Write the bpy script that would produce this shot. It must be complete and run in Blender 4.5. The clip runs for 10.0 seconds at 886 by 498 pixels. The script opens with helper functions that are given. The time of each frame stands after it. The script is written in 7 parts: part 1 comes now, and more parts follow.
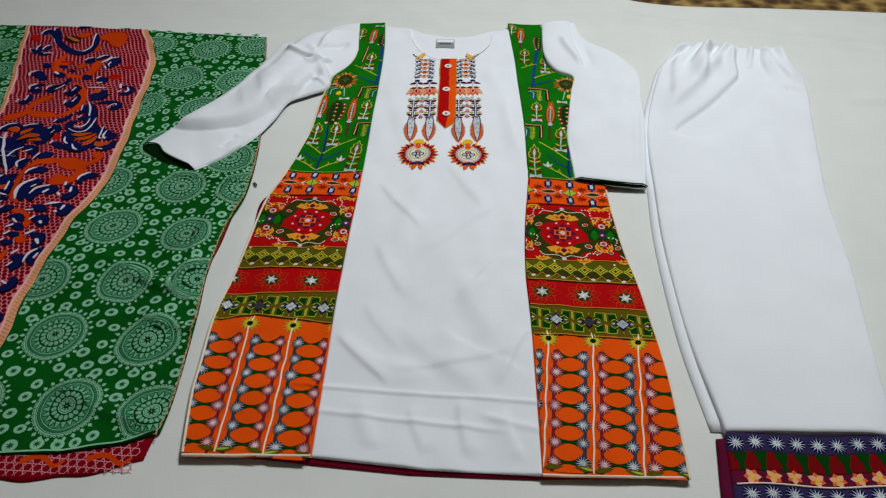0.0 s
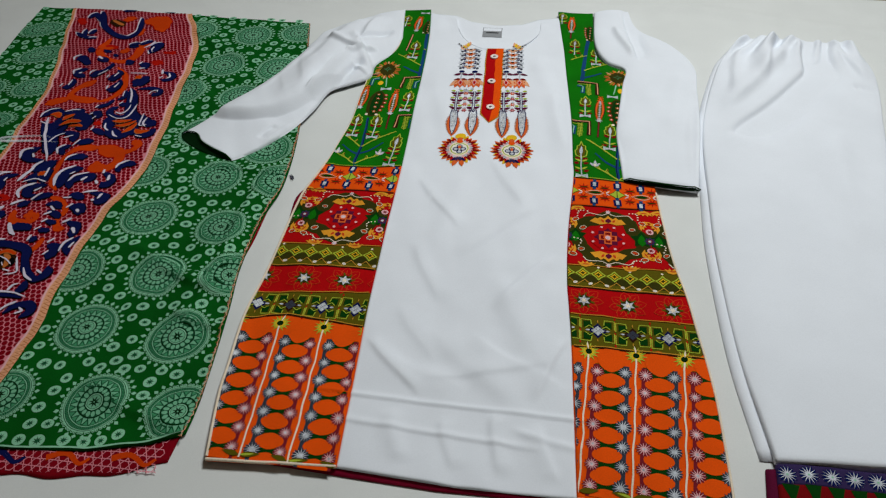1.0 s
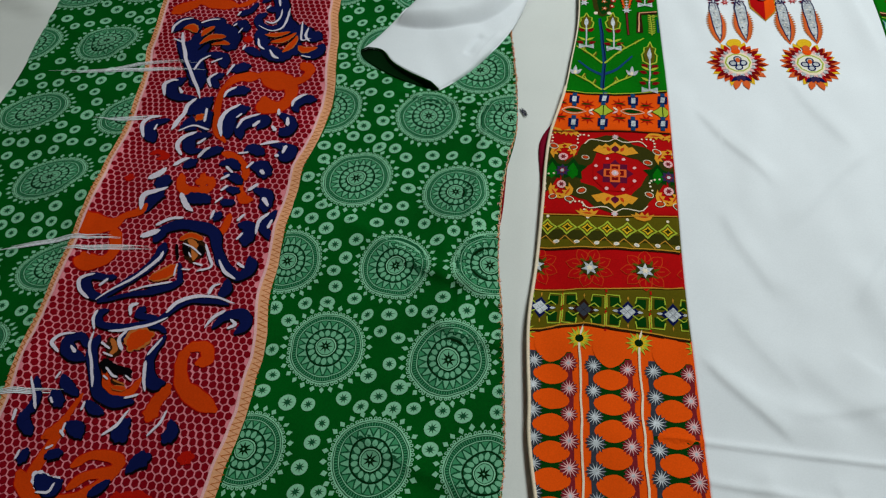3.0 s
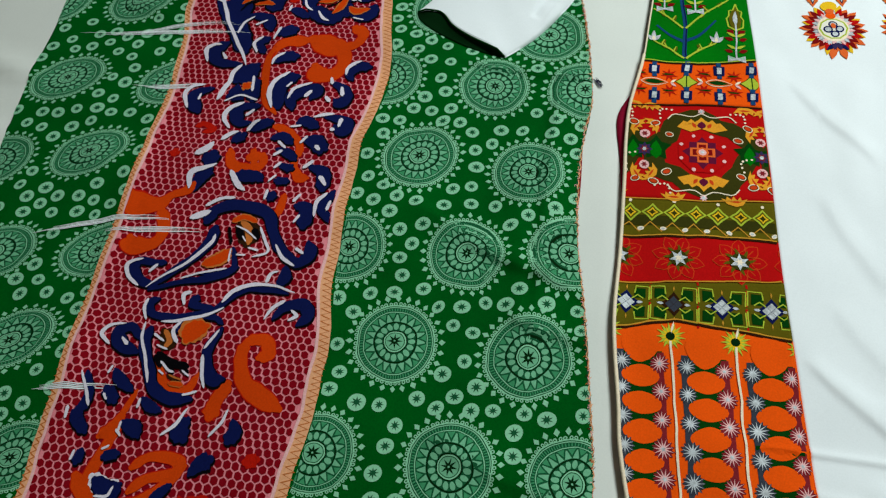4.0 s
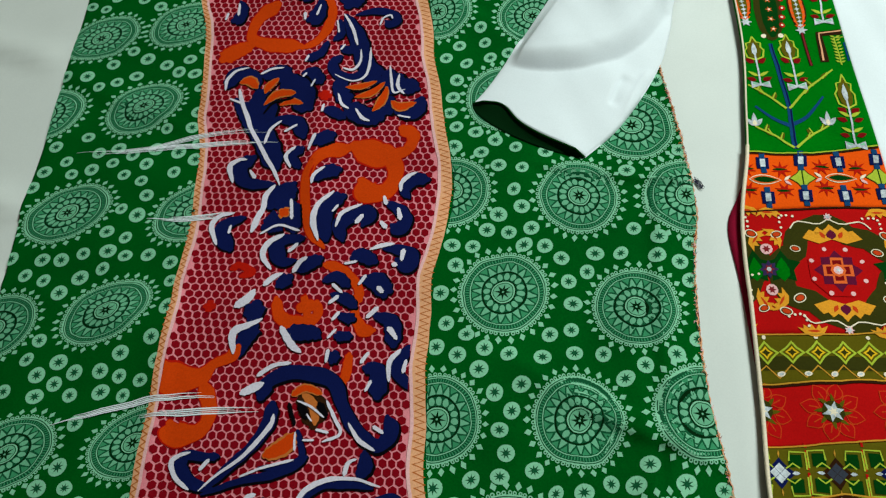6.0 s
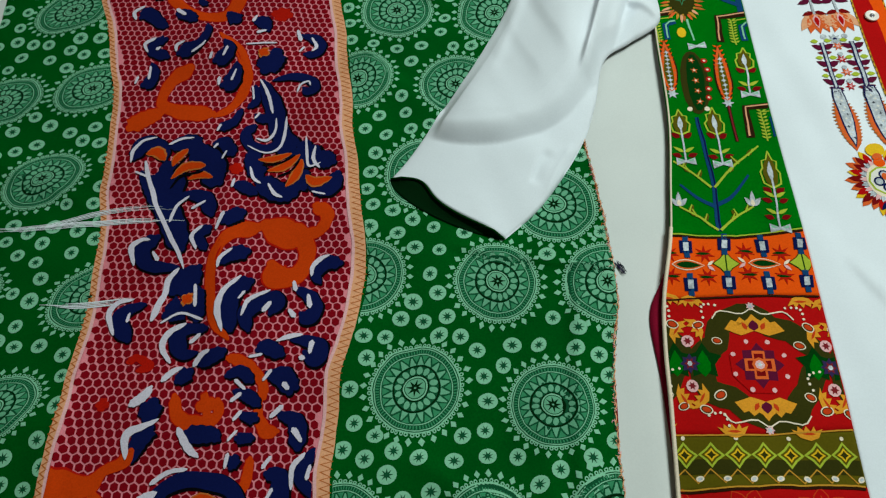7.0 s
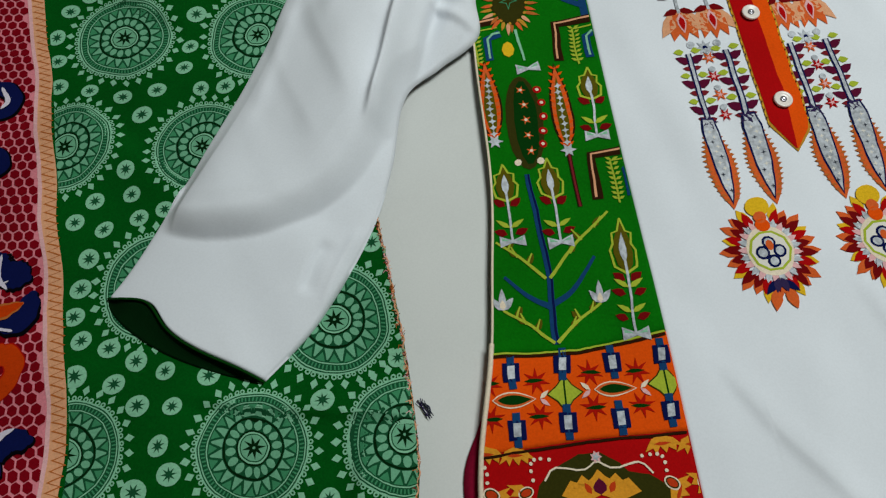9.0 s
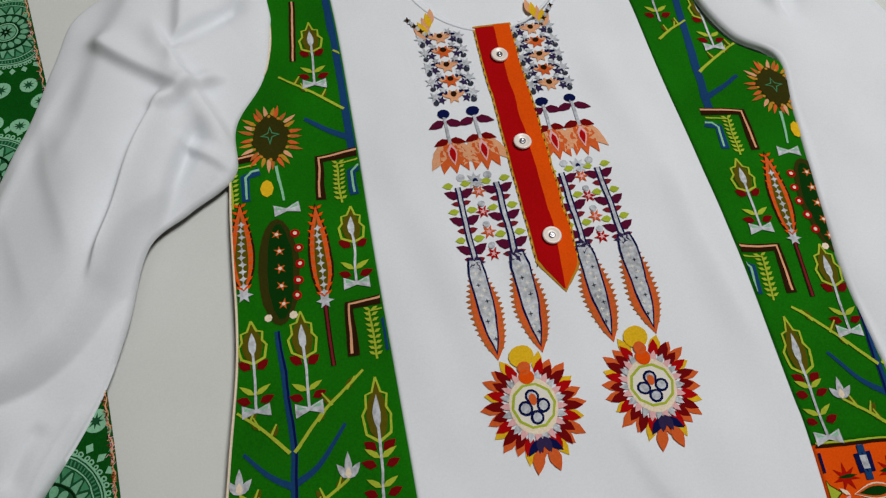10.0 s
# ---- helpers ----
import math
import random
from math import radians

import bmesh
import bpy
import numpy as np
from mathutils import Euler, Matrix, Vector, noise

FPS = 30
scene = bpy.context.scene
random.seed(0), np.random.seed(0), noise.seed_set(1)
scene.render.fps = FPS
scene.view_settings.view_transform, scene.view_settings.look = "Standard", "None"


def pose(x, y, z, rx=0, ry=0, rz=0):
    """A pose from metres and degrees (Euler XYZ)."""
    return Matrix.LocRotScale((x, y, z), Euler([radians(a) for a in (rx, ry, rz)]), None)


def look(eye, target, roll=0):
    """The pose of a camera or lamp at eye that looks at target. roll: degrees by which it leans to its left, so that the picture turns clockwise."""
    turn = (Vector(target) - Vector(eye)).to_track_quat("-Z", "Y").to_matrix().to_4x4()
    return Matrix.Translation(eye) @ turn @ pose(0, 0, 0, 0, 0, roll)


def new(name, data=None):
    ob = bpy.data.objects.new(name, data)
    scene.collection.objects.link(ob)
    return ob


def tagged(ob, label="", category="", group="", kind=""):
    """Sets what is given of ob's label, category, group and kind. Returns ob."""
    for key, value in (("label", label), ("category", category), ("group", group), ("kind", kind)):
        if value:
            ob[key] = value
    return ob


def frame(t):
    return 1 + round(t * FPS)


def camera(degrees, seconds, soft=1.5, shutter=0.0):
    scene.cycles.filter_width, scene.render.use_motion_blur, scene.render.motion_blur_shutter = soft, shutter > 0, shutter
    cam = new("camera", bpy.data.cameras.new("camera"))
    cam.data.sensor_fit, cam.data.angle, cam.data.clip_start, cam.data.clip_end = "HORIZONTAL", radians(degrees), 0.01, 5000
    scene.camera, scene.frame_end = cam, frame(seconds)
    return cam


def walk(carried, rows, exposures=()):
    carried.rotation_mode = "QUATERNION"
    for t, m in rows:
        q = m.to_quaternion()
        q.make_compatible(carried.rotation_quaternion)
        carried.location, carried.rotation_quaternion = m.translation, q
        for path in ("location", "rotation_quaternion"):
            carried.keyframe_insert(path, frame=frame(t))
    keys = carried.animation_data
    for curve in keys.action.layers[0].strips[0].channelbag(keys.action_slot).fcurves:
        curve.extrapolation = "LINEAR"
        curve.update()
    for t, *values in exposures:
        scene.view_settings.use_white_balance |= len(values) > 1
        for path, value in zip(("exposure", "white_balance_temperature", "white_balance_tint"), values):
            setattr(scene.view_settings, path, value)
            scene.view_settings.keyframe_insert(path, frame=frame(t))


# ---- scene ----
cam = camera(62.7, 10.0, 1.25)
PATH = [
    (0, (0.164, 0.158, 0.7375), (0.036, 1.619, -0.6225), -0.4),
    (0.5, (0.198, 0.177, 0.7325), (-0.001, 1.616, -0.6415), -0.8),
    (1, (0.168, 0.207, 0.7295), (-0.078, 1.621, -0.6635), -2),
    (1.5, (0.049, 0.276, 0.7205), (-0.222, 1.624, -0.7325), -3.8),
    (2, (-0.075, 0.335, 0.6985), (-0.337, 1.564, -0.8575), -5.6),
    (2.5, (-0.145, 0.369, 0.6825), (-0.406, 1.502, -0.9445), -7.2),
    (2.7, (-0.167, 0.408, 0.6805), (-0.429, 1.508, -0.9695), -7.3),
    (3.8, (-0.248, 0.485, 0.6465), (-0.517, 1.446, -1.0865), -7.2),
    (4, (-0.269, 0.5, 0.6475), (-0.544, 1.436, -1.0985), -8.7),
    (4.5, (-0.331, 0.546, 0.6375), (-0.599, 1.454, -1.1245), -11.5),
    (5, (-0.366, 0.606, 0.6315), (-0.6, 1.52, -1.1325), -11.5),
    (5.2, (-0.382, 0.635, 0.6265), (-0.606, 1.553, -1.1355), -11.2),
    (6.3, (-0.401, 0.702, 0.6285), (-0.603, 1.577, -1.1585), -10),
    (6.5, (-0.394, 0.713, 0.6295), (-0.591, 1.595, -1.1545), -9.8),
    (7, (-0.352, 0.777, 0.6285), (-0.476, 1.681, -1.1515), -5.7),
    (7.5, (-0.304, 0.878, 0.5835), (-0.355, 1.794, -1.1935), -3.3),
    (8, (-0.286, 0.95, 0.5205), (-0.308, 1.748, -1.3135), -3.5),
    (8.5, (-0.268, 0.976, 0.4955), (-0.281, 1.684, -1.3745), -3.6),
    (9, (-0.217, 0.996, 0.5075), (-0.182, 1.734, -1.3515), -0.9),
    (9.5, (-0.142, 1.04, 0.5195), (-0.015, 1.829, -1.3145), 3.3),
    (10, (-0.076, 1.075, 0.5045), (0.152, 1.904, -1.3015), 8.2),
]

EXPOSURES = [(0.0, 0.04, 6550, 13), (1.0, 0.02, 6550, 13), (1.5, -0.04, 6550, 12), (2.5, 0.04, 6500, 8), (4.0, 0.52, 6500, 2), (4.5, 0.60, 6500, -2), (5.0, 0.58, 6500, -3), (6.5, 0.60, 6400, -3),
             (7.0, 0.26, 6350, -2), (7.5, 0.02, 6350, 0), (8.0, -0.02, 6350, 0), (8.5, -0.08, 6400, 2), (9.0, -0.10, 6550, 8), (9.5, -0.14, 6700, 11), (10.0, -0.16, 6850, 16)]
walk(cam, [(t, look(eye, target, roll)) for t, eye, target, roll in PATH], EXPOSURES)

# ---- world and light ----
world = bpy.data.worlds.new("world")
scene.world = world
world.use_nodes = True
world.node_tree.nodes["Background"].inputs[0].default_value = (0.75, 0.85, 1.0, 1)
world.node_tree.nodes["Background"].inputs[1].default_value = 0.3


def area_lamp(name, m, size, size_y, power, colour):
    data = bpy.data.lights.new(name, "AREA")
    data.shape, data.size, data.size_y, data.energy, data.color = "RECTANGLE", size, size_y, power, colour
    ob = new(name, data)
    ob.matrix_world = m
    return ob


area_lamp("ceiling_tube_light", look((0.62, 1.74, 2.00), (0.10, 1.00, 0.0)), 0.8, 0.14, 37.0, (0.95, 1.0, 0.985))


# ---- materials ----


def linear(code):
    out = []
    for n in (0, 2, 4):
        c = int(code[n:n + 2], 16) / 255
        out.append(c / 12.92 if c <= 0.04045 else ((c + 0.055) / 1.055) ** 2.4)
    return (*out, 1.0)


def fabric(name, code, rough=0.85, weave=2600.0, bump=0.30, spread=0.22, metal=0.0, sheen=0.0, grain=650.0, gloss=0.05):
    """Woven or stitched textile: colour with two scales of variation, a fine thread relief."""
    mat = bpy.data.materials.new(name)
    mat.use_nodes = True
    nt = mat.node_tree
    bsdf = nt.nodes["Principled BSDF"]
    co = nt.nodes.new("ShaderNodeTexCoord")
    big = nt.nodes.new("ShaderNodeTexNoise")
    big.inputs["Scale"].default_value, big.inputs["Detail"].default_value = 14.0, 3.0
    fine = nt.nodes.new("ShaderNodeTexNoise")
    fine.inputs["Scale"].default_value, fine.inputs["Detail"].default_value = grain, 2.0
    nt.links.new(co.outputs["Object"], big.inputs["Vector"])
    nt.links.new(co.outputs["Object"], fine.inputs["Vector"])
    add = nt.nodes.new("ShaderNodeMath")
    add.operation = "ADD"
    nt.links.new(big.outputs["Fac"], add.inputs[0])
    nt.links.new(fine.outputs["Fac"], add.inputs[1])
    ramp = nt.nodes.new("ShaderNodeMapRange")
    ramp.inputs["From Min"].default_value, ramp.inputs["From Max"].default_value = 0.55, 1.45
    ramp.inputs["To Min"].default_value, ramp.inputs["To Max"].default_value = 1 - spread, 1 + spread
    nt.links.new(add.outputs[0], ramp.inputs["Value"])
    mul = nt.nodes.new("ShaderNodeMix")
    mul.data_type, mul.blend_type = "RGBA", "MULTIPLY"
    mul.inputs["Factor"].default_value = 1.0
    mul.inputs["A"].default_value = linear(code)
    nt.links.new(ramp.outputs[0], mul.inputs["B"])
    nt.links.new(mul.outputs["Result"], bsdf.inputs["Base Color"])
    waves = []
    for axis in ("X", "Y"):
        w = nt.nodes.new("ShaderNodeTexWave")
        w.wave_type, w.bands_direction = "BANDS", axis
        w.inputs["Scale"].default_value, w.inputs["Distortion"].default_value = weave / 6.0, 1.5
        w.inputs["Detail Scale"].default_value = 2.0
        nt.links.new(co.outputs["Object"], w.inputs["Vector"])
        waves.append(w)
    both = nt.nodes.new("ShaderNodeMath")
    both.operation = "ADD"
    nt.links.new(waves[0].outputs["Fac"], both.inputs[0])
    nt.links.new(waves[1].outputs["Fac"], both.inputs[1])
    bp = nt.nodes.new("ShaderNodeBump")
    bp.inputs["Strength"].default_value, bp.inputs["Distance"].default_value = bump, 0.0006
    nt.links.new(both.outputs[0], bp.inputs["Height"])
    nt.links.new(bp.outputs[0], bsdf.inputs["Normal"])
    bsdf.inputs["Roughness"].default_value, bsdf.inputs["Metallic"].default_value = rough, metal
    bsdf.inputs["Sheen Weight"].default_value = sheen
    bsdf.inputs["Specular IOR Level"].default_value = gloss
    return mat


INK = {}
for key, code, opts in (
    ("sheet", "d6d9d7", {"spread": 0.05, "bump": 0.06}),
    ("white", "e3e8ef", {"spread": 0.05, "bump": 0.05}),
    ("offwhite", "e6e2d8", {"spread": 0.06}),
    ("green", "005012", {"spread": 0.32}),
    ("darkgreen", "03240a", {}),
    ("mint", "88c4a0", {}),
    ("midmint", "3f8a60", {}),
    ("lowmint", "175030", {}),
    ("rose", "de8490", {}),
    ("crimson", "7e0314", {"spread": 0.2}),
    ("peach", "e2a47c", {}),
    ("tan", "b8662e", {}),
    ("navy", "0b1448", {"spread": 0.2}),
    ("violet", "33284f", {}),
    ("print_orange", "c63c06", {"spread": 0.2}),
    ("print_white", "d6cede", {}),
    ("print_red", "b01408", {"spread": 0.25}),
    ("leaf", "086a08", {"spread": 0.3}),
    ("deepleaf", "053808", {}),
    ("orange", "e8520a", {"spread": 0.15}),
    ("red", "b0080c", {"spread": 0.15}),
    ("darkred", "74080c", {"spread": 0.2}),
    ("maroon", "5a1030", {}),
    ("olive", "5a520c", {"spread": 0.18}),
    ("darkolive", "35340c", {}),
    ("brown", "2e1808", {}),
    ("lime", "a8b838", {}),
    ("yellow", "e3b522", {}),
    ("gold", "c08a2c", {"rough": 0.5}),
    ("cream", "ecdcc4", {}),
    ("blue", "15406e", {}),
    ("grey", "363a46", {"spread": 0.25}),
    ("dusty", "7a2028", {"spread": 0.25}),
    ("ember", "c23c16", {}),
    ("flame", "d8602c", {}),
    ("pink", "e6b2b4", {}),
    ("black", "050408", {}),
    ("silver", "ccd2da", {"rough": 0.25, "bump": 0.5, "spread": 0.6, "grain": 300.0, "gloss": 0.9}),
    ("haze_mint", "6fae8a", {}),
    ("amber", "de962a", {}),
    ("backred", "8c1030", {"spread": 0.2}),
    ("label_grey", "8f9296", {}),
):
    INK[key] = fabric(key, code, **opts)


def plain(name, code, rough, metal=0.0, bump=0.0, scale=40.0):
    mat = bpy.data.materials.new(name)
    mat.use_nodes = True
    nt = mat.node_tree
    bsdf = nt.nodes["Principled BSDF"]
    n = nt.nodes.new("ShaderNodeTexNoise")
    n.inputs["Scale"].default_value, n.inputs["Detail"].default_value = scale, 4.0
    co = nt.nodes.new("ShaderNodeTexCoord")
    nt.links.new(co.outputs["Object"], n.inputs["Vector"])
    mix = nt.nodes.new("ShaderNodeMix")
    mix.data_type = "RGBA"
    base = linear(code)
    mix.inputs["A"].default_value = tuple(c * 0.88 for c in base[:3]) + (1,)
    mix.inputs["B"].default_value = tuple(min(1, c * 1.1) for c in base[:3]) + (1,)
    nt.links.new(n.outputs["Fac"], mix.inputs["Factor"])
    nt.links.new(mix.outputs["Result"], bsdf.inputs["Base Color"])
    bsdf.inputs["Roughness"].default_value, bsdf.inputs["Metallic"].default_value = rough, metal
    if bump:
        bp = nt.nodes.new("ShaderNodeBump")
        bp.inputs["Strength"].default_value, bp.inputs["Distance"].default_value = bump, 0.002
        nt.links.new(n.outputs["Fac"], bp.inputs["Height"])
        nt.links.new(bp.outputs[0], bsdf.inputs["Normal"])
    return mat


M_BUTTON = plain("button_plastic", "f0e6de", 0.3)
M_STUD = plain("button_centre", "9a98a0", 0.25, 0.8)
# walls are never in view; tone set dark to weaken bounced fill light
M_WALL = plain("wall_paint", "b0a698", 0.8, 0.0, 0.1)
M_CEIL = plain("ceiling_paint", "cfcbc2", 0.9)


def carpet_material():
    mat = bpy.data.materials.new("carpet_pile")
    mat.use_nodes = True
    nt = mat.node_tree
    bsdf = nt.nodes["Principled BSDF"]
    co = nt.nodes.new("ShaderNodeTexCoord")
    v = nt.nodes.new("ShaderNodeTexVoronoi")
    v.inputs["Scale"].default_value = 28.0
    n = nt.nodes.new("ShaderNodeTexNoise")
    n.inputs["Scale"].default_value, n.inputs["Detail"].default_value = 16.0, 5.0
    nt.links.new(co.outputs["Object"], v.inputs["Vector"])
    nt.links.new(co.outputs["Object"], n.inputs["Vector"])
    add = nt.nodes.new("ShaderNodeMath")
    add.operation = "MULTIPLY"
    nt.links.new(v.outputs["Distance"], add.inputs[0])
    nt.links.new(n.outputs["Fac"], add.inputs[1])
    ramp = nt.nodes.new("ShaderNodeValToRGB")
    ramp.color_ramp.elements[0].position, ramp.color_ramp.elements[0].color = 0.12, linear("3e2a14")
    ramp.color_ramp.elements[1].position, ramp.color_ramp.elements[1].color = 0.42, linear("a0864a")
    mid = ramp.color_ramp.elements.new(0.26)
    mid.color = linear("74582c")
    nt.links.new(add.outputs[0], ramp.inputs[0])
    nt.links.new(ramp.outputs[0], bsdf.inputs["Base Color"])
    bsdf.inputs["Roughness"].default_value = 0.95
    bp = nt.nodes.new("ShaderNodeBump")
    bp.inputs["Strength"].default_value, bp.inputs["Distance"].default_value = 0.6, 0.004
    nt.links.new(n.outputs["Fac"], bp.inputs["Height"])
    nt.links.new(bp.outputs[0], bsdf.inputs["Normal"])
    return mat


M_CARPET = carpet_material()

# ---- relief of the cloths ----
TABLES = [np.random.RandomState(7 + n).rand(64, 64) * 2 - 1 for n in range(6)]


def rough(x, y, size, seed=0):
    """Smooth value noise, -1 to 1, with lumps of the given size in metres."""
    x, y = np.asarray(x, float) / size + 17.3, np.asarray(y, float) / size + 9.1
    i, j = np.floor(x).astype(int), np.floor(y).astype(int)
    u, v = x - i, y - j
    u, v = u * u * (3 - 2 * u), v * v * (3 - 2 * v)
    t = TABLES[seed % 6]
    a, b = t[i % 64, j % 64], t[(i + 1) % 64, j % 64]
    c, d = t[i % 64, (j + 1) % 64], t[(i + 1) % 64, (j + 1) % 64]
    return (a * (1 - u) + b * u) * (1 - v) + (c * (1 - u) + d * u) * v


def fold(x, y, a, b, width, height, skew=0.0):
    """A soft ridge (or, with a negative height, a crease) from a to b."""
    ax, ay = a
    dx, dy = b[0] - ax, b[1] - ay
    ln = math.hypot(dx, dy)
    s = ((x - ax) * dx + (y - ay) * dy) / ln ** 2
    d = ((x - ax) * -dy + (y - ay) * dx) / ln
    d = d + 0.25 * width * np.sin(s * 5.0)
    w = np.where(d > 0, width * (1 + skew), width * (1 - skew))
    end = np.clip(1 - np.maximum(np.abs(s - 0.5) - 0.3, 0) / 0.25, 0, 1)
    return height * np.exp(-(d / w) ** 2) * end * end * (3 - 2 * end)


def h_sheet(x, y):
    z = 0.003 * rough(x, y, 0.33, 0) + 0.0012 * rough(x, y, 0.11, 1)
    z = z + fold(x, y, (-1.25, 1.12), (-0.90, 1.02), 0.014, 0.013, 0.5)
    z = z + fold(x, y, (-1.2, 0.72), (-0.88, 0.86), 0.015, 0.012, -0.4)
    z = z + fold(x, y, (-1.15, 1.30), (-0.93, 1.22), 0.016, 0.010, 0.4)
    z = z + fold(x, y, (-1.1, 0.98), (-0.90, 0.94), 0.012, 0.008, -0.4)
    z = z + fold(x, y, (-0.6, 1.70), (0.5, 1.735), 0.014, 0.006, 0.5)
    z = z + fold(x, y, (0.35, 1.76), (1.1, 1.60), 0.018, 0.007, 0.4)
    z = z + fold(x, y, (0.8, 1.42), (1.2, 1.47), 0.014, 0.006, 0.4)
    z = z + fold(x, y, (-0.22, 1.12), (-0.19, 0.62), 0.010, 0.0025)
    z = z + fold(x, y, (-0.2, 0.52), (0.5, 0.50), 0.012, 0.004, 0.4)
    return z


def h_scarf(x, y):
    z = h_sheet(x, y) + 0.007 + 0.0024 * rough(x, y, 0.10, 2) + 0.0008 * rough(x, y, 0.04, 3)
    z = z + fold(x, y, (-0.36, 0.86), (-0.22, 0.80), 0.008, 0.0032, 0.4)
    z = z + fold(x, y, (-0.33, 0.81), (-0.24, 0.89), 0.006, 0.0028)
    z = z + fold(x, y, (-0.30, 1.00), (-0.28, 0.68), 0.010, 0.002)
    z = z + fold(x, y, (-0.9, 0.95), (-0.72, 0.9), 0.012, 0.002)
    z = z + fold(x, y, (-0.262, 1.10), (-0.275, 0.74), 0.016, 0.0055, 0.4)
    z = z + fold(x, y, (-0.330, 0.98), (-0.320, 0.70), 0.022, -0.0040, 0.3)
    z = z + fold(x, y, (-0.40, 1.10), (-0.22, 1.07), 0.010, 0.0040, 0.5)
    z = z + fold(x, y, (-0.42, 0.90), (-0.24, 0.815), 0.012, 0.0045, -0.4)
    z = z + fold(x, y, (-0.30, 0.78), (-0.20, 0.75), 0.010, 0.0040, 0.4)
    z = z + fold(x, y, (-0.36, 0.66), (-0.21, 0.60), 0.014, 0.0050, 0.3)
    z = z + fold(x, y, (-0.60, 1.55), (-0.40, 1.40), 0.016, 0.0050, 0.4)
    z = z + fold(x, y, (-0.50, 1.35), (-0.38, 1.22), 0.014, 0.0040, -0.4)
    z = z + fold(x, y, (-0.615, 1.25), (-0.600, 0.92), 0.016, 0.0035, 0.3)
    z = z + fold(x, y, (-0.72, 1.02), (-0.70, 0.60), 0.014, 0.0040, -0.4)
    z = z + fold(x, y, (-0.93, 1.22), (-0.74, 1.12), 0.020, 0.0050, 0.4)
    z = z + fold(x, y, (-0.91, 0.76), (-0.76, 0.62), 0.020, 0.0055, 0.4)
    z = z + fold(x, y, (-0.80, 1.50), (-0.62, 1.30), 0.022, 0.0050, -0.4)
    return z


def h_kurta(x, y):
    z = h_sheet(x, y) + 0.008 + 0.0012 * rough(x, y, 0.10, 4) + 0.0004 * rough(x, y, 0.03, 5) + 0.0011 * rough(x * 2.2 + 0.5 * y, y * 0.7, 0.06, 1)
    z = z + fold(x, y, (-0.10, 0.684), (0.30, 0.680), 0.0032, 0.0022, 0.3)
    z = z + fold(x, y, (-0.06, 0.650), (0.20, 0.636), 0.004, 0.0020, 0.3)
    z = z + fold(x, y, (0.05, 0.72), (0.20, 0.755), 0.010, 0.0020, 0.4)
    z = z + fold(x, y, (0.16, 0.66), (0.25, 0.64), 0.005, 0.0018)
    z = z + fold(x, y, (0.05, 0.80), (0.16, 0.69), 0.022, 0.0036, 0.3)
    z = z + fold(x, y, (-0.01, 0.75), (0.10, 0.70), 0.018, 0.0030, -0.3)
    z = z + fold(x, y, (0.13, 0.90), (0.20, 0.73), 0.026, 0.0036, 0.3)
    z = z + fold(x, y, (0.06, 1.12), (0.02, 0.92), 0.018, 0.0025)
    z = z + fold(x, y, (0.14, 0.68), (0.15, 0.60), 0.010, 0.0030, 0.4)
    z = z + fold(x, y, (0.02, 0.67), (0.04, 0.60), 0.012, 0.0028)
    z = z + fold(x, y, (0.10, 0.79), (0.22, 0.715), 0.012, 0.0018, -0.4)
    z = z + fold(x, y, (0.00, 0.83), (0.06, 0.74), 0.014, 0.0020, 0.4)
    z = z + fold(x, y, (0.19, 0.67), (0.21, 0.60), 0.010, 0.0024, -0.4)
    z = z + fold(x, y, (0.08, 0.665), (0.10, 0.60), 0.009, 0.0020, 0.4)
    z = z + fold(x, y, (0.17, 1.18), (0.13, 0.95), 0.022, 0.0022)
    z = z + fold(x, y, (0.14, 1.50), (0.19, 1.30), 0.016, 0.0024)
    z = z + fold(x, y, (-0.05, 1.44), (0.0, 1.22), 0.016, 0.0020)
    z = z + fold(x, y, (-0.02, 1.10), (0.06, 0.98), 0.010, 0.0026, 0.4)
    z = z + fold(x, y, (0.17, 1.05), (0.06, 0.93), 0.012, 0.0026, -0.4)
    z = z + fold(x, y, (0.20, 0.95), (0.12, 0.84), 0.010, 0.0030, 0.4)
    z = z + fold(x, y, (0.00, 0.95), (0.05, 0.84), 0.012, 0.0028, 0.3)
    z = z + fold(x, y, (0.22, 0.80), (0.18, 0.70), 0.008, 0.0028, -0.4)
    z = z + fold(x, y, (-0.03, 0.77), (0.05, 0.69), 0.008, 0.0026, 0.4)
    z = z + fold(x, y, (0.09, 1.16), (0.15, 1.04), 0.012, 0.0022, 0.4)
    z = z + fold(x, y, (0.18, 1.36), (0.20, 1.20), 0.010, 0.0024, -0.4)
    return z


# ---- drawing kit ----


def part(name, data, parent, label="", kind=""):
    ob = new(name, data)
    ob.parent = parent
    return tagged(ob, label, kind=kind)


def mesh_from(name, verts, faces, mats, index=None, smooth=True):
    me = bpy.data.meshes.new(name)
    me.from_pydata([tuple(map(float, v)) for v in verts], [], faces)
    for m in mats:
        me.materials.append(m)
    if index is not None:
        me.polygons.foreach_set("material_index", np.array(index, dtype=np.int32))
    if smooth:
        me.polygons.foreach_set("use_smooth", np.ones(len(faces), dtype=bool))
    me.update()
    return me


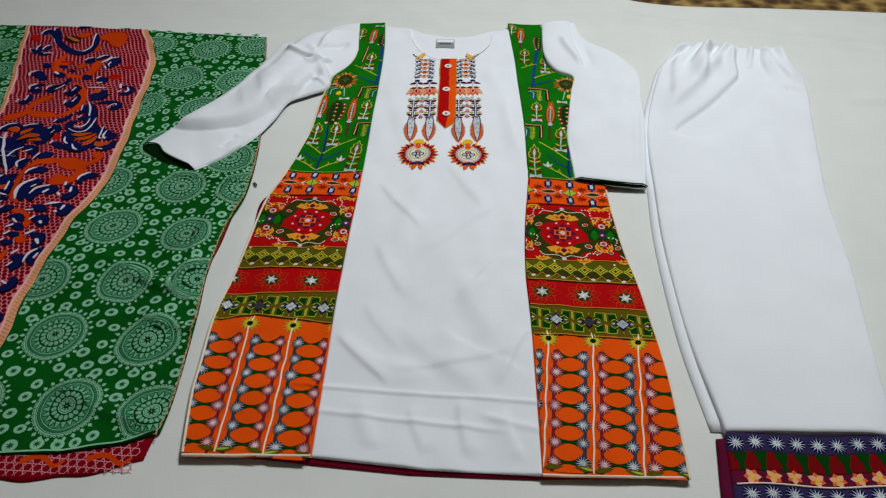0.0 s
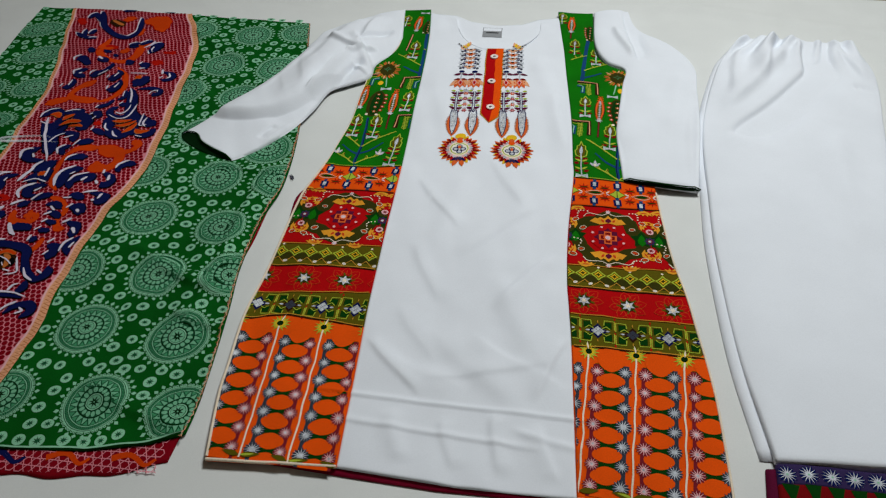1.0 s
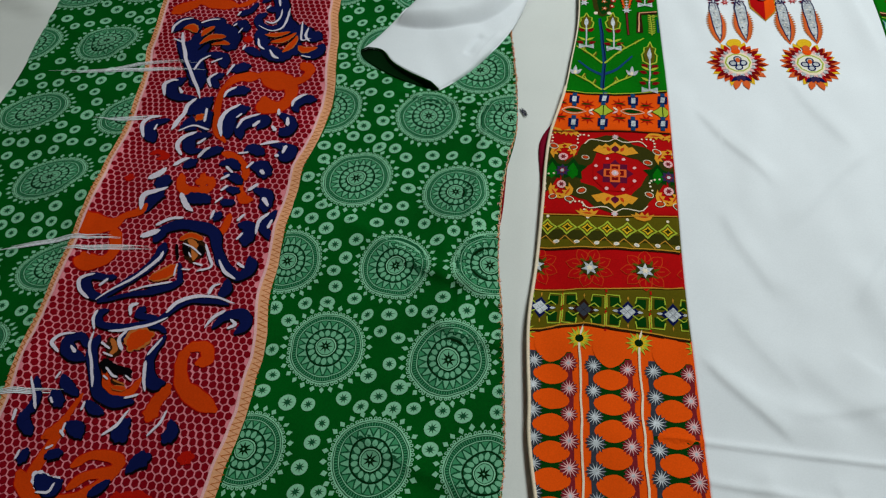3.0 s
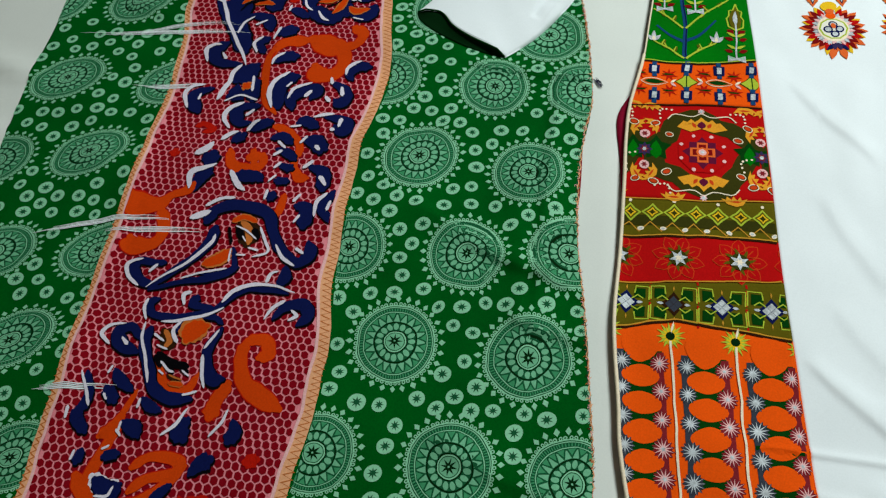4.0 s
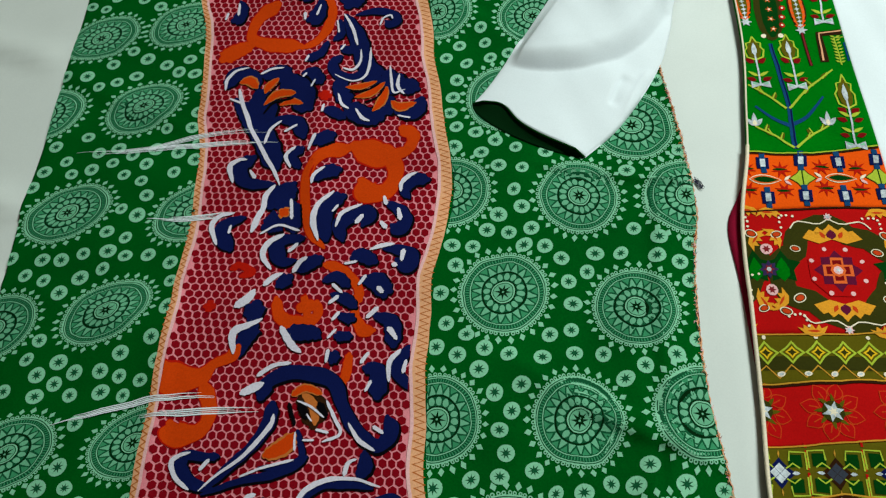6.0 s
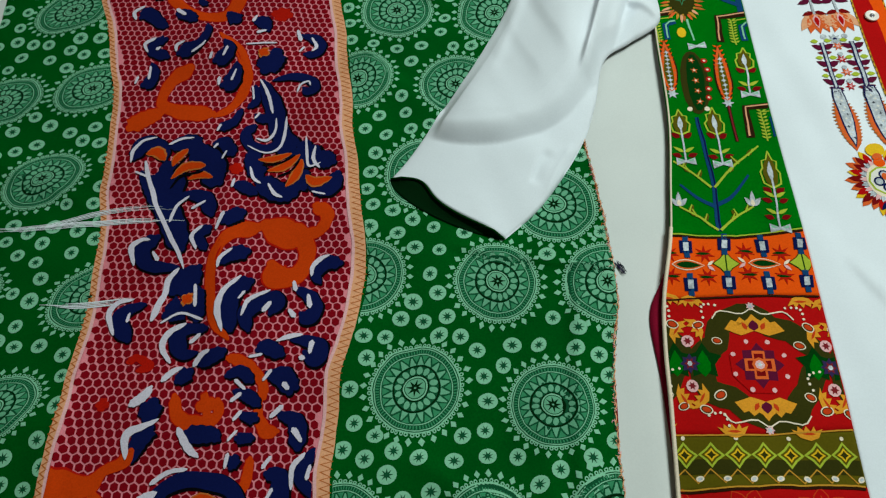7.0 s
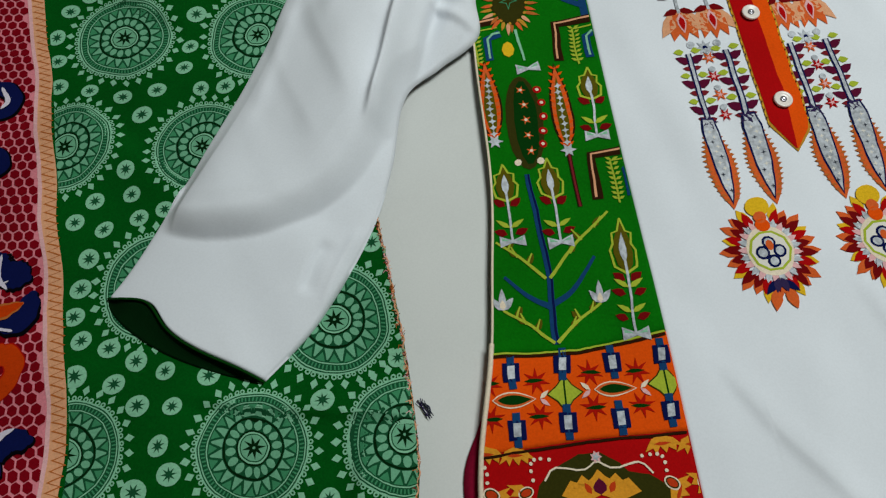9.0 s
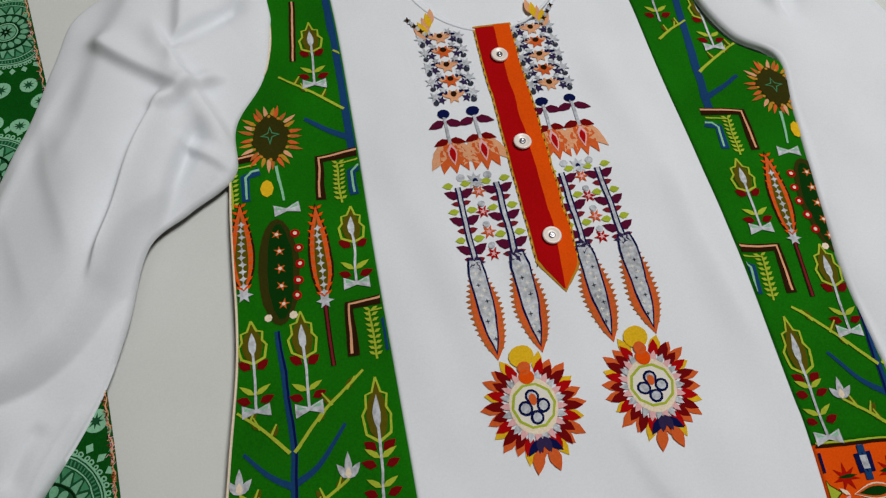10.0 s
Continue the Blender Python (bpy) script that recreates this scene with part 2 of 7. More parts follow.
def spline(pts, n):
    """n points along a smooth curve through pts."""
    p = np.array(pts, float)
    p = np.vstack([2 * p[0] - p[1], p, 2 * p[-1] - p[-2]])
    out = []
    for s in np.linspace(0, len(pts) - 1 - 1e-9, n):
        k = int(s)
        t = s - k
        a, b, c, d = p[k:k + 4]
        out.append(0.5 * (2 * b + (c - a) * t + (2 * a - 5 * b + 4 * c - d) * t * t + (3 * b - a - 3 * c + d) * t ** 3))
    return np.array(out)


def edge(*pts):
    """x as a function of y from points (x, y) in rising order of y."""
    q = spline(pts, 12 * len(pts))
    ys = np.maximum.accumulate(q[:, 1])
    return lambda y: np.interp(y, ys, q[:, 0])


def grid_cloth(name, px, py, height, mat, drop, lip=0.0015):
    """A cloth from arrays px, py (rows by columns), draped on height, its rim turned down to the height drop."""
    nv, nu = px.shape
    z = height(px, py)
    rim = np.zeros_like(z, bool)
    rim[0], rim[-1], rim[:, 0], rim[:, -1] = True, True, True, True
    z = z - np.where(rim, lip, 0)
    verts = np.stack([px, py, z], -1).reshape(-1, 3).tolist()
    faces = [(r * nu + c, r * nu + c + 1, (r + 1) * nu + c + 1, (r + 1) * nu + c) for r in range(nv - 1) for c in range(nu - 1)]
    loop = [c for c in range(nu)] + [r * nu + nu - 1 for r in range(1, nv)]
    loop += [(nv - 1) * nu + c for c in range(nu - 2, -1, -1)] + [r * nu for r in range(nv - 2, 0, -1)]
    first = len(verts)
    for i in loop:
        x, y, _ = verts[i]
        verts.append((x, y, float(drop(np.array(x), np.array(y)))))
    n = len(loop)
    for k in range(n):
        faces.append((loop[k], first + k, first + (k + 1) % n, loop[(k + 1) % n]))
    return mesh_from(name, verts, faces, [mat])


def between(left, right, low, high, nu, nv):
    """Grid between two side curves x(y) and two cross curves y(u)."""
    u = np.linspace(0, 1, nu)[None, :]
    v = np.linspace(0, 1, nv)[:, None]
    y = low(u) * (1 - v) + high(u) * v
    x = left(y) * (1 - u) + right(y) * u
    return x, y


def level(*uy):
    us, ys = zip(*uy)
    return lambda u: np.interp(u, us, ys)


class Ink:
    """Print, stitches and appliques: flat shapes in several colours, draped on a cloth."""

    def __init__(self, x=0.0, y=0.0, turn=0.0, scale=1.0, flip=1.0, squash=1.0, lean=0.0):
        c, s = math.cos(radians(turn)), math.sin(radians(turn))
        self.m = np.array([[c, -s], [s, c]]) @ np.array([[scale * flip, 0], [0, scale * squash]])
        if lean:
            self.m = np.array([[1, lean], [0, 1]]) @ self.m
        self.o = np.array([x, y])
        self.v, self.f, self.k, self.l = [], [], [], []

    def place(self, x, y, turn=0.0, scale=1.0, flip=1.0, squash=1.0):
        other = Ink(x, y, turn, scale, flip, squash)
        other.o = self.o + self.m @ other.o
        other.m = self.m @ other.m
        other.v, other.f, other.k, other.l = self.v, self.f, self.k, self.l
        return other

    def _push(self, pts, layer):
        p = np.asarray(pts, float) @ self.m.T + self.o
        first = len(self.v)
        self.v.extend((a, b, layer) for a, b in p)
        return first

    def poly(self, col, pts, layer=0, centre=None):
        p = np.asarray(pts, float)
        c = p.mean(0) if centre is None else np.asarray(centre, float)
        n = len(p)
        a = self._push(np.vstack([c[None], p]), layer)
        for k in range(n):
            self.f.append((a, a + 1 + k, a + 1 + (k + 1) % n))
            self.k.append(col)

    def disc(self, col, x, y, r, layer=0, n=16, ry=None, turn=0.0):
        t = np.arange(n) * 2 * math.pi / n
        ry = r if ry is None else ry
        p = np.stack([r * np.cos(t), ry * np.sin(t)], -1)
        c, s = math.cos(radians(turn)), math.sin(radians(turn))
        self.poly(col, p @ np.array([[c, s], [-s, c]]) + (x, y), layer, (x, y))

    def ring(self, col, x, y, r0, r1, layer=0, n=32):
        t = np.arange(n) * 2 * math.pi / n
        u = np.stack([np.cos(t), np.sin(t)], -1)
        a = self._push(np.vstack([u * r0, u * r1]) + (x, y), layer)
        for k in range(n):
            m = (k + 1) % n
            self.f.append((a + k, a + m, a + n + m, a + n + k))
            self.k.append(col)

    def star(self, col, x, y, r0, r1, n, layer=0, turn=0.0):
        t = np.arange(2 * n) * math.pi / n + radians(turn)
        r = np.where(np.arange(2 * n) % 2 == 0, r1, r0)
        self.poly(col, np.stack([x + r * np.cos(t), y + r * np.sin(t)], -1), layer, (x, y))

    def stroke(self, col, pts, w0, w1=None, layer=0, smooth=0, taper=False):
        p = spline(pts, smooth) if smooth else np.asarray(pts, float)
        w1 = w0 if w1 is None else w1
        n = len(p)
        d = np.gradient(p, axis=0)
        d /= np.maximum(np.linalg.norm(d, axis=1), 1e-9)[:, None]
        nrm = np.stack([-d[:, 1], d[:, 0]], -1)
        s = np.linspace(0, 1, n)
        w = (w0 + (w1 - w0) * s) / 2
        if taper:
            w = w * np.maximum(np.sin(math.pi * np.clip(s, 0.02, 0.98)) ** 0.6, 0.12)
        a = self._push(np.vstack([p + nrm * w[:, None], p - nrm * w[:, None]]), layer)
        for k in range(n - 1):
            self.f.append((a + k, a + n + k, a + n + k + 1, a + k + 1))
            self.k.append(col)

    def leaf(self, col, x, y, length, width, turn, layer=0, n=5):
        s = np.linspace(0, 1, n)
        w = width / 2 * np.sin(math.pi * s ** 0.8)
        p = np.vstack([np.stack([s * length, w], -1), np.stack([s[::-1] * length, -w[::-1]], -1)[1:-1]])
        c, k = math.cos(radians(turn)), math.sin(radians(turn))
        self.poly(col, p @ np.array([[c, k], [-k, c]]) + (x, y), layer)

    def _split(self, most):
        """Cut faces until no edge is longer than most, so that they follow the cloth."""
        pts, out, cols = list(self.v), [], []
        todo = list(zip(self.f, self.k))
        while todo:
            f, k = todo.pop()
            e = [math.dist(pts[f[n]][:2], pts[f[(n + 1) % len(f)]][:2]) for n in range(len(f))]
            n = max(range(len(f)), key=lambda q: e[q])
            if e[n] <= most:
                out.append(f)
                cols.append(k)
                continue
            f = f[n:] + f[:n]
            a, b = pts[f[0]], pts[f[1]]
            m = len(pts)
            pts.append(((a[0] + b[0]) / 2, (a[1] + b[1]) / 2, a[2]))
            if len(f) == 4:
                c, d = pts[f[2]], pts[f[3]]
                pts.append(((c[0] + d[0]) / 2, (c[1] + d[1]) / 2, c[2]))
                todo += [((f[0], m, m + 1, f[3]), k), ((m, f[1], f[2], m + 1), k)]
            else:
                todo += [((f[0], m, f[2]), k), ((m, f[1], f[2]), k)]
        return pts, out, cols

    def mesh(self, name, height, lift=0.0006, step=0.00025, clamp=None, wobble=1.0):
        pts, faces, cols = self._split(0.0062)
        v = np.array(pts, float)
        a, b = v[:, 0].copy(), v[:, 1].copy()
        v[:, 0] += wobble * (0.0002 * rough(a, b, 0.0035, 1) + 0.0008 * rough(a, b, 0.018, 2))
        v[:, 1] += wobble * (0.0002 * rough(a, b, 0.0035, 3) + 0.0008 * rough(a, b, 0.018, 4))
        if clamp is not None:
            v[:, 0], v[:, 1] = clamp(v[:, 0], v[:, 1])
        z = height(v[:, 0], v[:, 1]) + 0.0002 + 0.55 * (lift + step * v[:, 2])
        names = sorted(set(self.k))
        at = {n: i for i, n in enumerate(names)}
        return mesh_from(name, np.stack([v[:, 0], v[:, 1], z], -1).tolist(), faces, [INK[n] for n in names], [at[k] for k in cols], False)


def drape(low=0.0):
    return lambda x, y: h_sheet(x, y) + low

def tube(name, pts, radius, mat, parent, label, sides=6):
    p = np.asarray(pts, float)
    d = np.gradient(p, axis=0)
    d /= np.linalg.norm(d, axis=1)[:, None]
    verts, faces = [], []
    for q, t in zip(p, d):
        a = np.cross(t, (0, 0, 1.0))
        a /= max(np.linalg.norm(a), 1e-6)
        b = np.cross(a, t)
        for k in range(sides):
            c, s = math.cos(2 * math.pi * k / sides), math.sin(2 * math.pi * k / sides)
            verts.append(q + radius * (c * a + s * b))
    for r in range(len(p) - 1):
        for k in range(sides):
            m = (k + 1) % sides
            faces.append((r * sides + k, r * sides + m, (r + 1) * sides + m, (r + 1) * sides + k))
    return part(name, mesh_from(name, verts, faces, [mat]), parent, label)


# ---- setting ----


def box_mesh(name, lo, hi, mat):
    bm = bmesh.new()
    bmesh.ops.create_cube(bm, size=1.0)
    for v in bm.verts:
        v.co = Vector([(lo[n] + hi[n]) / 2 + v.co[n] * (hi[n] - lo[n]) for n in range(3)])
    me = bpy.data.meshes.new(name)
    bm.to_mesh(me)
    bm.free()
    me.materials.append(mat)
    return me


def setting(name, lo, hi, mat, label, category):
    return tagged(new(name, box_mesh(name, lo, hi, mat)), label, category, kind="structure")


setting("floor", (-3.0, -2.6, -0.12), (3.0, 4.0, -0.02), M_CARPET, "brown and beige patterned carpet on the floor", "floor")
# unseen walls and ceiling, added to close the room and set the bounce
setting("wall_north", (-3.0, 4.0, -0.12), (3.0, 4.15, 2.7), M_WALL, "plain off-white painted room wall", "wall")
setting("wall_south", (-3.0, -2.75, -0.12), (3.0, -2.6, 2.7), M_WALL, "plain off-white painted room wall", "wall")
setting("wall_east", (3.0, -2.75, -0.12), (3.15, 4.15, 2.7), M_WALL, "plain off-white painted room wall", "wall")
setting("wall_west", (-3.15, -2.75, -0.12), (-3.0, 4.15, 2.7), M_WALL, "plain off-white painted room wall", "wall")
setting("ceiling", (-3.15, -2.75, 2.7), (3.15, 4.15, 2.8), M_CEIL, "plain white painted ceiling", "ceiling")


def build_sheet():
    u = np.linspace(-1.7, 1.6, 241)
    v = np.linspace(0, 1, 200)[:, None]
    far = 1.873 - 0.048 * np.tanh((u - 0.42) * 9) + 0.005 * np.sin(u * 9)
    y = -0.4 + v * (far[None, :] + 0.4)
    x = np.repeat(u[None, :], 200, 0)
    me = grid_cloth("bedsheet", x, y, h_sheet, INK["sheet"], lambda a, b: np.full_like(a, -0.019), 0.004)
    return tagged(new("bedsheet", me), "off-white cotton bedsheet spread flat, softly wrinkled", "sheet")


build_sheet()

# ---- green printed scarf, folded flat ----
SCARF_L = edge((-0.875, 0.50), (-0.888, 0.65), (-0.897, 0.85), (-0.913, 1.02), (-0.918, 1.13), (-0.932, 1.34), (-0.965, 1.60))
SCARF_R = edge((-0.215, 0.57), (-0.209, 0.61), (-0.211, 0.67), (-0.225, 0.79), (-0.237, 0.87), (-0.240, 0.97), (-0.233, 1.06), (-0.253, 1.21), (-0.30, 1.42), (-0.345, 1.60))
BAND_L = edge((-0.700, 0.50), (-0.704, 0.60), (-0.710, 0.70), (-0.717, 0.87), (-0.724, 1.05), (-0.747, 1.18), (-0.773, 1.31), (-0.881, 1.60))
BAND_R = edge((-0.486, 0.52), (-0.472, 0.69), (-0.486, 0.81), (-0.490, 0.963), (-0.478, 1.05), (-0.485, 1.11), (-0.505, 1.217), (-0.527, 1.342), (-0.56, 1.48), (-0.627, 1.61))
SCARF_LOW = level((0.0, 0.508), (0.25, 0.528), (0.5, 0.549), (0.68, 0.560), (0.85, 0.571), (0.95, 0.588), (1.0, 0.606))
SCARF_HIGH = level((0.0, 1.605), (0.5, 1.604), (1.0, 1.593))

scarf = tagged(new("scarf"), "folded green scarf with mint medallions and pink scroll border", "scarf")
px, py = between(SCARF_L, SCARF_R, SCARF_LOW, SCARF_HIGH, 280, 430)
part("top_layer", grid_cloth("top_layer", px, py, h_scarf, INK["green"], drape(0.0028)), scarf, "green printed cotton lawn")
lo_r = edge((-0.2175, 0.548), (-0.214, 0.62), (-0.211, 0.66), (-0.229, 0.79), (-0.240, 0.87), (-0.238, 0.93), (-0.239, 0.99), (-0.240, 1.06), (-0.262, 1.21), (-0.309, 1.42), (-0.343, 1.585))
px, py = between(SCARF_L, lo_r, lambda u: SCARF_LOW(u) - 0.022 - 0.012 * u + 0.002 * np.sin(u * 60), lambda u: SCARF_HIGH(u) - 0.004, 120, 200)
h_under = lambda x, y: h_sheet(x, y) + 0.0026
under = part("under_layer", grid_cloth("under_layer", px, py, h_under, INK["crimson"], drape(0.0004), 0.001), scarf, "crimson underside layer with red net print")

# ---- kurta ----
L_OUT = edge((-0.171, 0.575), (-0.188, 0.66), (-0.192, 0.705), (-0.199, 0.783), (-0.196, 0.86), (-0.195, 0.941), (-0.195, 1.0), (-0.192, 1.045), (-0.180, 1.11), (-0.174, 1.17),
             (-0.168, 1.25), (-0.171, 1.36), (-0.168, 1.43), (-0.150, 1.465), (-0.138, 1.49), (-0.136, 1.55), (-0.160, 1.675))
L_IN = edge((-0.024, 0.575), (-0.036, 0.74), (-0.043, 0.84), (-0.049, 0.98), (-0.054, 1.11), (-0.059, 1.2), (-0.065, 1.3), (-0.070, 1.41), (-0.079, 1.55), (-0.097, 1.69))
R_IN = edge((0.236, 0.575), (0.226, 0.777), (0.221, 0.848), (0.217, 0.902), (0.216, 1.0), (0.221, 1.126), (0.219, 1.17), (0.214, 1.28), (0.203, 1.417), (0.194, 1.53), (0.176, 1.70))
R_OUT = edge((0.397, 0.58), (0.394, 0.71), (0.389, 0.772), (0.382, 0.829), (0.374, 0.892), (0.361, 0.961), (0.347, 1.094), (0.332, 1.25), (0.320, 1.40), (0.312, 1.449), (0.272, 1.485), (0.254, 1.54), (0.250, 1.71))

kurta = tagged(new("kurta"), "white cotton tunic with printed embroidered side panels, laid out flat", "tunic")
# crimson lining layer of the back, peeping out at the hem and along one side
bx_l = edge((-0.150, 0.565), (-0.172, 0.62), (-0.185, 0.705), (-0.193, 0.80), (-0.194, 0.88), (-0.199, 0.97), (-0.204, 1.03), (-0.190, 1.068), (-0.172, 1.12), (-0.166, 1.25), (-0.166, 1.40), (-0.13, 1.5), (-0.13, 1.62))
bx_r = edge((0.385, 0.565), (0.39, 0.66), (0.380, 0.83), (0.36, 0.961), (0.34, 1.1), (0.31, 1.40), (0.25, 1.5), (0.24, 1.62))
px, py = between(bx_l, bx_r, level((0, 0.580), (0.1, 0.584), (0.25, 0.580), (0.45, 0.577), (0.7, 0.583), (1, 0.598)), level((0, 1.62), (1, 1.62)), 90, 140)
part("back_panel", grid_cloth("back_panel", px, py, lambda x, y: h_sheet(x, y) + 0.004, INK["backred"], drape(0.0004)), kurta, "deep red back panel seen below the hem")

# white front with a scooped neck
NECK_X, NECK_Y, NECK_W, NECK_D = 0.059, 1.512, 0.088, 0.125


def front_top(x):
    d = np.clip((x - NECK_X) / NECK_W, -1, 1)
    return np.where(np.abs(d) < 1, NECK_Y + NECK_D * (1 - np.sqrt(np.maximum(1 - d * d, 0))), NECK_Y + NECK_D) + 0.022 * np.clip((np.abs(x - NECK_X) - NECK_W) / 0.05, 0, 1)


u = (np.sin((np.linspace(0, 1, 121) - 0.5) * math.pi) + 1)[None, :] / 2 * 0.35 + np.linspace(0, 1, 121)[None, :] * 0.65
v = np.linspace(0, 1, 480)[:, None]
top = front_top(L_IN(1.6) * (1 - u) + R_IN(1.6) * u)
hem = np.interp(u, (0, 0.5, 1), (0.587, 0.582, 0.586))
py = hem + v * (top - hem)
px = L_IN(py) * (1 - u) + R_IN(py) * u
part("front_panel", grid_cloth("front_panel", px, py, h_kurta, INK["white"], drape(0.0045), 0.001), kurta, "plain white cotton front")
# inside of the back neck
px, py = between(edge((-0.08, 1.46), (-0.085, 1.66)), edge((0.20, 1.46), (0.185, 1.66)), level((0, 1.47), (1, 1.47)), level((0, 1.66), (0.18, 1.655), (0.3, 1.632), (0.5, 1.622), (0.7, 1.632), (0.82, 1.655), (1, 1.668)), 60, 40)
h_yoke = lambda x, y: h_sheet(x, y) + 0.0060
part("neck_yoke", grid_cloth("neck_yoke", px, py, h_yoke, INK["white"], drape(0.0008), 0.0006), kurta, "white inside of the back neck")


def hem_l(u):
    return np.interp(u, (0, 0.4, 1), (0.577, 0.581, 0.587))


LEVELS_L = [hem_l, level((0, 0.778), (0.35, 0.792), (0.68, 0.788), (1, 0.783)), level((0, 0.825), (0.5, 0.833), (1, 0.842)), level((0, 0.877), (0.5, 0.884), (1, 0.886)),
            level((0, 0.921), (0.5, 0.924), (1, 0.931)), level((0, 1.045), (0.5, 1.051), (1, 1.053)), level((0, 1.112), (0.5, 1.111), (1, 1.122)), level((0, 1.665), (1, 1.675))]
LEVELS_R = [level((0, 0.585), (1, 0.594)), level((0, 0.789), (0.3, 0.792), (1, 0.788)), level((0, 0.842), (1, 0.842)), level((0, 0.891), (1, 0.892)),
            level((0, 0.932), (1, 0.935)), level((0, 1.060), (1, 1.062)), level((0, 1.126), (1, 1.122)), level((0, 1.685), (1, 1.690))]
BANDS = (("hem_band", "orange", "orange printed hem band with starburst stitches"), ("square_band", "olive", "olive band with green squares and silver diamonds"),
         ("star_band", "red", "red band with silver star flowers"), ("diamond_band", "olive", "olive gold band of stitched diamonds"),
         ("medallion_band", "red", "red band with a square medallion and leaf scrolls"), ("mirror_band", "orange", "orange band with small silver mirrors"),
         ("tree_band", "leaf", "leaf green band with stitched trees"))


def side_panel(left, right, levels, label):
    panel = part("side_panel", None, kurta, label)
    for n, (name, col, note) in enumerate(BANDS):
        rows = 120 if n == 6 else 46 if n == 0 else 22
        px, py = between(left, right, levels[n], levels[n + 1], 44, rows)
        part(name, grid_cloth(name, px, py, lambda x, y: h_kurta(x, y) + 0.0009, INK[col], drape(0.0045), 0.0004), panel, note)
    return panel


panel_l = side_panel(L_OUT, L_IN, LEVELS_L, "printed side panel of stacked coloured bands")
panel_r = side_panel(R_IN, R_OUT, LEVELS_R, "printed side panel of stacked coloured bands")


def rail_loft(name, a, b, nu, nv, height, mat, drop, lip=0.003, bend=None):
    """Cloth between two rails; bend(u) draws the far end in along the rails, for a wavy open cuff."""
    ra, rb = spline(a, nv), spline(b, nv)
    u = np.linspace(0, 1, nu)[None, :, None]
    p = ra[:, None] * (1 - u) + rb[:, None] * u
    if bend is not None:
        way = (p[-1] - p[-12]) / np.linalg.norm(p[-1] - p[-12], axis=-1)[:, None]
        ease = np.clip(np.linspace(0, 1, nv) * 5 - 4, 0, 1)[:, None, None] ** 2
        p = p - ease * (way * bend(u[0]))[None]
    uu = np.repeat(u[..., 0], nv, 0)
    vv = np.repeat(np.linspace(0, 1, nv)[:, None], nu, 1)
    return grid_cloth(name, p[..., 0], p[..., 1], lambda x, y: height(x, y, uu, vv), mat, drop, lip)


def puff(u, v, flat=0.0):
    return np.maximum(1 - np.abs(2 * u - 1) ** 2.6, 0) ** 0.55 * np.maximum(1 - np.abs(np.clip(2 * v - 1, -1, 1)) ** 8 * (1 - flat), 0)


ARC = spline([(-0.440, 1.232), (-0.412, 1.219), (-0.383, 1.211), (-0.345, 1.211), (-0.320, 1.218), (-0.295, 1.229), (-0.270, 1.250), (-0.246, 1.285)], 260)


def past_arc(x, y):
    """Distance past the crease across the forearm, towards the shoulder (negative towards the cuff)."""
    best, sign = np.full(np.shape(x), 9.0), np.zeros(np.shape(x))
    for p, q in zip(ARC[:-1], ARC[1:]):
        d = np.hypot(x - p[0], y - p[1])
        side = (q[0] - p[0]) * (y - p[1]) - (q[1] - p[1]) * (x - p[0])
        sign = np.where(d < best, np.sign(side), sign)
        best = np.minimum(best, d)
    return best * sign


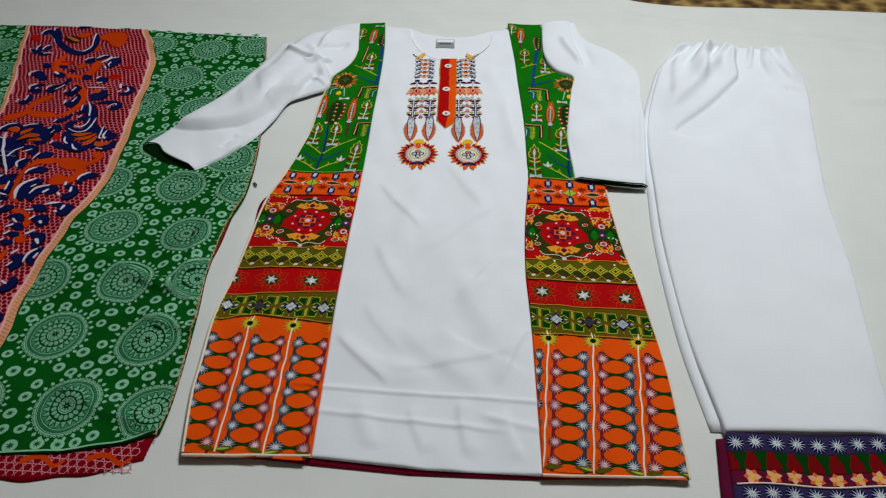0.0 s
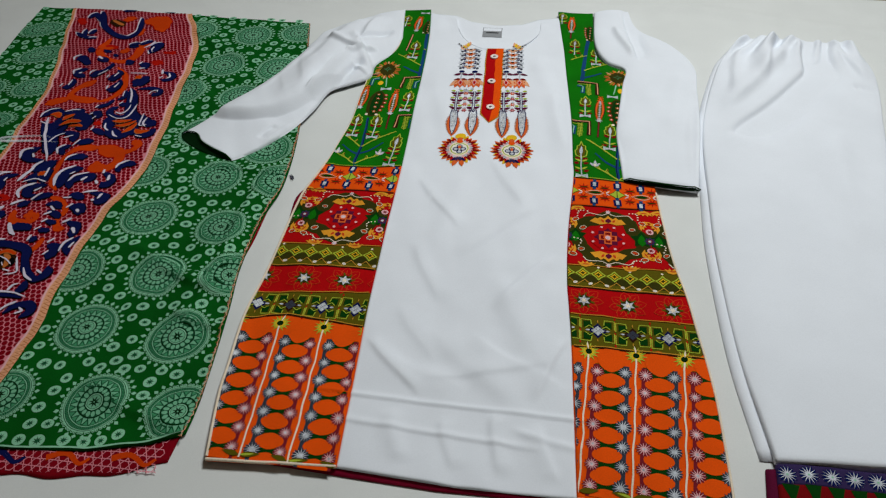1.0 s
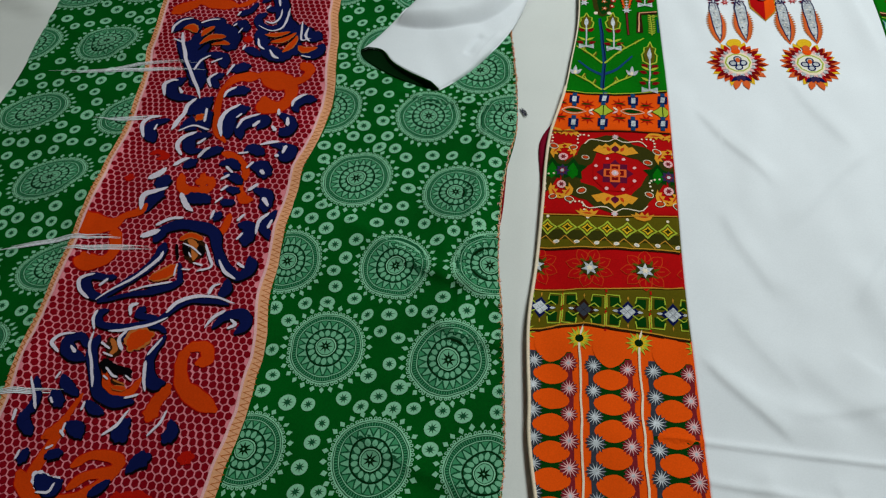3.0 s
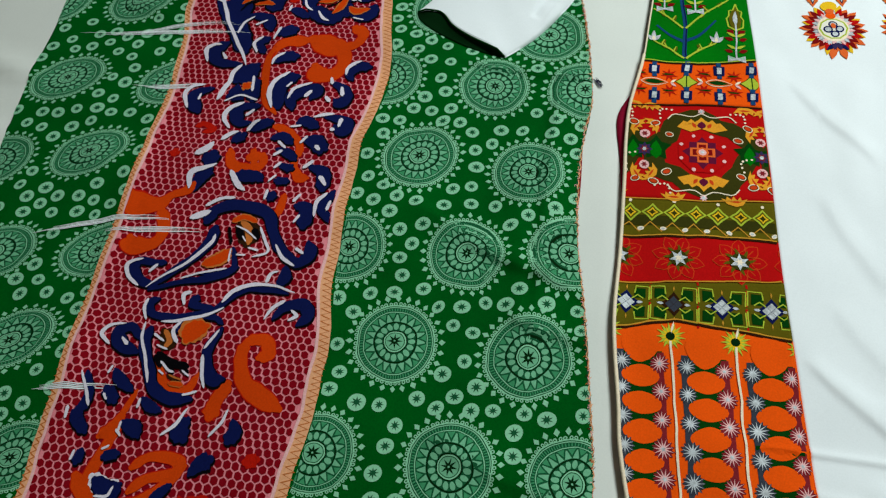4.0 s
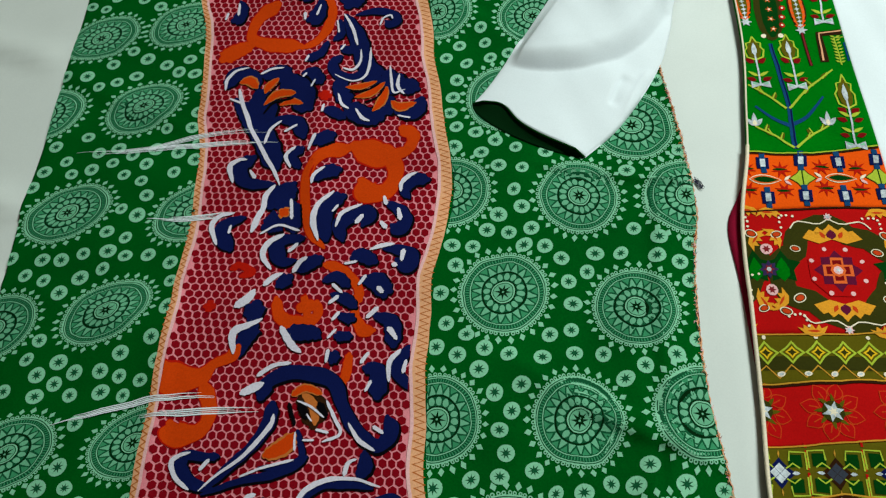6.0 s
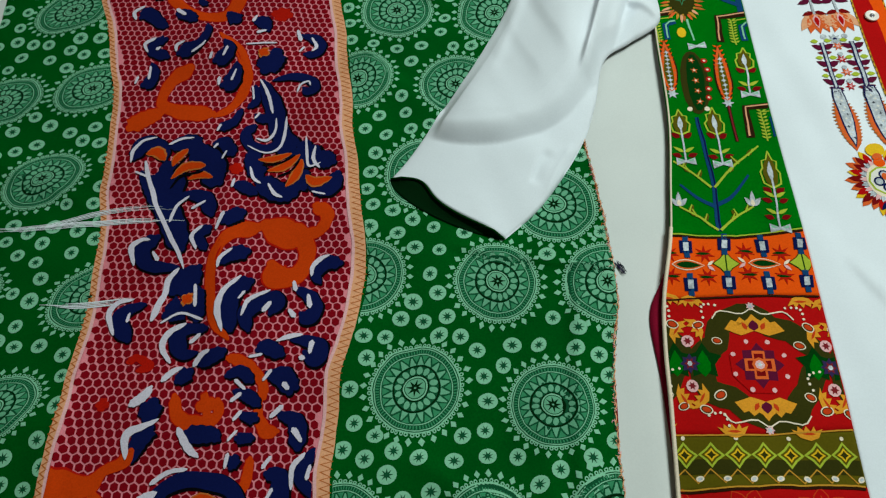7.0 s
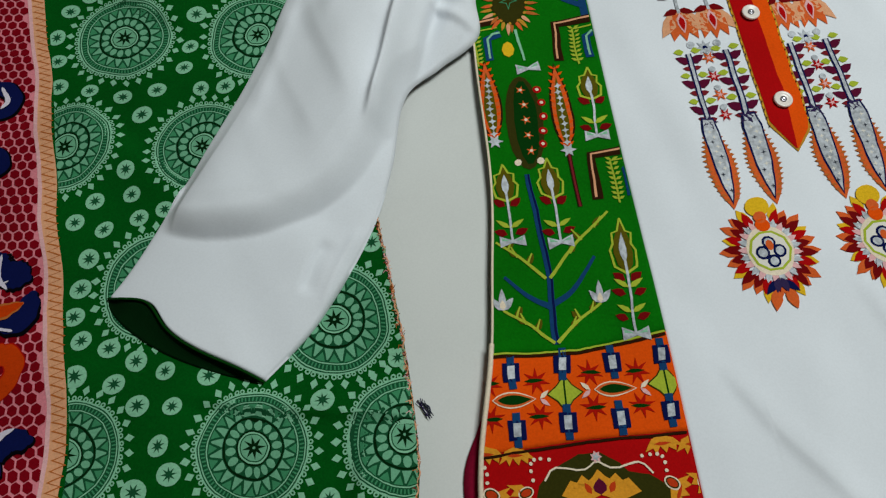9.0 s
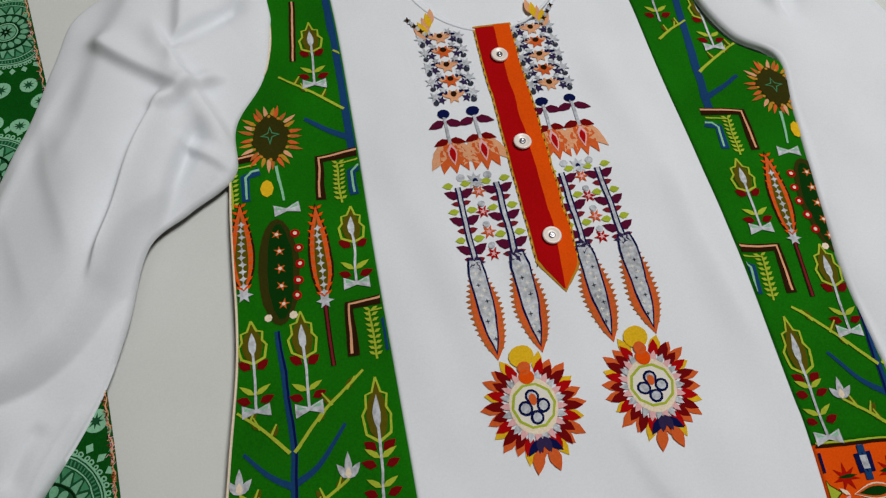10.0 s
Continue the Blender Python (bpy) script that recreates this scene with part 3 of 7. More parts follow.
def h_sleeve_l(x, y, u, v):
    z = h_sheet(x, y) + 0.0090 + 0.0085 * puff(u, v, 0.85) + 0.0018 * rough(x * 2.0 + y, y * 0.8, 0.06, 4) + 0.0008 * rough(x, y, 0.04, 2)
    z = z + 0.0125 * np.exp(-((u - 0.62) / 0.26) ** 2) * np.clip(np.sin(math.pi * np.clip((v - 0.12) / 0.66, 0, 1)), 0, 1)
    keep = np.maximum(1 - np.abs(2 * u - 1) ** 6, 0) * np.clip((1 - v) * 14, 0, 1)
    d = past_arc(x, y)
    rise = np.sin(np.clip(d / 0.021, 0, 1) * math.pi / 2) * np.clip(1.3 - d / 0.11, 0, 1)
    z = z + keep * 0.0165 * rise * np.clip((u - 0.01) * 12, 0, 1) * np.clip((1.0 - u) * 9, 0, 1)
    z = z + keep * fold(x, y, (-0.265, 1.215), (-0.300, 1.150), 0.007, 0.0045, 0.4)
    z = z + keep * fold(x, y, (-0.292, 1.205), (-0.312, 1.165), 0.006, -0.0035, 0.4)
    z = z + keep * fold(x, y, (-0.215, 1.62), (-0.30, 1.38), 0.030, 0.009, 0.4)
    z = z + keep * fold(x, y, (-0.29, 1.50), (-0.36, 1.30), 0.014, 0.003, -0.4)
    z = z + keep * fold(x, y, (-0.23, 1.53), (-0.16, 1.39), 0.009, 0.009, -0.4)
    z = z + keep * fold(x, y, (-0.214, 1.455), (-0.262, 1.290), 0.008, 0.013, 0.5)
    z = z + keep * fold(x, y, (-0.190, 1.430), (-0.225, 1.325), 0.008, -0.011, 0.4)
    z = z + keep * fold(x, y, (-0.205, 1.415), (-0.160, 1.380), 0.006, 0.006, 0.3)
    z = z + keep * fold(x, y, (-0.170, 1.475), (-0.225, 1.435), 0.007, 0.009, -0.4)
    z = z + keep * fold(x, y, (-0.280, 1.52), (-0.200, 1.45), 0.010, 0.009, 0.4)
    z = z + keep * fold(x, y, (-0.31, 1.46), (-0.27, 1.30), 0.016, 0.003, 0.4)
    z = z + keep * fold(x, y, (-0.19, 1.62), (-0.21, 1.47), 0.014, 0.009, 0.4)
    z = z + keep * fold(x, y, (-0.155, 1.56), (-0.215, 1.50), 0.008, -0.008, 0.4)
    z = z + keep * fold(x, y, (-0.335, 1.40), (-0.300, 1.28), 0.014, 0.002, 0.4)
    return np.maximum(z, h_scarf(x, y) + 0.0022)


SL_UP = [(-0.150, 1.668), (-0.205, 1.638), (-0.256, 1.595), (-0.297, 1.553), (-0.311, 1.50), (-0.328, 1.43), (-0.360, 1.347), (-0.403, 1.26), (-0.436, 1.197), (-0.452, 1.172)]
SL_LO = [(-0.132, 1.54), (-0.140, 1.475), (-0.164, 1.43), (-0.166, 1.385), (-0.200, 1.355), (-0.230, 1.328), (-0.243, 1.265), (-0.260, 1.212), (-0.298, 1.146), (-0.336, 1.104)]
on_scarf = lambda x, y: h_scarf(x, y) + 0.0006
sleeve = part("sleeve", rail_loft("sleeve", SL_UP, SL_LO, 110, 300, h_sleeve_l, INK["white"], on_scarf, 0.002, lambda u: 0.0105 * np.exp(-((u - 0.22) / 0.14) ** 2) - 0.0025 * np.exp(-((u - 0.6) / 0.2) ** 2)), kurta, "white cotton sleeve bent over the scarf")


def cuff_lining(parent, a, b, inset, out_by, top, ground):
    """The green facing of the open end: from just under the wavy upper edge down to the lower layer, which stands out a little."""
    a, b = np.array(a), np.array(b)
    s = np.linspace(0, 1, 48)
    out = np.array([(b - a)[1], -(b - a)[0]]) / np.linalg.norm(b - a)
    base = a + (b - a) * s[:, None]
    rows, k = [], np.linspace(0, 1, 10)
    for q in k:
        rows.append(base + out * (-inset(s) * (1 - q) + out_by(s) * q + 0.0008)[:, None])
    p = np.array(rows)
    fall = (1 - k)[:, None] ** 1.6 * np.clip(np.minimum(s, 1 - s) * 12, 0, 1)[None, :]
    me = grid_cloth("cuff_lining", p[..., 0], p[..., 1], lambda x, y: ground(x, y) + 0.0012 + top * fall, INK["darkgreen"], ground, 0.0004)
    part("cuff_lining", me, parent, "dark green facing inside the cuff")
    edge_line = p[0] + out * 0.0002
    lift = ground(edge_line[:, 0], edge_line[:, 1]) + 0.0012 + top * fall[0] + 0.0012
    tube("cuff_edge", np.column_stack([edge_line, lift]), 0.0010, INK["deepleaf"], parent, "thin green cuff edge")


cuff_lining(sleeve, (-0.452, 1.172), (-0.336, 1.104), lambda s: 0.0105 * np.exp(-((s - 0.22) / 0.14) ** 2) - 0.0025 * np.exp(-((s - 0.6) / 0.2) ** 2),
            lambda s: 0.0145 * np.sin(math.pi * np.clip(s, 0, 1) ** 0.75) ** 0.8, 0.0075, on_scarf)


def h_sleeve_r(x, y, u, v):
    z = h_sheet(x, y) + 0.0085 + 0.0080 * puff(u, v, 0.85) + 0.0014 * rough(x * 2.0 + 0.4 * y, y * 0.8, 0.06, 5) + 0.0010 * rough(x, y, 0.05, 3)
    keep = np.maximum(1 - np.abs(2 * u - 1) ** 6, 0) * np.clip((1 - v) * 14, 0, 1)
    z = z + keep * fold(x, y, (0.318, 1.70), (0.335, 1.49), 0.011, -0.012, 0.4)
    z = z + keep * fold(x, y, (0.292, 1.62), (0.325, 1.50), 0.010, 0.007, 0.3)
    z = z + keep * fold(x, y, (0.42, 1.46), (0.37, 1.25), 0.014, 0.003)
    z = z + keep * fold(x, y, (0.425, 1.36), (0.40, 1.13), 0.008, 0.004)
    return np.maximum(z, h_kurta(x, y) + 0.0035)


SR_IN = [(0.252, 1.69), (0.254, 1.56), (0.276, 1.49), (0.309, 1.458), (0.303, 1.40), (0.293, 1.30), (0.289, 1.24), (0.297, 1.125)]
SR_OUT = [(0.323, 1.70), (0.340, 1.62), (0.400, 1.56), (0.438, 1.48), (0.436, 1.40), (0.433, 1.33), (0.428, 1.26), (0.411, 1.112)]
sleeve_r = part("sleeve", rail_loft("sleeve", SR_IN, SR_OUT, 80, 160, h_sleeve_r, INK["white"], drape(0.004)), kurta, "white cotton sleeve lying beside the trousers")
cuff_lining(sleeve_r, (0.413, 1.112), (0.297, 1.122), lambda s: 0.004 * np.sin(s * math.pi), lambda s: 0.0075 * np.sin(math.pi * s) ** 0.6, 0.0060, lambda x, y: h_kurta(x, y) + 0.0012)

# ---- trousers ----
TR_L = [(0.540, 1.600), (0.500, 1.53), (0.479, 1.48), (0.447, 1.355), (0.430, 1.243), (0.424, 1.10), (0.421, 0.978), (0.428, 0.80), (0.446, 0.655)]
TR_R = [(0.742, 1.605), (0.757, 1.55), (0.760, 1.47), (0.734, 1.32), (0.712, 1.20), (0.695, 1.10), (0.682, 0.95), (0.661, 0.81), (0.640, 0.665)]


def h_trousers(x, y, u, v):
    z = h_sheet(x, y) + 0.0090 + 0.0085 * puff(u, v, 0.8) + 0.0016 * rough(x * 2.4 - 0.3 * y, y * 0.6, 0.08, 2) + 0.0018 * rough(x, y, 0.12, 1)
    gather = np.clip(1 - v / 0.30, 0, 1) ** 1.5 * np.clip(0.35 + v * 16, 0, 1)
    z = z + gather * (0.0085 * np.sin(u * 46 + 3 * np.sin(v * 9)) + 0.0070 * np.sin(u * 27 + 1.0))
    keep = np.maximum(1 - np.abs(2 * u - 1) ** 6, 0) * np.clip((1 - v) * 14, 0, 1)
    z = z + keep * fold(x, y, (0.48, 1.27), (0.69, 1.52), 0.024, -0.034, -0.65)
    z = z + keep * fold(x, y, (0.47, 1.34), (0.62, 1.55), 0.018, 0.012, 0.4)
    z = z + keep * fold(x, y, (0.66, 1.44), (0.70, 1.62), 0.016, -0.013, 0.4)
    z = z + keep * fold(x, y, (0.59, 1.30), (0.57, 0.85), 0.05, 0.004)
    z = z + keep * fold(x, y, (0.53, 1.56), (0.49, 1.38), 0.012, 0.008, 0.4)
    z = z + keep * fold(x, y, (0.60, 1.60), (0.55, 1.44), 0.011, 0.010, -0.4)
    z = z + keep * fold(x, y, (0.66, 1.62), (0.63, 1.46), 0.011, -0.010, 0.4)
    z = z + keep * fold(x, y, (0.71, 1.60), (0.735, 1.46), 0.010, 0.009, 0.4)
    z = z + keep * fold(x, y, (0.65, 1.30), (0.62, 1.00), 0.02, 0.004)
    z = z + keep * fold(x, y, (0.71, 1.44), (0.765, 1.42), 0.008, -0.006)
    return np.maximum(z, h_sheet(x, y) + 0.0085)


trousers = tagged(new("trousers"), "white cotton trousers with gathered waist and printed cuffs, laid flat", "trousers")
tr_back = [(x - 0.004 - 0.010 * k / 8, y + 0.004) for k, (x, y) in enumerate(TR_L)]
part("back_leg", rail_loft("back_leg", tr_back, [(x - 0.03, y) for x, y in TR_R], 40, 90, lambda x, y, u, v: h_sheet(x, y) + 0.005 + 0.002 * puff(u, v, 0.6), INK["white"], drape(0.0005)), trousers, "white rear leg just showing")
part("front_leg", rail_loft("front_leg", TR_L, TR_R, 140, 260, h_trousers, INK["white"], drape(0.0025), 0.0015), trousers, "plain white front leg")

# ---- print of the scarf ----
rng = random.Random(3)


def in_green(x, y):
    y = np.clip(y, 0.50, 1.603)
    return np.clip(x, BAND_R(y) + 0.013, SCARF_R(y) - 0.001), np.maximum(y, np.interp(x, (-0.90, -0.65, -0.54, -0.43, -0.32, -0.24, -0.21), (0.510, 0.533, 0.550, 0.561, 0.572, 0.594, 0.607)))


def in_green_left(x, y):
    y = np.clip(y, 0.515, 1.603)
    return np.clip(x, SCARF_L(y) + 0.001, BAND_L(y) - 0.004), np.maximum(y, np.interp(x, (-0.90, -0.65), (0.512, 0.535)))


def in_band(x, y):
    y = np.clip(y, 0.535, 1.603)
    return np.clip(x, BAND_L(y) + 0.002, BAND_R(y) - 0.004), y


def medallion(ink):
    n = 28
    for k in range(n):
        a = radians(360 * k / n)
        c, q = math.cos(a), math.sin(a)
        ink.poly("mint", [(0.0412 * c, 0.0412 * q), (0.0445 * c - 0.0027 * q, 0.0445 * q + 0.0027 * c), (0.0482 * c, 0.0482 * q), (0.0445 * c + 0.0027 * q, 0.0445 * q - 0.0027 * c)], 0)
        h = a + math.pi / n
        for w in (-0.05, 0.05):
            ink.ring("mint", 0.0392 * math.cos(h + w), 0.0392 * math.sin(h + w), 0.0008, 0.0018, 0, 8)
    ink.disc("mint", 0, 0, 0.0380, 1, 64)
    ink.disc("lowmint", 0, 0, 0.0369, 2, 64)
    ink.ring("mint", 0, 0, 0.0352, 0.0360, 3, 64)
    for k in range(84):
        a = 2 * math.pi * k / 84
        ink.stroke("midmint", [(0.0318 * math.cos(a), 0.0318 * math.sin(a)), (0.0346 * math.cos(a), 0.0346 * math.sin(a))], 0.0010, None, 3)
    ink.disc("mint", 0, 0, 0.0312, 4, 64)
    ink.disc("lowmint", 0, 0, 0.0304, 5, 64)
    for k in range(20):
        a = radians(18 * k)
        p = lambda r, w: (r * math.cos(a + w), r * math.sin(a + w))
        ink.poly("haze_mint", [p(0.0212, -0.138), p(0.0212, 0.138), p(0.0286, 0.018), p(0.0286, -0.018)], 6)
        ink.poly("midmint", [p(0.0298, 0.157 - 0.11), p(0.0298, 0.157 + 0.11), p(0.0240, 0.157)], 6)
    ink.disc("darkgreen", 0, 0, 0.0206, 7, 48)
    ink.disc("lowmint", 0, 0, 0.0192, 8, 48)
    for k in range(16):
        a = 22.5 * k
        ink.disc("haze_mint", 0.0156 * math.cos(radians(a)), 0.0156 * math.sin(radians(a)), 0.0035, 9, 12, 0.0025, a)
    ink.disc("darkgreen", 0, 0, 0.0118, 9, 36)
    ink.disc("mint", 0, 0, 0.0105, 10, 36)
    ink.disc("lowmint", 0, 0, 0.0094, 11, 32)
    ink.disc("haze_mint", 0, 0, 0.0086, 12, 32)
    ink.star("darkgreen", 0, 0, 0.0030, 0.0080, 8, 13)
    ink.disc("haze_mint", 0, 0, 0.0010, 14, 8)


RIGHT_SPOTS = [(-0.332, 0.631), (-0.453, 0.627), (-0.226, 0.631), (-0.400, 0.739), (-0.274, 0.739), (-0.346, 0.840), (-0.466, 0.835), (-0.244, 0.851),
               (-0.412, 0.954), (-0.294, 0.944), (-0.343, 1.059), (-0.468, 1.062), (-0.241, 1.061), (-0.288, 1.146), (-0.418, 1.180), (-0.391, 1.295),
               (-0.499, 1.300), (-0.464, 1.405), (-0.352, 1.398), (-0.445, 1.525), (-0.570, 1.530), (-0.352, 1.545)]
LEFT_SPOTS = [(-0.815, 1.162), (-0.862, 1.027), (-0.788, 0.921), (-0.843, 0.784), (-0.779, 0.693), (-0.727, 1.034), (-0.728, 0.801), (-0.898, 0.900),
              (-0.893, 1.262), (-0.795, 1.285), (-0.850, 1.400), (-0.905, 1.500), (-0.884, 0.655), (-0.830, 0.575), (-0.728, 0.585), (-0.925, 1.150)]
for spots, clamp, lean, squash in ((RIGHT_SPOTS, in_green, 0.0, 1.0), (LEFT_SPOTS, in_green_left, 0.38, 0.86)):
    for x, y in spots:
        ink = Ink(x, y, rng.uniform(-8, 8), rng.uniform(0.96, 1.05), 1, squash * rng.uniform(0.97, 1.05), lean + rng.uniform(-0.05, 0.05))
        medallion(ink)
        part("printed_medallion", ink.mesh("printed_medallion", h_scarf, 0.0008, 0.00010, clamp, 1.7), scarf)


def scatter(name, spots, left, right, low, clamp, lean):
    """Small ringed dots that fill the ground between the medallions."""
    ink, kept = Ink(), []
    while_left = 26000
    while while_left:
        while_left -= 1
        y = rng.uniform(0.52, 1.60)
        x = rng.uniform(float(left(y)) + 0.004, float(right(y)) - 0.003)
        if y < low(x) + 0.006 or any((x - a - lean * (y - b)) ** 2 + ((y - b) * 1.05) ** 2 < 0.0545 ** 2 for a, b in spots):
            continue
        if any((x - a) ** 2 + (y - b) ** 2 < 0.0192 ** 2 for a, b in kept):
            continue
        kept.append((x, y))
    for x, y in kept:
        dot = ink.place(x, y, rng.uniform(0, 60), rng.uniform(0.88, 1.1), 1, rng.uniform(0.82, 1.0))
        dot.disc("mint", 0, 0, 0.0078, 0, 18)
        dot.star("lowmint", 0, 0, 0.0021, 0.0054, 8, 1, rng.uniform(0, 60))
    part(name, ink.mesh(name, h_scarf, 0.0006, 0.00022, clamp), scarf, "", "stuff")


scatter("printed_dots", RIGHT_SPOTS, lambda y: BAND_R(y) + 0.013, SCARF_R, lambda x: np.interp(x, (-0.90, -0.65, -0.54, -0.43, -0.32, -0.24, -0.21), (0.510, 0.533, 0.550, 0.561, 0.572, 0.594, 0.607)), in_green, 0.0)
scatter("printed_dots", LEFT_SPOTS, SCARF_L, lambda y: BAND_L(y) - 0.004, lambda x: np.interp(x, (-0.90, -0.65), (0.512, 0.535)), in_green_left, 0.38)

# border band with its net ground
px, py = between(BAND_L, BAND_R, level((0, 0.531), (1, 0.556)), level((0, 1.603), (1, 1.602)), 100, 430)
border = part("border_band", grid_cloth("border_band", px, py, lambda x, y: h_scarf(x, y) + 0.0007, INK["rose"], lambda x, y: h_scarf(x, y) - 0.001, 0.0), scarf, "pink border printed with a crimson net and navy scrolls")
h_band = lambda x, y: h_scarf(x, y) + 0.0007


def net(height, left, right, y0, y1, pitch, low=None):
    ink, row, y = Ink(), 0, y0
    while y < y1:
        x = -0.96 + (row % 2) * pitch / 2
        while x < -0.20:
            wx = x + 0.05 * (y - 1.0) + 0.0012 * math.sin(y * 90)
            if float(left(y)) + 0.003 < wx < float(right(y)) - 0.0035 and (low is None or y > low(wx)):
                if height is h_band:
                    ink.disc("crimson", wx, y, pitch * 0.47 * rng.uniform(0.94, 1.04), 0, 6, pitch * 0.50, 30)
                else:
                    ink.ring("rose", wx, y, pitch * 0.45, pitch * 0.56, 0, 6)
            x += pitch
        y += pitch * 0.88
        row += 1
    return ink


part("net_print", net(h_band, BAND_L, BAND_R, 0.540, 1.60, 0.0083, lambda x: np.interp(x, (-0.71, -0.48), (0.536, 0.562))).mesh("net_print", h_band, 0.0004), border, "", "stuff")


BRUSHES = [0]


def brush_mark(ink, col, pts, layer, dx=0.0, dy=0.0, swell=1.0):
    """A brush stroke through points (x, y, width) with rounded, tapering ends."""
    n = 9 * len(pts)
    p = spline([(x + dx, y + dy) for x, y, _ in pts], n)
    w = np.maximum(spline([(k, q[2] * swell) for k, q in enumerate(pts)], n)[:, 1], 0.0008)
    s = np.linspace(0, 1, n)
    w = w * np.clip(np.minimum(s, 1 - s) * 9 + 0.35, 0, 1) ** 0.6 * (1 + 0.05 * np.sin(s * 31))
    d = np.gradient(p, axis=0)
    d /= np.maximum(np.linalg.norm(d, axis=1), 1e-9)[:, None]
    nrm = np.stack([-d[:, 1], d[:, 0]], -1)
    a = ink._push(np.vstack([p + nrm * w[:, None] / 2, p - nrm * w[:, None] / 2]), layer)
    for k in range(n - 1):
        ink.f.append((a + k, a + n + k, a + n + k + 1, a + k + 1))
        ink.k.append(col)
    for q, r in ((p[0], w[0]), (p[-1], w[-1])):
        ink.disc(col, q[0], q[1], r / 2, layer, 10)


def brushed(name, pts, lift, *coats):
    ink = Ink()
    for n, coat in enumerate(coats):
        brush_mark(ink, coat[0], pts, n, *coat[1:])
    BRUSHES[0] += 1
    part(name, ink.mesh(name, h_band, lift + 0.000004 * BRUSHES[0], 0.0002, in_band), border)


def orange_brush(pts):
    brushed("flower_print", pts, 0.0007, ("print_red", 0, 0, 1.12), ("print_orange", 0.0003, -0.0003, 0.98))


def red_brush(pts):
    brushed("flower_print", pts, 0.0006, ("print_red", 0, 0, 1.0))


def brown_brush(pts):
    brushed("bell_print", pts, 0.0009, ("brown", 0, 0, 1.0), ("tan", 0.001, 0.001, 0.35))


def navy_brush(pts):
    brushed("scroll_print", pts, 0.0013, ("print_white", -0.0036, 0.0020, 0.92), ("black", 0.0006, -0.0008, 1.0), ("navy", 0, 0, 0.88))


def navy_mark(pts):
    brushed("scroll_print", pts, 0.0012, ("black", 0.0005, -0.0007, 1.08), ("navy", -0.0004, 0.0005, 0.91))


def dark_mark(pts):
    brushed("scroll_print", pts, 0.0030, ("black", 0, 0, 1.0))


def white_mark(pts):
    brushed("highlight_print", pts, 0.0034, ("print_white", 0, 0, 0.84))


def inlay_brush(pts):
    brushed("inlay_print", pts, 0.0026, ("tan", 0, 0, 1.15), ("print_orange", 0, 0, 0.8))


orange_brush([(-0.739, 1.477, 0.0137), (-0.736, 1.428, 0.0127), (-0.721, 1.405, 0.0142), (-0.693, 1.390, 0.0143), (-0.664, 1.392, 0.0169), (-0.653, 1.411, 0.0183), (-0.655, 1.439, 0.0182), (-0.663, 1.467, 0.0141)])
orange_brush([(-0.688, 1.434, 0.0197), (-0.680, 1.434, 0.0184)])
orange_brush([(-0.663, 1.362, 0.0071), (-0.639, 1.340, 0.0106), (-0.624, 1.309, 0.0120), (-0.624, 1.282, 0.0119), (-0.633, 1.259, 0.0099), (-0.649, 1.247, 0.0083)])
orange_brush([(-0.692, 1.313, 0.0262), (-0.709, 1.290, 0.0146), (-0.712, 1.265, 0.0119), (-0.691, 1.253, 0.0176), (-0.672, 1.251, 0.0209), (-0.652, 1.250, 0.0155)])
orange_brush([(-0.709, 1.252, 0.0159), (-0.729, 1.241, 0.0222), (-0.739, 1.231, 0.0221)])
red_brush([(-0.605, 1.395, 0.0209), (-0.590, 1.393, 0.0209)])
red_brush([(-0.589, 1.437, 0.0152), (-0.579, 1.435, 0.0139)])
navy_mark([(-0.595, 1.336, 0.0300), (-0.600, 1.319, 0.0302), (-0.604, 1.310, 0.0234)])
inlay_brush([(-0.613, 1.338, 0.0083), (-0.607, 1.335, 0.0156)])
white_mark([(-0.631, 1.347, 0.0024), (-0.614, 1.349, 0.0030), (-0.596, 1.350, 0.0026)])
navy_mark([(-0.604, 1.295, 0.0119), (-0.587, 1.262, 0.0214), (-0.576, 1.230, 0.0221), (-0.557, 1.200, 0.0309)])
white_mark([(-0.607, 1.297, 0.0024), (-0.595, 1.278, 0.0042), (-0.586, 1.251, 0.0033)])
navy_mark([(-0.611, 1.288, 0.0077), (-0.607, 1.268, 0.0121), (-0.614, 1.259, 0.0079)])
white_mark([(-0.614, 1.287, 0.0026), (-0.610, 1.270, 0.0030)])
navy_mark([(-0.604, 1.249, 0.0062), (-0.597, 1.244, 0.0132), (-0.586, 1.243, 0.0095)])
white_mark([(-0.604, 1.244, 0.0028), (-0.600, 1.251, 0.0033)])
navy_mark([(-0.603, 1.234, 0.0108), (-0.611, 1.223, 0.0123), (-0.603, 1.209, 0.0136), (-0.585, 1.207, 0.0110), (-0.574, 1.218, 0.0097), (-0.574, 1.236, 0.0055)])
white_mark([(-0.599, 1.218, 0.0022), (-0.587, 1.217, 0.0039), (-0.580, 1.230, 0.0033), (-0.581, 1.244, 0.0017)])
white_mark([(-0.606, 1.208, 0.0017), (-0.586, 1.201, 0.0022), (-0.572, 1.209, 0.0039), (-0.569, 1.229, 0.0039), (-0.570, 1.247, 0.0022)])
navy_mark([(-0.545, 1.218, 0.0048), (-0.537, 1.203, 0.0189), (-0.526, 1.199, 0.0151)])
white_mark([(-0.547, 1.222, 0.0022), (-0.543, 1.206, 0.0033), (-0.539, 1.187, 0.0033), (-0.527, 1.191, 0.0016)])
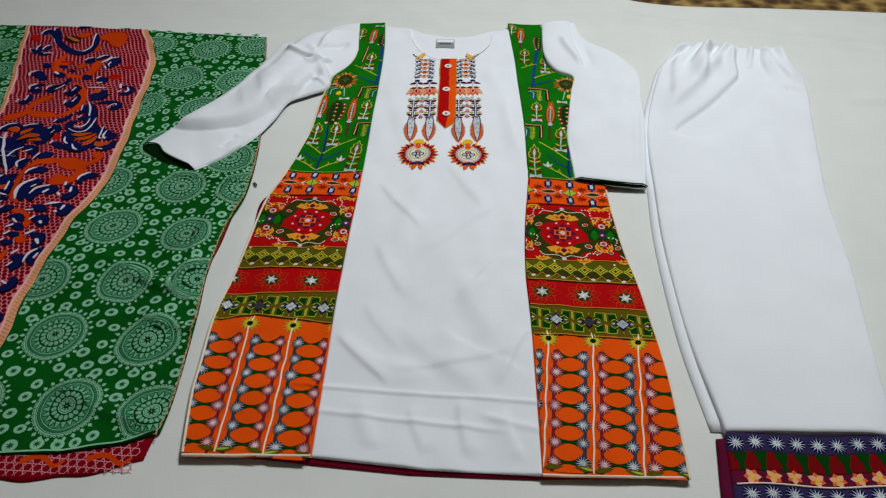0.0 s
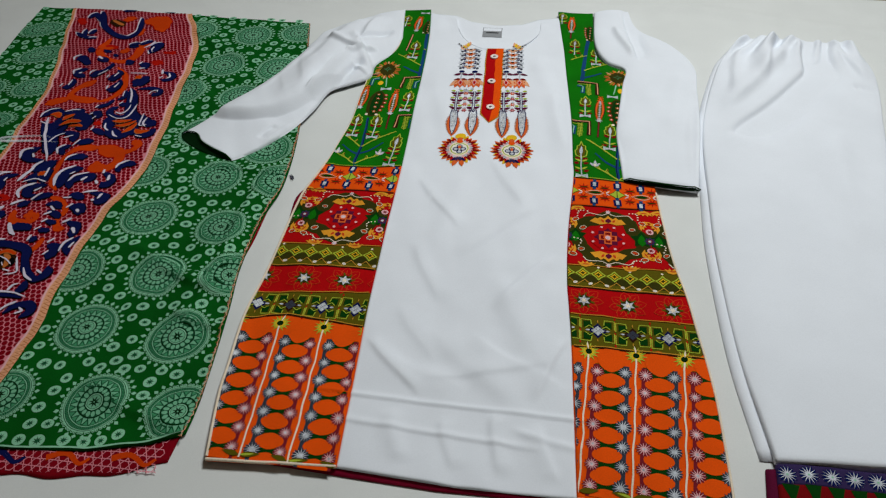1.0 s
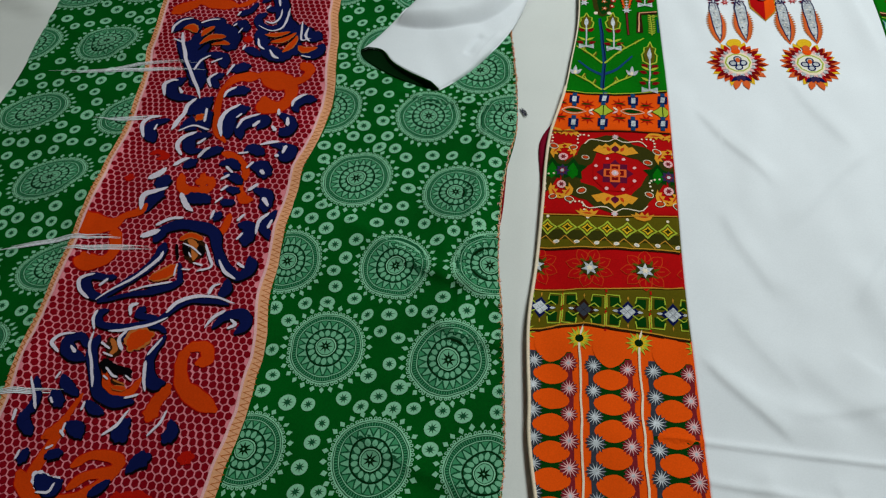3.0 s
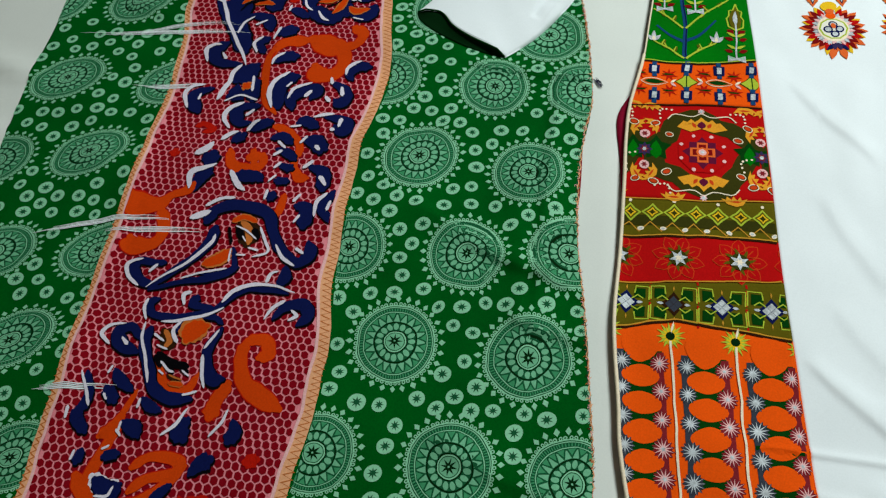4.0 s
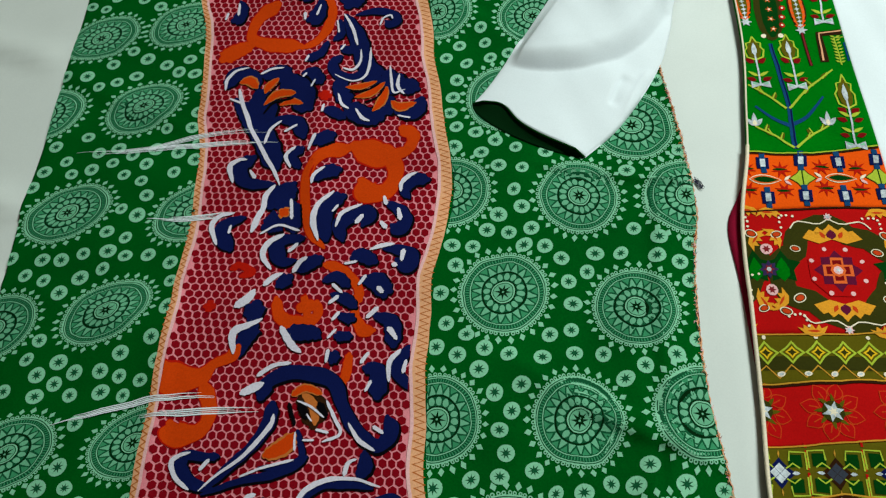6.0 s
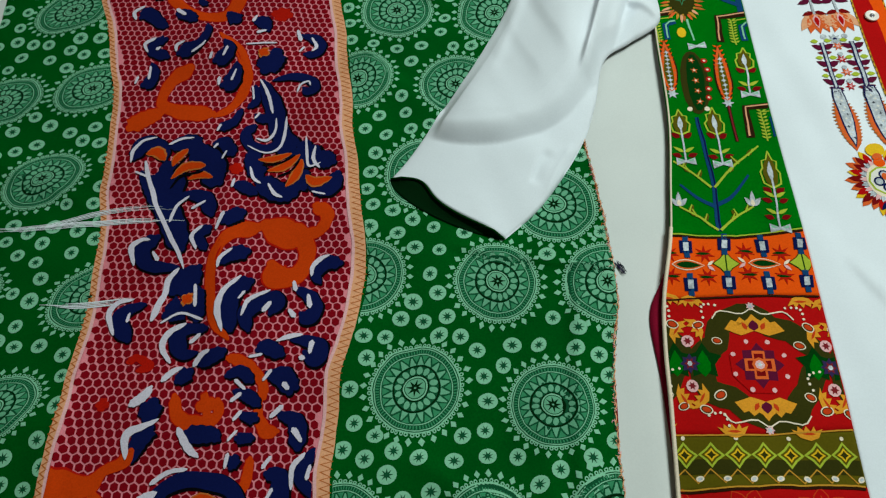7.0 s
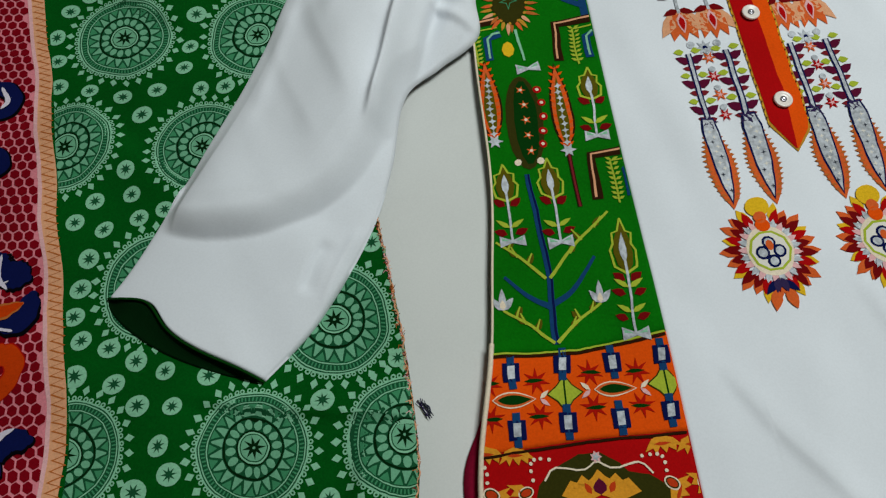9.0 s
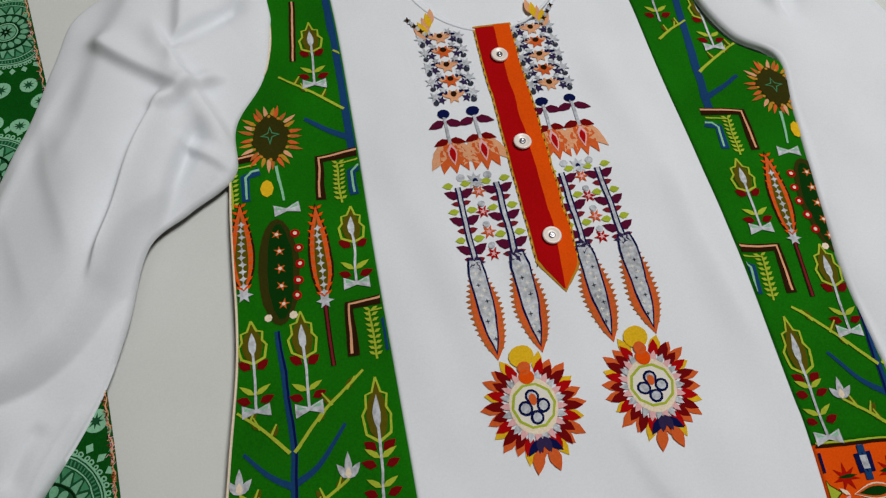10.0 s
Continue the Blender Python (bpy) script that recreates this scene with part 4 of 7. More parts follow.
navy_mark([(-0.571, 1.364, 0.0052), (-0.555, 1.358, 0.0143), (-0.546, 1.346, 0.0143), (-0.552, 1.335, 0.0130), (-0.563, 1.335, 0.0083)])
white_mark([(-0.575, 1.370, 0.0040), (-0.570, 1.355, 0.0059)])
white_mark([(-0.558, 1.359, 0.0030), (-0.551, 1.346, 0.0048), (-0.555, 1.339, 0.0030)])
white_mark([(-0.569, 1.338, 0.0030), (-0.565, 1.345, 0.0036)])
navy_mark([(-0.593, 1.296, 0.0036), (-0.572, 1.301, 0.0117), (-0.552, 1.297, 0.0133), (-0.544, 1.286, 0.0119), (-0.551, 1.281, 0.0130), (-0.558, 1.286, 0.0048)])
white_mark([(-0.563, 1.280, 0.0033), (-0.561, 1.289, 0.0030), (-0.553, 1.294, 0.0026), (-0.550, 1.289, 0.0024)])
navy_mark([(-0.764, 1.389, 0.0141), (-0.757, 1.394, 0.0183), (-0.738, 1.378, 0.0132), (-0.730, 1.374, 0.0066)])
white_mark([(-0.769, 1.385, 0.0035), (-0.774, 1.396, 0.0054), (-0.764, 1.404, 0.0042)])
navy_mark([(-0.729, 1.355, 0.0172), (-0.739, 1.351, 0.0133), (-0.738, 1.338, 0.0159), (-0.721, 1.331, 0.0145)])
white_mark([(-0.745, 1.337, 0.0030), (-0.750, 1.349, 0.0054), (-0.740, 1.358, 0.0053)])
white_mark([(-0.735, 1.341, 0.0053), (-0.731, 1.344, 0.0033)])
navy_mark([(-0.707, 1.336, 0.0159), (-0.699, 1.339, 0.0225), (-0.686, 1.346, 0.0132), (-0.678, 1.362, 0.0106), (-0.680, 1.375, 0.0053)])
white_mark([(-0.711, 1.338, 0.0033), (-0.712, 1.346, 0.0053), (-0.704, 1.351, 0.0035)])
white_mark([(-0.692, 1.335, 0.0040), (-0.682, 1.343, 0.0036), (-0.678, 1.349, 0.0026)])
navy_mark([(-0.661, 1.322, 0.0180), (-0.653, 1.326, 0.0225), (-0.648, 1.340, 0.0143), (-0.655, 1.351, 0.0065)])
white_mark([(-0.668, 1.324, 0.0040), (-0.667, 1.332, 0.0033)])
white_mark([(-0.654, 1.328, 0.0033), (-0.650, 1.340, 0.0042)])
navy_mark([(-0.647, 1.289, 0.0178), (-0.640, 1.292, 0.0225), (-0.635, 1.309, 0.0145), (-0.636, 1.319, 0.0053)])
white_mark([(-0.652, 1.289, 0.0030), (-0.653, 1.299, 0.0053)])
white_mark([(-0.639, 1.295, 0.0037), (-0.635, 1.310, 0.0024)])
navy_mark([(-0.738, 1.289, 0.0172), (-0.732, 1.293, 0.0180), (-0.731, 1.309, 0.0119), (-0.737, 1.321, 0.0053)])
white_mark([(-0.748, 1.290, 0.0033), (-0.747, 1.300, 0.0040)])
white_mark([(-0.734, 1.297, 0.0040), (-0.737, 1.316, 0.0030)])
navy_mark([(-0.720, 1.391, 0.0141), (-0.708, 1.389, 0.0172), (-0.696, 1.381, 0.0119)])
white_mark([(-0.722, 1.397, 0.0056), (-0.710, 1.389, 0.0053)])
navy_mark([(-0.648, 1.384, 0.0211), (-0.662, 1.396, 0.0070)])
navy_mark([(-0.628, 1.383, 0.0093), (-0.617, 1.380, 0.0195), (-0.608, 1.367, 0.0083)])
white_mark([(-0.629, 1.382, 0.0057), (-0.626, 1.390, 0.0035)])
white_mark([(-0.621, 1.364, 0.0053), (-0.611, 1.367, 0.0030)])
navy_mark([(-0.630, 1.467, 0.0192), (-0.624, 1.450, 0.0250), (-0.629, 1.426, 0.0141)])
white_mark([(-0.649, 1.445, 0.0028), (-0.640, 1.459, 0.0060), (-0.638, 1.475, 0.0035)])
white_mark([(-0.628, 1.422, 0.0042), (-0.635, 1.434, 0.0028)])
navy_mark([(-0.640, 1.231, 0.0143), (-0.626, 1.240, 0.0121), (-0.621, 1.256, 0.0066)])
white_mark([(-0.642, 1.227, 0.0030), (-0.640, 1.235, 0.0036)])
navy_mark([(-0.643, 1.210, 0.0066), (-0.631, 1.212, 0.0160), (-0.627, 1.201, 0.0067)])
white_mark([(-0.641, 1.205, 0.0028), (-0.638, 1.210, 0.0037)])
navy_mark([(-0.782, 1.474, 0.0155), (-0.768, 1.468, 0.0108)])
white_mark([(-0.780, 1.468, 0.0035), (-0.767, 1.476, 0.0039)])
navy_mark([(-0.681, 1.455, 0.0183), (-0.667, 1.451, 0.0139)])
navy_mark([(-0.726, 1.428, 0.0097), (-0.713, 1.424, 0.0141)])
navy_mark([(-0.757, 1.429, 0.0113), (-0.745, 1.417, 0.0141)])
navy_mark([(-0.699, 1.416, 0.0084), (-0.691, 1.410, 0.0098)])
navy_mark([(-0.725, 1.190, 0.0157), (-0.717, 1.208, 0.0228), (-0.700, 1.204, 0.0198), (-0.691, 1.189, 0.0143)])
navy_mark([(-0.688, 1.206, 0.0141), (-0.670, 1.211, 0.0221), (-0.657, 1.208, 0.0167)])
navy_mark([(-0.662, 1.201, 0.0264), (-0.641, 1.187, 0.0309), (-0.634, 1.169, 0.0278), (-0.627, 1.162, 0.0156)])
navy_mark([(-0.685, 1.179, 0.0348), (-0.675, 1.157, 0.0264), (-0.680, 1.138, 0.0225)])
navy_mark([(-0.711, 1.173, 0.0091), (-0.699, 1.157, 0.0169), (-0.686, 1.138, 0.0198)])
inlay_brush([(-0.711, 1.195, 0.0043), (-0.701, 1.198, 0.0128), (-0.691, 1.189, 0.0066)])
inlay_brush([(-0.680, 1.181, 0.0029), (-0.677, 1.191, 0.0093), (-0.669, 1.202, 0.0056)])
inlay_brush([(-0.678, 1.166, 0.0027), (-0.666, 1.180, 0.0098), (-0.648, 1.183, 0.0065)])
inlay_brush([(-0.661, 1.166, 0.0026), (-0.650, 1.172, 0.0078), (-0.637, 1.170, 0.0039)])
dark_mark([(-0.677, 1.154, 0.0020), (-0.668, 1.169, 0.0033), (-0.648, 1.176, 0.0028)])
dark_mark([(-0.678, 1.174, 0.0021), (-0.671, 1.186, 0.0026), (-0.665, 1.196, 0.0021)])
white_mark([(-0.726, 1.184, 0.0026), (-0.727, 1.199, 0.0050), (-0.719, 1.212, 0.0040), (-0.705, 1.217, 0.0023)])
white_mark([(-0.690, 1.208, 0.0036), (-0.678, 1.215, 0.0035), (-0.665, 1.217, 0.0020)])
white_mark([(-0.718, 1.173, 0.0026), (-0.704, 1.168, 0.0033)])
navy_mark([(-0.546, 1.210, 0.0320), (-0.541, 1.192, 0.0348)])
navy_mark([(-0.597, 1.202, 0.0153), (-0.597, 1.191, 0.0182), (-0.588, 1.173, 0.0221)])
navy_mark([(-0.586, 1.166, 0.0234), (-0.566, 1.154, 0.0261), (-0.549, 1.152, 0.0207)])
navy_mark([(-0.549, 1.159, 0.0262), (-0.542, 1.176, 0.0261)])
navy_mark([(-0.531, 1.160, 0.0169), (-0.513, 1.160, 0.0201), (-0.507, 1.179, 0.0143)])
navy_mark([(-0.536, 1.199, 0.0130), (-0.523, 1.195, 0.0223), (-0.513, 1.192, 0.0130)])
inlay_brush([(-0.591, 1.192, 0.0028), (-0.575, 1.194, 0.0078), (-0.559, 1.201, 0.0033)])
inlay_brush([(-0.580, 1.179, 0.0026), (-0.564, 1.185, 0.0092), (-0.550, 1.199, 0.0039)])
inlay_brush([(-0.559, 1.161, 0.0026), (-0.551, 1.173, 0.0105), (-0.547, 1.193, 0.0052)])
inlay_brush([(-0.539, 1.174, 0.0039), (-0.529, 1.167, 0.0117), (-0.514, 1.173, 0.0039)])
dark_mark([(-0.586, 1.186, 0.0020), (-0.568, 1.189, 0.0026), (-0.554, 1.199, 0.0021)])
dark_mark([(-0.569, 1.173, 0.0020), (-0.556, 1.180, 0.0026), (-0.549, 1.194, 0.0021)])
white_mark([(-0.598, 1.182, 0.0026), (-0.593, 1.169, 0.0039), (-0.585, 1.163, 0.0026)])
white_mark([(-0.577, 1.163, 0.0026), (-0.569, 1.151, 0.0046), (-0.561, 1.147, 0.0024)])
white_mark([(-0.535, 1.211, 0.0020), (-0.535, 1.195, 0.0046), (-0.527, 1.185, 0.0028)])
white_mark([(-0.531, 1.155, 0.0026), (-0.517, 1.152, 0.0026)])
navy_mark([(-0.611, 1.158, 0.0078), (-0.602, 1.158, 0.0158), (-0.588, 1.151, 0.0104)])
white_mark([(-0.613, 1.156, 0.0039), (-0.612, 1.166, 0.0033)])
navy_mark([(-0.638, 1.214, 0.0046), (-0.625, 1.204, 0.0153), (-0.619, 1.196, 0.0097)])
white_mark([(-0.630, 1.192, 0.0028), (-0.627, 1.201, 0.0026)])
red_brush([(-0.617, 1.180, 0.0139), (-0.608, 1.179, 0.0143)])
navy_mark([(-0.698, 1.164, 0.0262), (-0.669, 1.120, 0.0273), (-0.651, 1.086, 0.0228)])
white_mark([(-0.710, 1.185, 0.0055), (-0.693, 1.146, 0.0056), (-0.675, 1.115, 0.0053), (-0.655, 1.086, 0.0053), (-0.643, 1.064, 0.0028)])
navy_mark([(-0.669, 1.133, 0.0080), (-0.658, 1.147, 0.0112), (-0.639, 1.143, 0.0175), (-0.628, 1.124, 0.0145)])
white_mark([(-0.668, 1.114, 0.0040), (-0.665, 1.133, 0.0040), (-0.656, 1.145, 0.0032)])
white_mark([(-0.649, 1.131, 0.0040), (-0.638, 1.140, 0.0032)])
navy_mark([(-0.613, 1.117, 0.0177), (-0.597, 1.127, 0.0177)])
white_mark([(-0.619, 1.107, 0.0038), (-0.615, 1.126, 0.0053)])
navy_mark([(-0.626, 1.085, 0.0083), (-0.636, 1.099, 0.0127), (-0.627, 1.109, 0.0133)])
white_mark([(-0.635, 1.085, 0.0032), (-0.642, 1.099, 0.0052), (-0.635, 1.110, 0.0038)])
navy_mark([(-0.676, 1.096, 0.0161), (-0.689, 1.085, 0.0198), (-0.681, 1.068, 0.0153), (-0.663, 1.064, 0.0122), (-0.649, 1.065, 0.0061)])
white_mark([(-0.693, 1.066, 0.0038), (-0.700, 1.085, 0.0072), (-0.691, 1.094, 0.0053), (-0.683, 1.094, 0.0024)])
white_mark([(-0.670, 1.072, 0.0056), (-0.677, 1.081, 0.0028)])
navy_mark([(-0.672, 1.025, 0.0070), (-0.689, 1.019, 0.0146), (-0.693, 1.008, 0.0198), (-0.681, 0.991, 0.0143)])
white_mark([(-0.696, 0.996, 0.0042), (-0.705, 1.015, 0.0070), (-0.699, 1.027, 0.0061), (-0.684, 1.031, 0.0030)])
white_mark([(-0.685, 1.009, 0.0046), (-0.685, 1.017, 0.0029)])
navy_mark([(-0.648, 1.041, 0.0258), (-0.637, 1.053, 0.0304), (-0.628, 1.066, 0.0139)])
navy_mark([(-0.650, 1.016, 0.0182), (-0.636, 1.024, 0.0304)])
navy_mark([(-0.626, 1.042, 0.0167), (-0.620, 1.013, 0.0167)])
inlay_brush([(-0.636, 1.034, 0.0098), (-0.631, 1.031, 0.0137)])
white_mark([(-0.648, 1.063, 0.0046), (-0.655, 1.051, 0.0070), (-0.655, 1.037, 0.0068), (-0.659, 1.027, 0.0076), (-0.662, 1.011, 0.0076)])
white_mark([(-0.628, 1.047, 0.0038), (-0.624, 1.025, 0.0042)])
white_mark([(-0.653, 1.008, 0.0027), (-0.636, 1.018, 0.0030), (-0.614, 1.012, 0.0030)])
navy_mark([(-0.609, 1.003, 0.0114), (-0.626, 1.003, 0.0119), (-0.634, 0.994, 0.0181), (-0.627, 0.979, 0.0132), (-0.613, 0.980, 0.0066)])
white_mark([(-0.635, 0.970, 0.0039), (-0.646, 0.984, 0.0066), (-0.643, 0.998, 0.0070), (-0.629, 1.008, 0.0047)])
white_mark([(-0.622, 0.990, 0.0047), (-0.614, 0.998, 0.0049)])
orange_brush([(-0.580, 1.112, 0.0221), (-0.601, 1.104, 0.0152), (-0.612, 1.091, 0.0122), (-0.616, 1.070, 0.0106), (-0.612, 1.038, 0.0106), (-0.602, 1.011, 0.0106), (-0.587, 0.994, 0.0065)])
orange_brush([(-0.572, 1.115, 0.0255), (-0.547, 1.104, 0.0321), (-0.537, 1.107, 0.0182), (-0.526, 1.083, 0.0167), (-0.533, 1.061, 0.0181), (-0.552, 1.058, 0.0250), (-0.560, 1.072, 0.0180)])
orange_brush([(-0.540, 1.103, 0.0180), (-0.518, 1.110, 0.0127), (-0.512, 1.127, 0.0133), (-0.524, 1.139, 0.0175)])
navy_mark([(-0.607, 1.069, 0.0076), (-0.599, 1.078, 0.0152), (-0.585, 1.084, 0.0177)])
white_mark([(-0.609, 1.065, 0.0030), (-0.608, 1.075, 0.0049), (-0.599, 1.085, 0.0030)])
navy_mark([(-0.576, 1.052, 0.0167), (-0.589, 1.043, 0.0198), (-0.591, 1.023, 0.0167), (-0.586, 1.002, 0.0120)])
white_mark([(-0.593, 1.001, 0.0036), (-0.601, 1.023, 0.0076), (-0.598, 1.042, 0.0059), (-0.586, 1.057, 0.0042)])
white_mark([(-0.584, 1.034, 0.0023), (-0.579, 1.042, 0.0038)])
navy_mark([(-0.570, 1.003, 0.0091), (-0.575, 1.019, 0.0167), (-0.561, 1.032, 0.0167), (-0.547, 1.032, 0.0187), (-0.552, 1.020, 0.0097)])
white_mark([(-0.579, 1.017, 0.0029), (-0.574, 1.033, 0.0053), (-0.555, 1.043, 0.0030)])
white_mark([(-0.559, 1.023, 0.0066), (-0.553, 1.031, 0.0049)])
navy_mark([(-0.531, 1.046, 0.0070), (-0.517, 1.038, 0.0139), (-0.509, 1.026, 0.0139), (-0.516, 1.017, 0.0167), (-0.524, 1.021, 0.0076)])
white_mark([(-0.534, 1.053, 0.0035), (-0.531, 1.044, 0.0056)])
white_mark([(-0.519, 1.040, 0.0035), (-0.515, 1.028, 0.0068)])
white_mark([(-0.529, 1.018, 0.0059), (-0.535, 1.024, 0.0042)])
navy_mark([(-0.492, 1.074, 0.0150), (-0.506, 1.073, 0.0165), (-0.514, 1.060, 0.0121), (-0.509, 1.052, 0.0060)])
white_mark([(-0.518, 1.059, 0.0029), (-0.518, 1.069, 0.0056), (-0.511, 1.077, 0.0056), (-0.503, 1.082, 0.0023)])
navy_mark([(-0.529, 0.995, 0.0039), (-0.517, 0.995, 0.0115), (-0.502, 0.989, 0.0167), (-0.504, 0.977, 0.0156), (-0.515, 0.984, 0.0083)])
white_mark([(-0.542, 0.994, 0.0028), (-0.530, 0.999, 0.0061), (-0.519, 1.001, 0.0028)])
white_mark([(-0.509, 0.994, 0.0063), (-0.510, 0.983, 0.0039)])
white_mark([(-0.518, 0.979, 0.0059), (-0.514, 0.978, 0.0046)])
navy_mark([(-0.588, 0.982, 0.0130), (-0.603, 0.973, 0.0153), (-0.609, 0.969, 0.0084)])
white_mark([(-0.613, 0.968, 0.0065), (-0.608, 0.978, 0.0065), (-0.601, 0.982, 0.0038)])
navy_mark([(-0.558, 0.985, 0.0097), (-0.550, 0.988, 0.0157), (-0.535, 0.981, 0.0122)])
white_mark([(-0.564, 0.978, 0.0039), (-0.553, 0.981, 0.0035)])
orange_brush([(-0.585, 0.976, 0.0066), (-0.575, 0.975, 0.0111), (-0.562, 0.968, 0.0114), (-0.550, 0.957, 0.0092), (-0.545, 0.942, 0.0079)])
navy_mark([(-0.582, 0.959, 0.0079), (-0.570, 0.964, 0.0117), (-0.558, 0.956, 0.0104)])
white_mark([(-0.573, 0.956, 0.0046), (-0.563, 0.949, 0.0033)])
navy_mark([(-0.542, 0.965, 0.0052), (-0.530, 0.962, 0.0185), (-0.523, 0.947, 0.0143)])
white_mark([(-0.548, 0.957, 0.0033), (-0.542, 0.967, 0.0039)])
white_mark([(-0.530, 0.955, 0.0059), (-0.525, 0.950, 0.0046)])
navy_mark([(-0.616, 0.962, 0.0172), (-0.625, 0.953, 0.0106)])
white_mark([(-0.638, 0.953, 0.0071), (-0.630, 0.962, 0.0064), (-0.623, 0.966, 0.0026)])
red_brush([(-0.675, 0.970, 0.0093), (-0.668, 0.974, 0.0071), (-0.655, 0.967, 0.0093), (-0.665, 0.962, 0.0057)])
red_brush([(-0.691, 0.929, 0.0120), (-0.684, 0.929, 0.0128)])
orange_brush([(-0.625, 0.941, 0.0093), (-0.618, 0.922, 0.0124), (-0.600, 0.916, 0.0156), (-0.584, 0.924, 0.0093), (-0.586, 0.938, 0.0086)])
orange_brush([(-0.599, 0.932, 0.0207), (-0.592, 0.934, 0.0236)])
navy_mark([(-0.642, 0.933, 0.0214), (-0.644, 0.918, 0.0172)])
white_mark([(-0.661, 0.930, 0.0093), (-0.652, 0.938, 0.0111), (-0.647, 0.947, 0.0070)])
navy_mark([(-0.641, 0.911, 0.0221), (-0.647, 0.893, 0.0146), (-0.648, 0.882, 0.0066)])
white_mark([(-0.654, 0.885, 0.0053), (-0.658, 0.903, 0.0093), (-0.646, 0.911, 0.0067), (-0.634, 0.919, 0.0033)])
navy_mark([(-0.607, 0.906, 0.0195), (-0.586, 0.907, 0.0156), (-0.578, 0.903, 0.0073)])
white_mark([(-0.615, 0.911, 0.0066), (-0.602, 0.894, 0.0078), (-0.593, 0.888, 0.0039)])
orange_brush([(-0.551, 0.945, 0.0091), (-0.547, 0.926, 0.0078), (-0.539, 0.913, 0.0130), (-0.529, 0.914, 0.0078)])
orange_brush([(-0.549, 0.890, 0.0072), (-0.550, 0.872, 0.0087), (-0.554, 0.858, 0.0048)])
navy_mark([(-0.573, 0.946, 0.0053), (-0.560, 0.943, 0.0130), (-0.548, 0.935, 0.0091)])
white_mark([(-0.574, 0.937, 0.0040), (-0.566, 0.945, 0.0046)])
navy_mark([(-0.563, 0.926, 0.0065), (-0.549, 0.922, 0.0143)])
white_mark([(-0.568, 0.921, 0.0039), (-0.563, 0.929, 0.0043)])
navy_mark([(-0.562, 0.905, 0.0117), (-0.549, 0.906, 0.0085)])
white_mark([(-0.570, 0.903, 0.0030), (-0.563, 0.912, 0.0033)])
navy_mark([(-0.561, 0.889, 0.0122), (-0.564, 0.880, 0.0099)])
white_mark([(-0.569, 0.880, 0.0033), (-0.568, 0.892, 0.0046)])
navy_mark([(-0.545, 0.964, 0.0091), (-0.529, 0.958, 0.0184), (-0.518, 0.951, 0.0128)])
navy_mark([(-0.530, 0.928, 0.0065), (-0.514, 0.921, 0.0156), (-0.510, 0.900, 0.0156)])
white_mark([(-0.536, 0.925, 0.0052), (-0.527, 0.935, 0.0054)])
white_mark([(-0.516, 0.915, 0.0065), (-0.508, 0.905, 0.0039)])
navy_mark([(-0.482, 0.896, 0.0095), (-0.497, 0.892, 0.0131), (-0.504, 0.875, 0.0122), (-0.488, 0.859, 0.0077)])
white_mark([(-0.511, 0.866, 0.0030), (-0.511, 0.884, 0.0061), (-0.503, 0.895, 0.0049)])
white_mark([(-0.498, 0.874, 0.0049), (-0.496, 0.885, 0.0033)])
navy_mark([(-0.533, 0.877, 0.0104), (-0.521, 0.874, 0.0158), (-0.519, 0.852, 0.0165)])
white_mark([(-0.531, 0.891, 0.0036), (-0.537, 0.882, 0.0049)])
white_mark([(-0.530, 0.856, 0.0036), (-0.526, 0.865, 0.0037)])
navy_mark([(-0.621, 0.846, 0.0185), (-0.618, 0.859, 0.0145), (-0.602, 0.868, 0.0145), (-0.579, 0.869, 0.0149), (-0.559, 0.862, 0.0145), (-0.549, 0.844, 0.0121), (-0.538, 0.826, 0.0122), (-0.529, 0.814, 0.0066)])
white_mark([(-0.640, 0.848, 0.0072), (-0.629, 0.854, 0.0099), (-0.622, 0.858, 0.0045)])
white_mark([(-0.628, 0.865, 0.0050), (-0.615, 0.875, 0.0048), (-0.600, 0.877, 0.0037)])
brown_brush([(-0.586, 0.851, 0.0165), (-0.575, 0.839, 0.0268), (-0.572, 0.824, 0.0157)])
inlay_brush([(-0.594, 0.849, 0.0056), (-0.583, 0.856, 0.0072), (-0.569, 0.852, 0.0052)])
dark_mark([(-0.586, 0.842, 0.0078), (-0.579, 0.830, 0.0060)])
dark_mark([(-0.569, 0.843, 0.0072), (-0.562, 0.831, 0.0060)])
white_mark([(-0.589, 0.844, 0.0018), (-0.575, 0.839, 0.0026), (-0.564, 0.831, 0.0018)])
white_mark([(-0.569, 0.820, 0.0025), (-0.558, 0.818, 0.0030)])
white_mark([(-0.579, 0.833, 0.0017), (-0.574, 0.827, 0.0017)])
white_mark([(-0.563, 0.846, 0.0031), (-0.554, 0.831, 0.0039), (-0.547, 0.818, 0.0033), (-0.561, 0.810, 0.0028)])
navy_mark([(-0.610, 0.840, 0.0121), (-0.612, 0.821, 0.0136), (-0.622, 0.802, 0.0103), (-0.635, 0.787, 0.0099), (-0.654, 0.767, 0.0074)])
white_mark([(-0.608, 0.831, 0.0030), (-0.609, 0.822, 0.0055), (-0.617, 0.809, 0.0050), (-0.630, 0.791, 0.0039), (-0.649, 0.776, 0.0028), (-0.661, 0.764, 0.0017)])
inlay_brush([(-0.609, 0.796, 0.0087), (-0.594, 0.804, 0.0143), (-0.587, 0.814, 0.0100)])
navy_mark([(-0.584, 0.818, 0.0061), (-0.577, 0.797, 0.0060), (-0.590, 0.789, 0.0061), (-0.612, 0.785, 0.0049)])
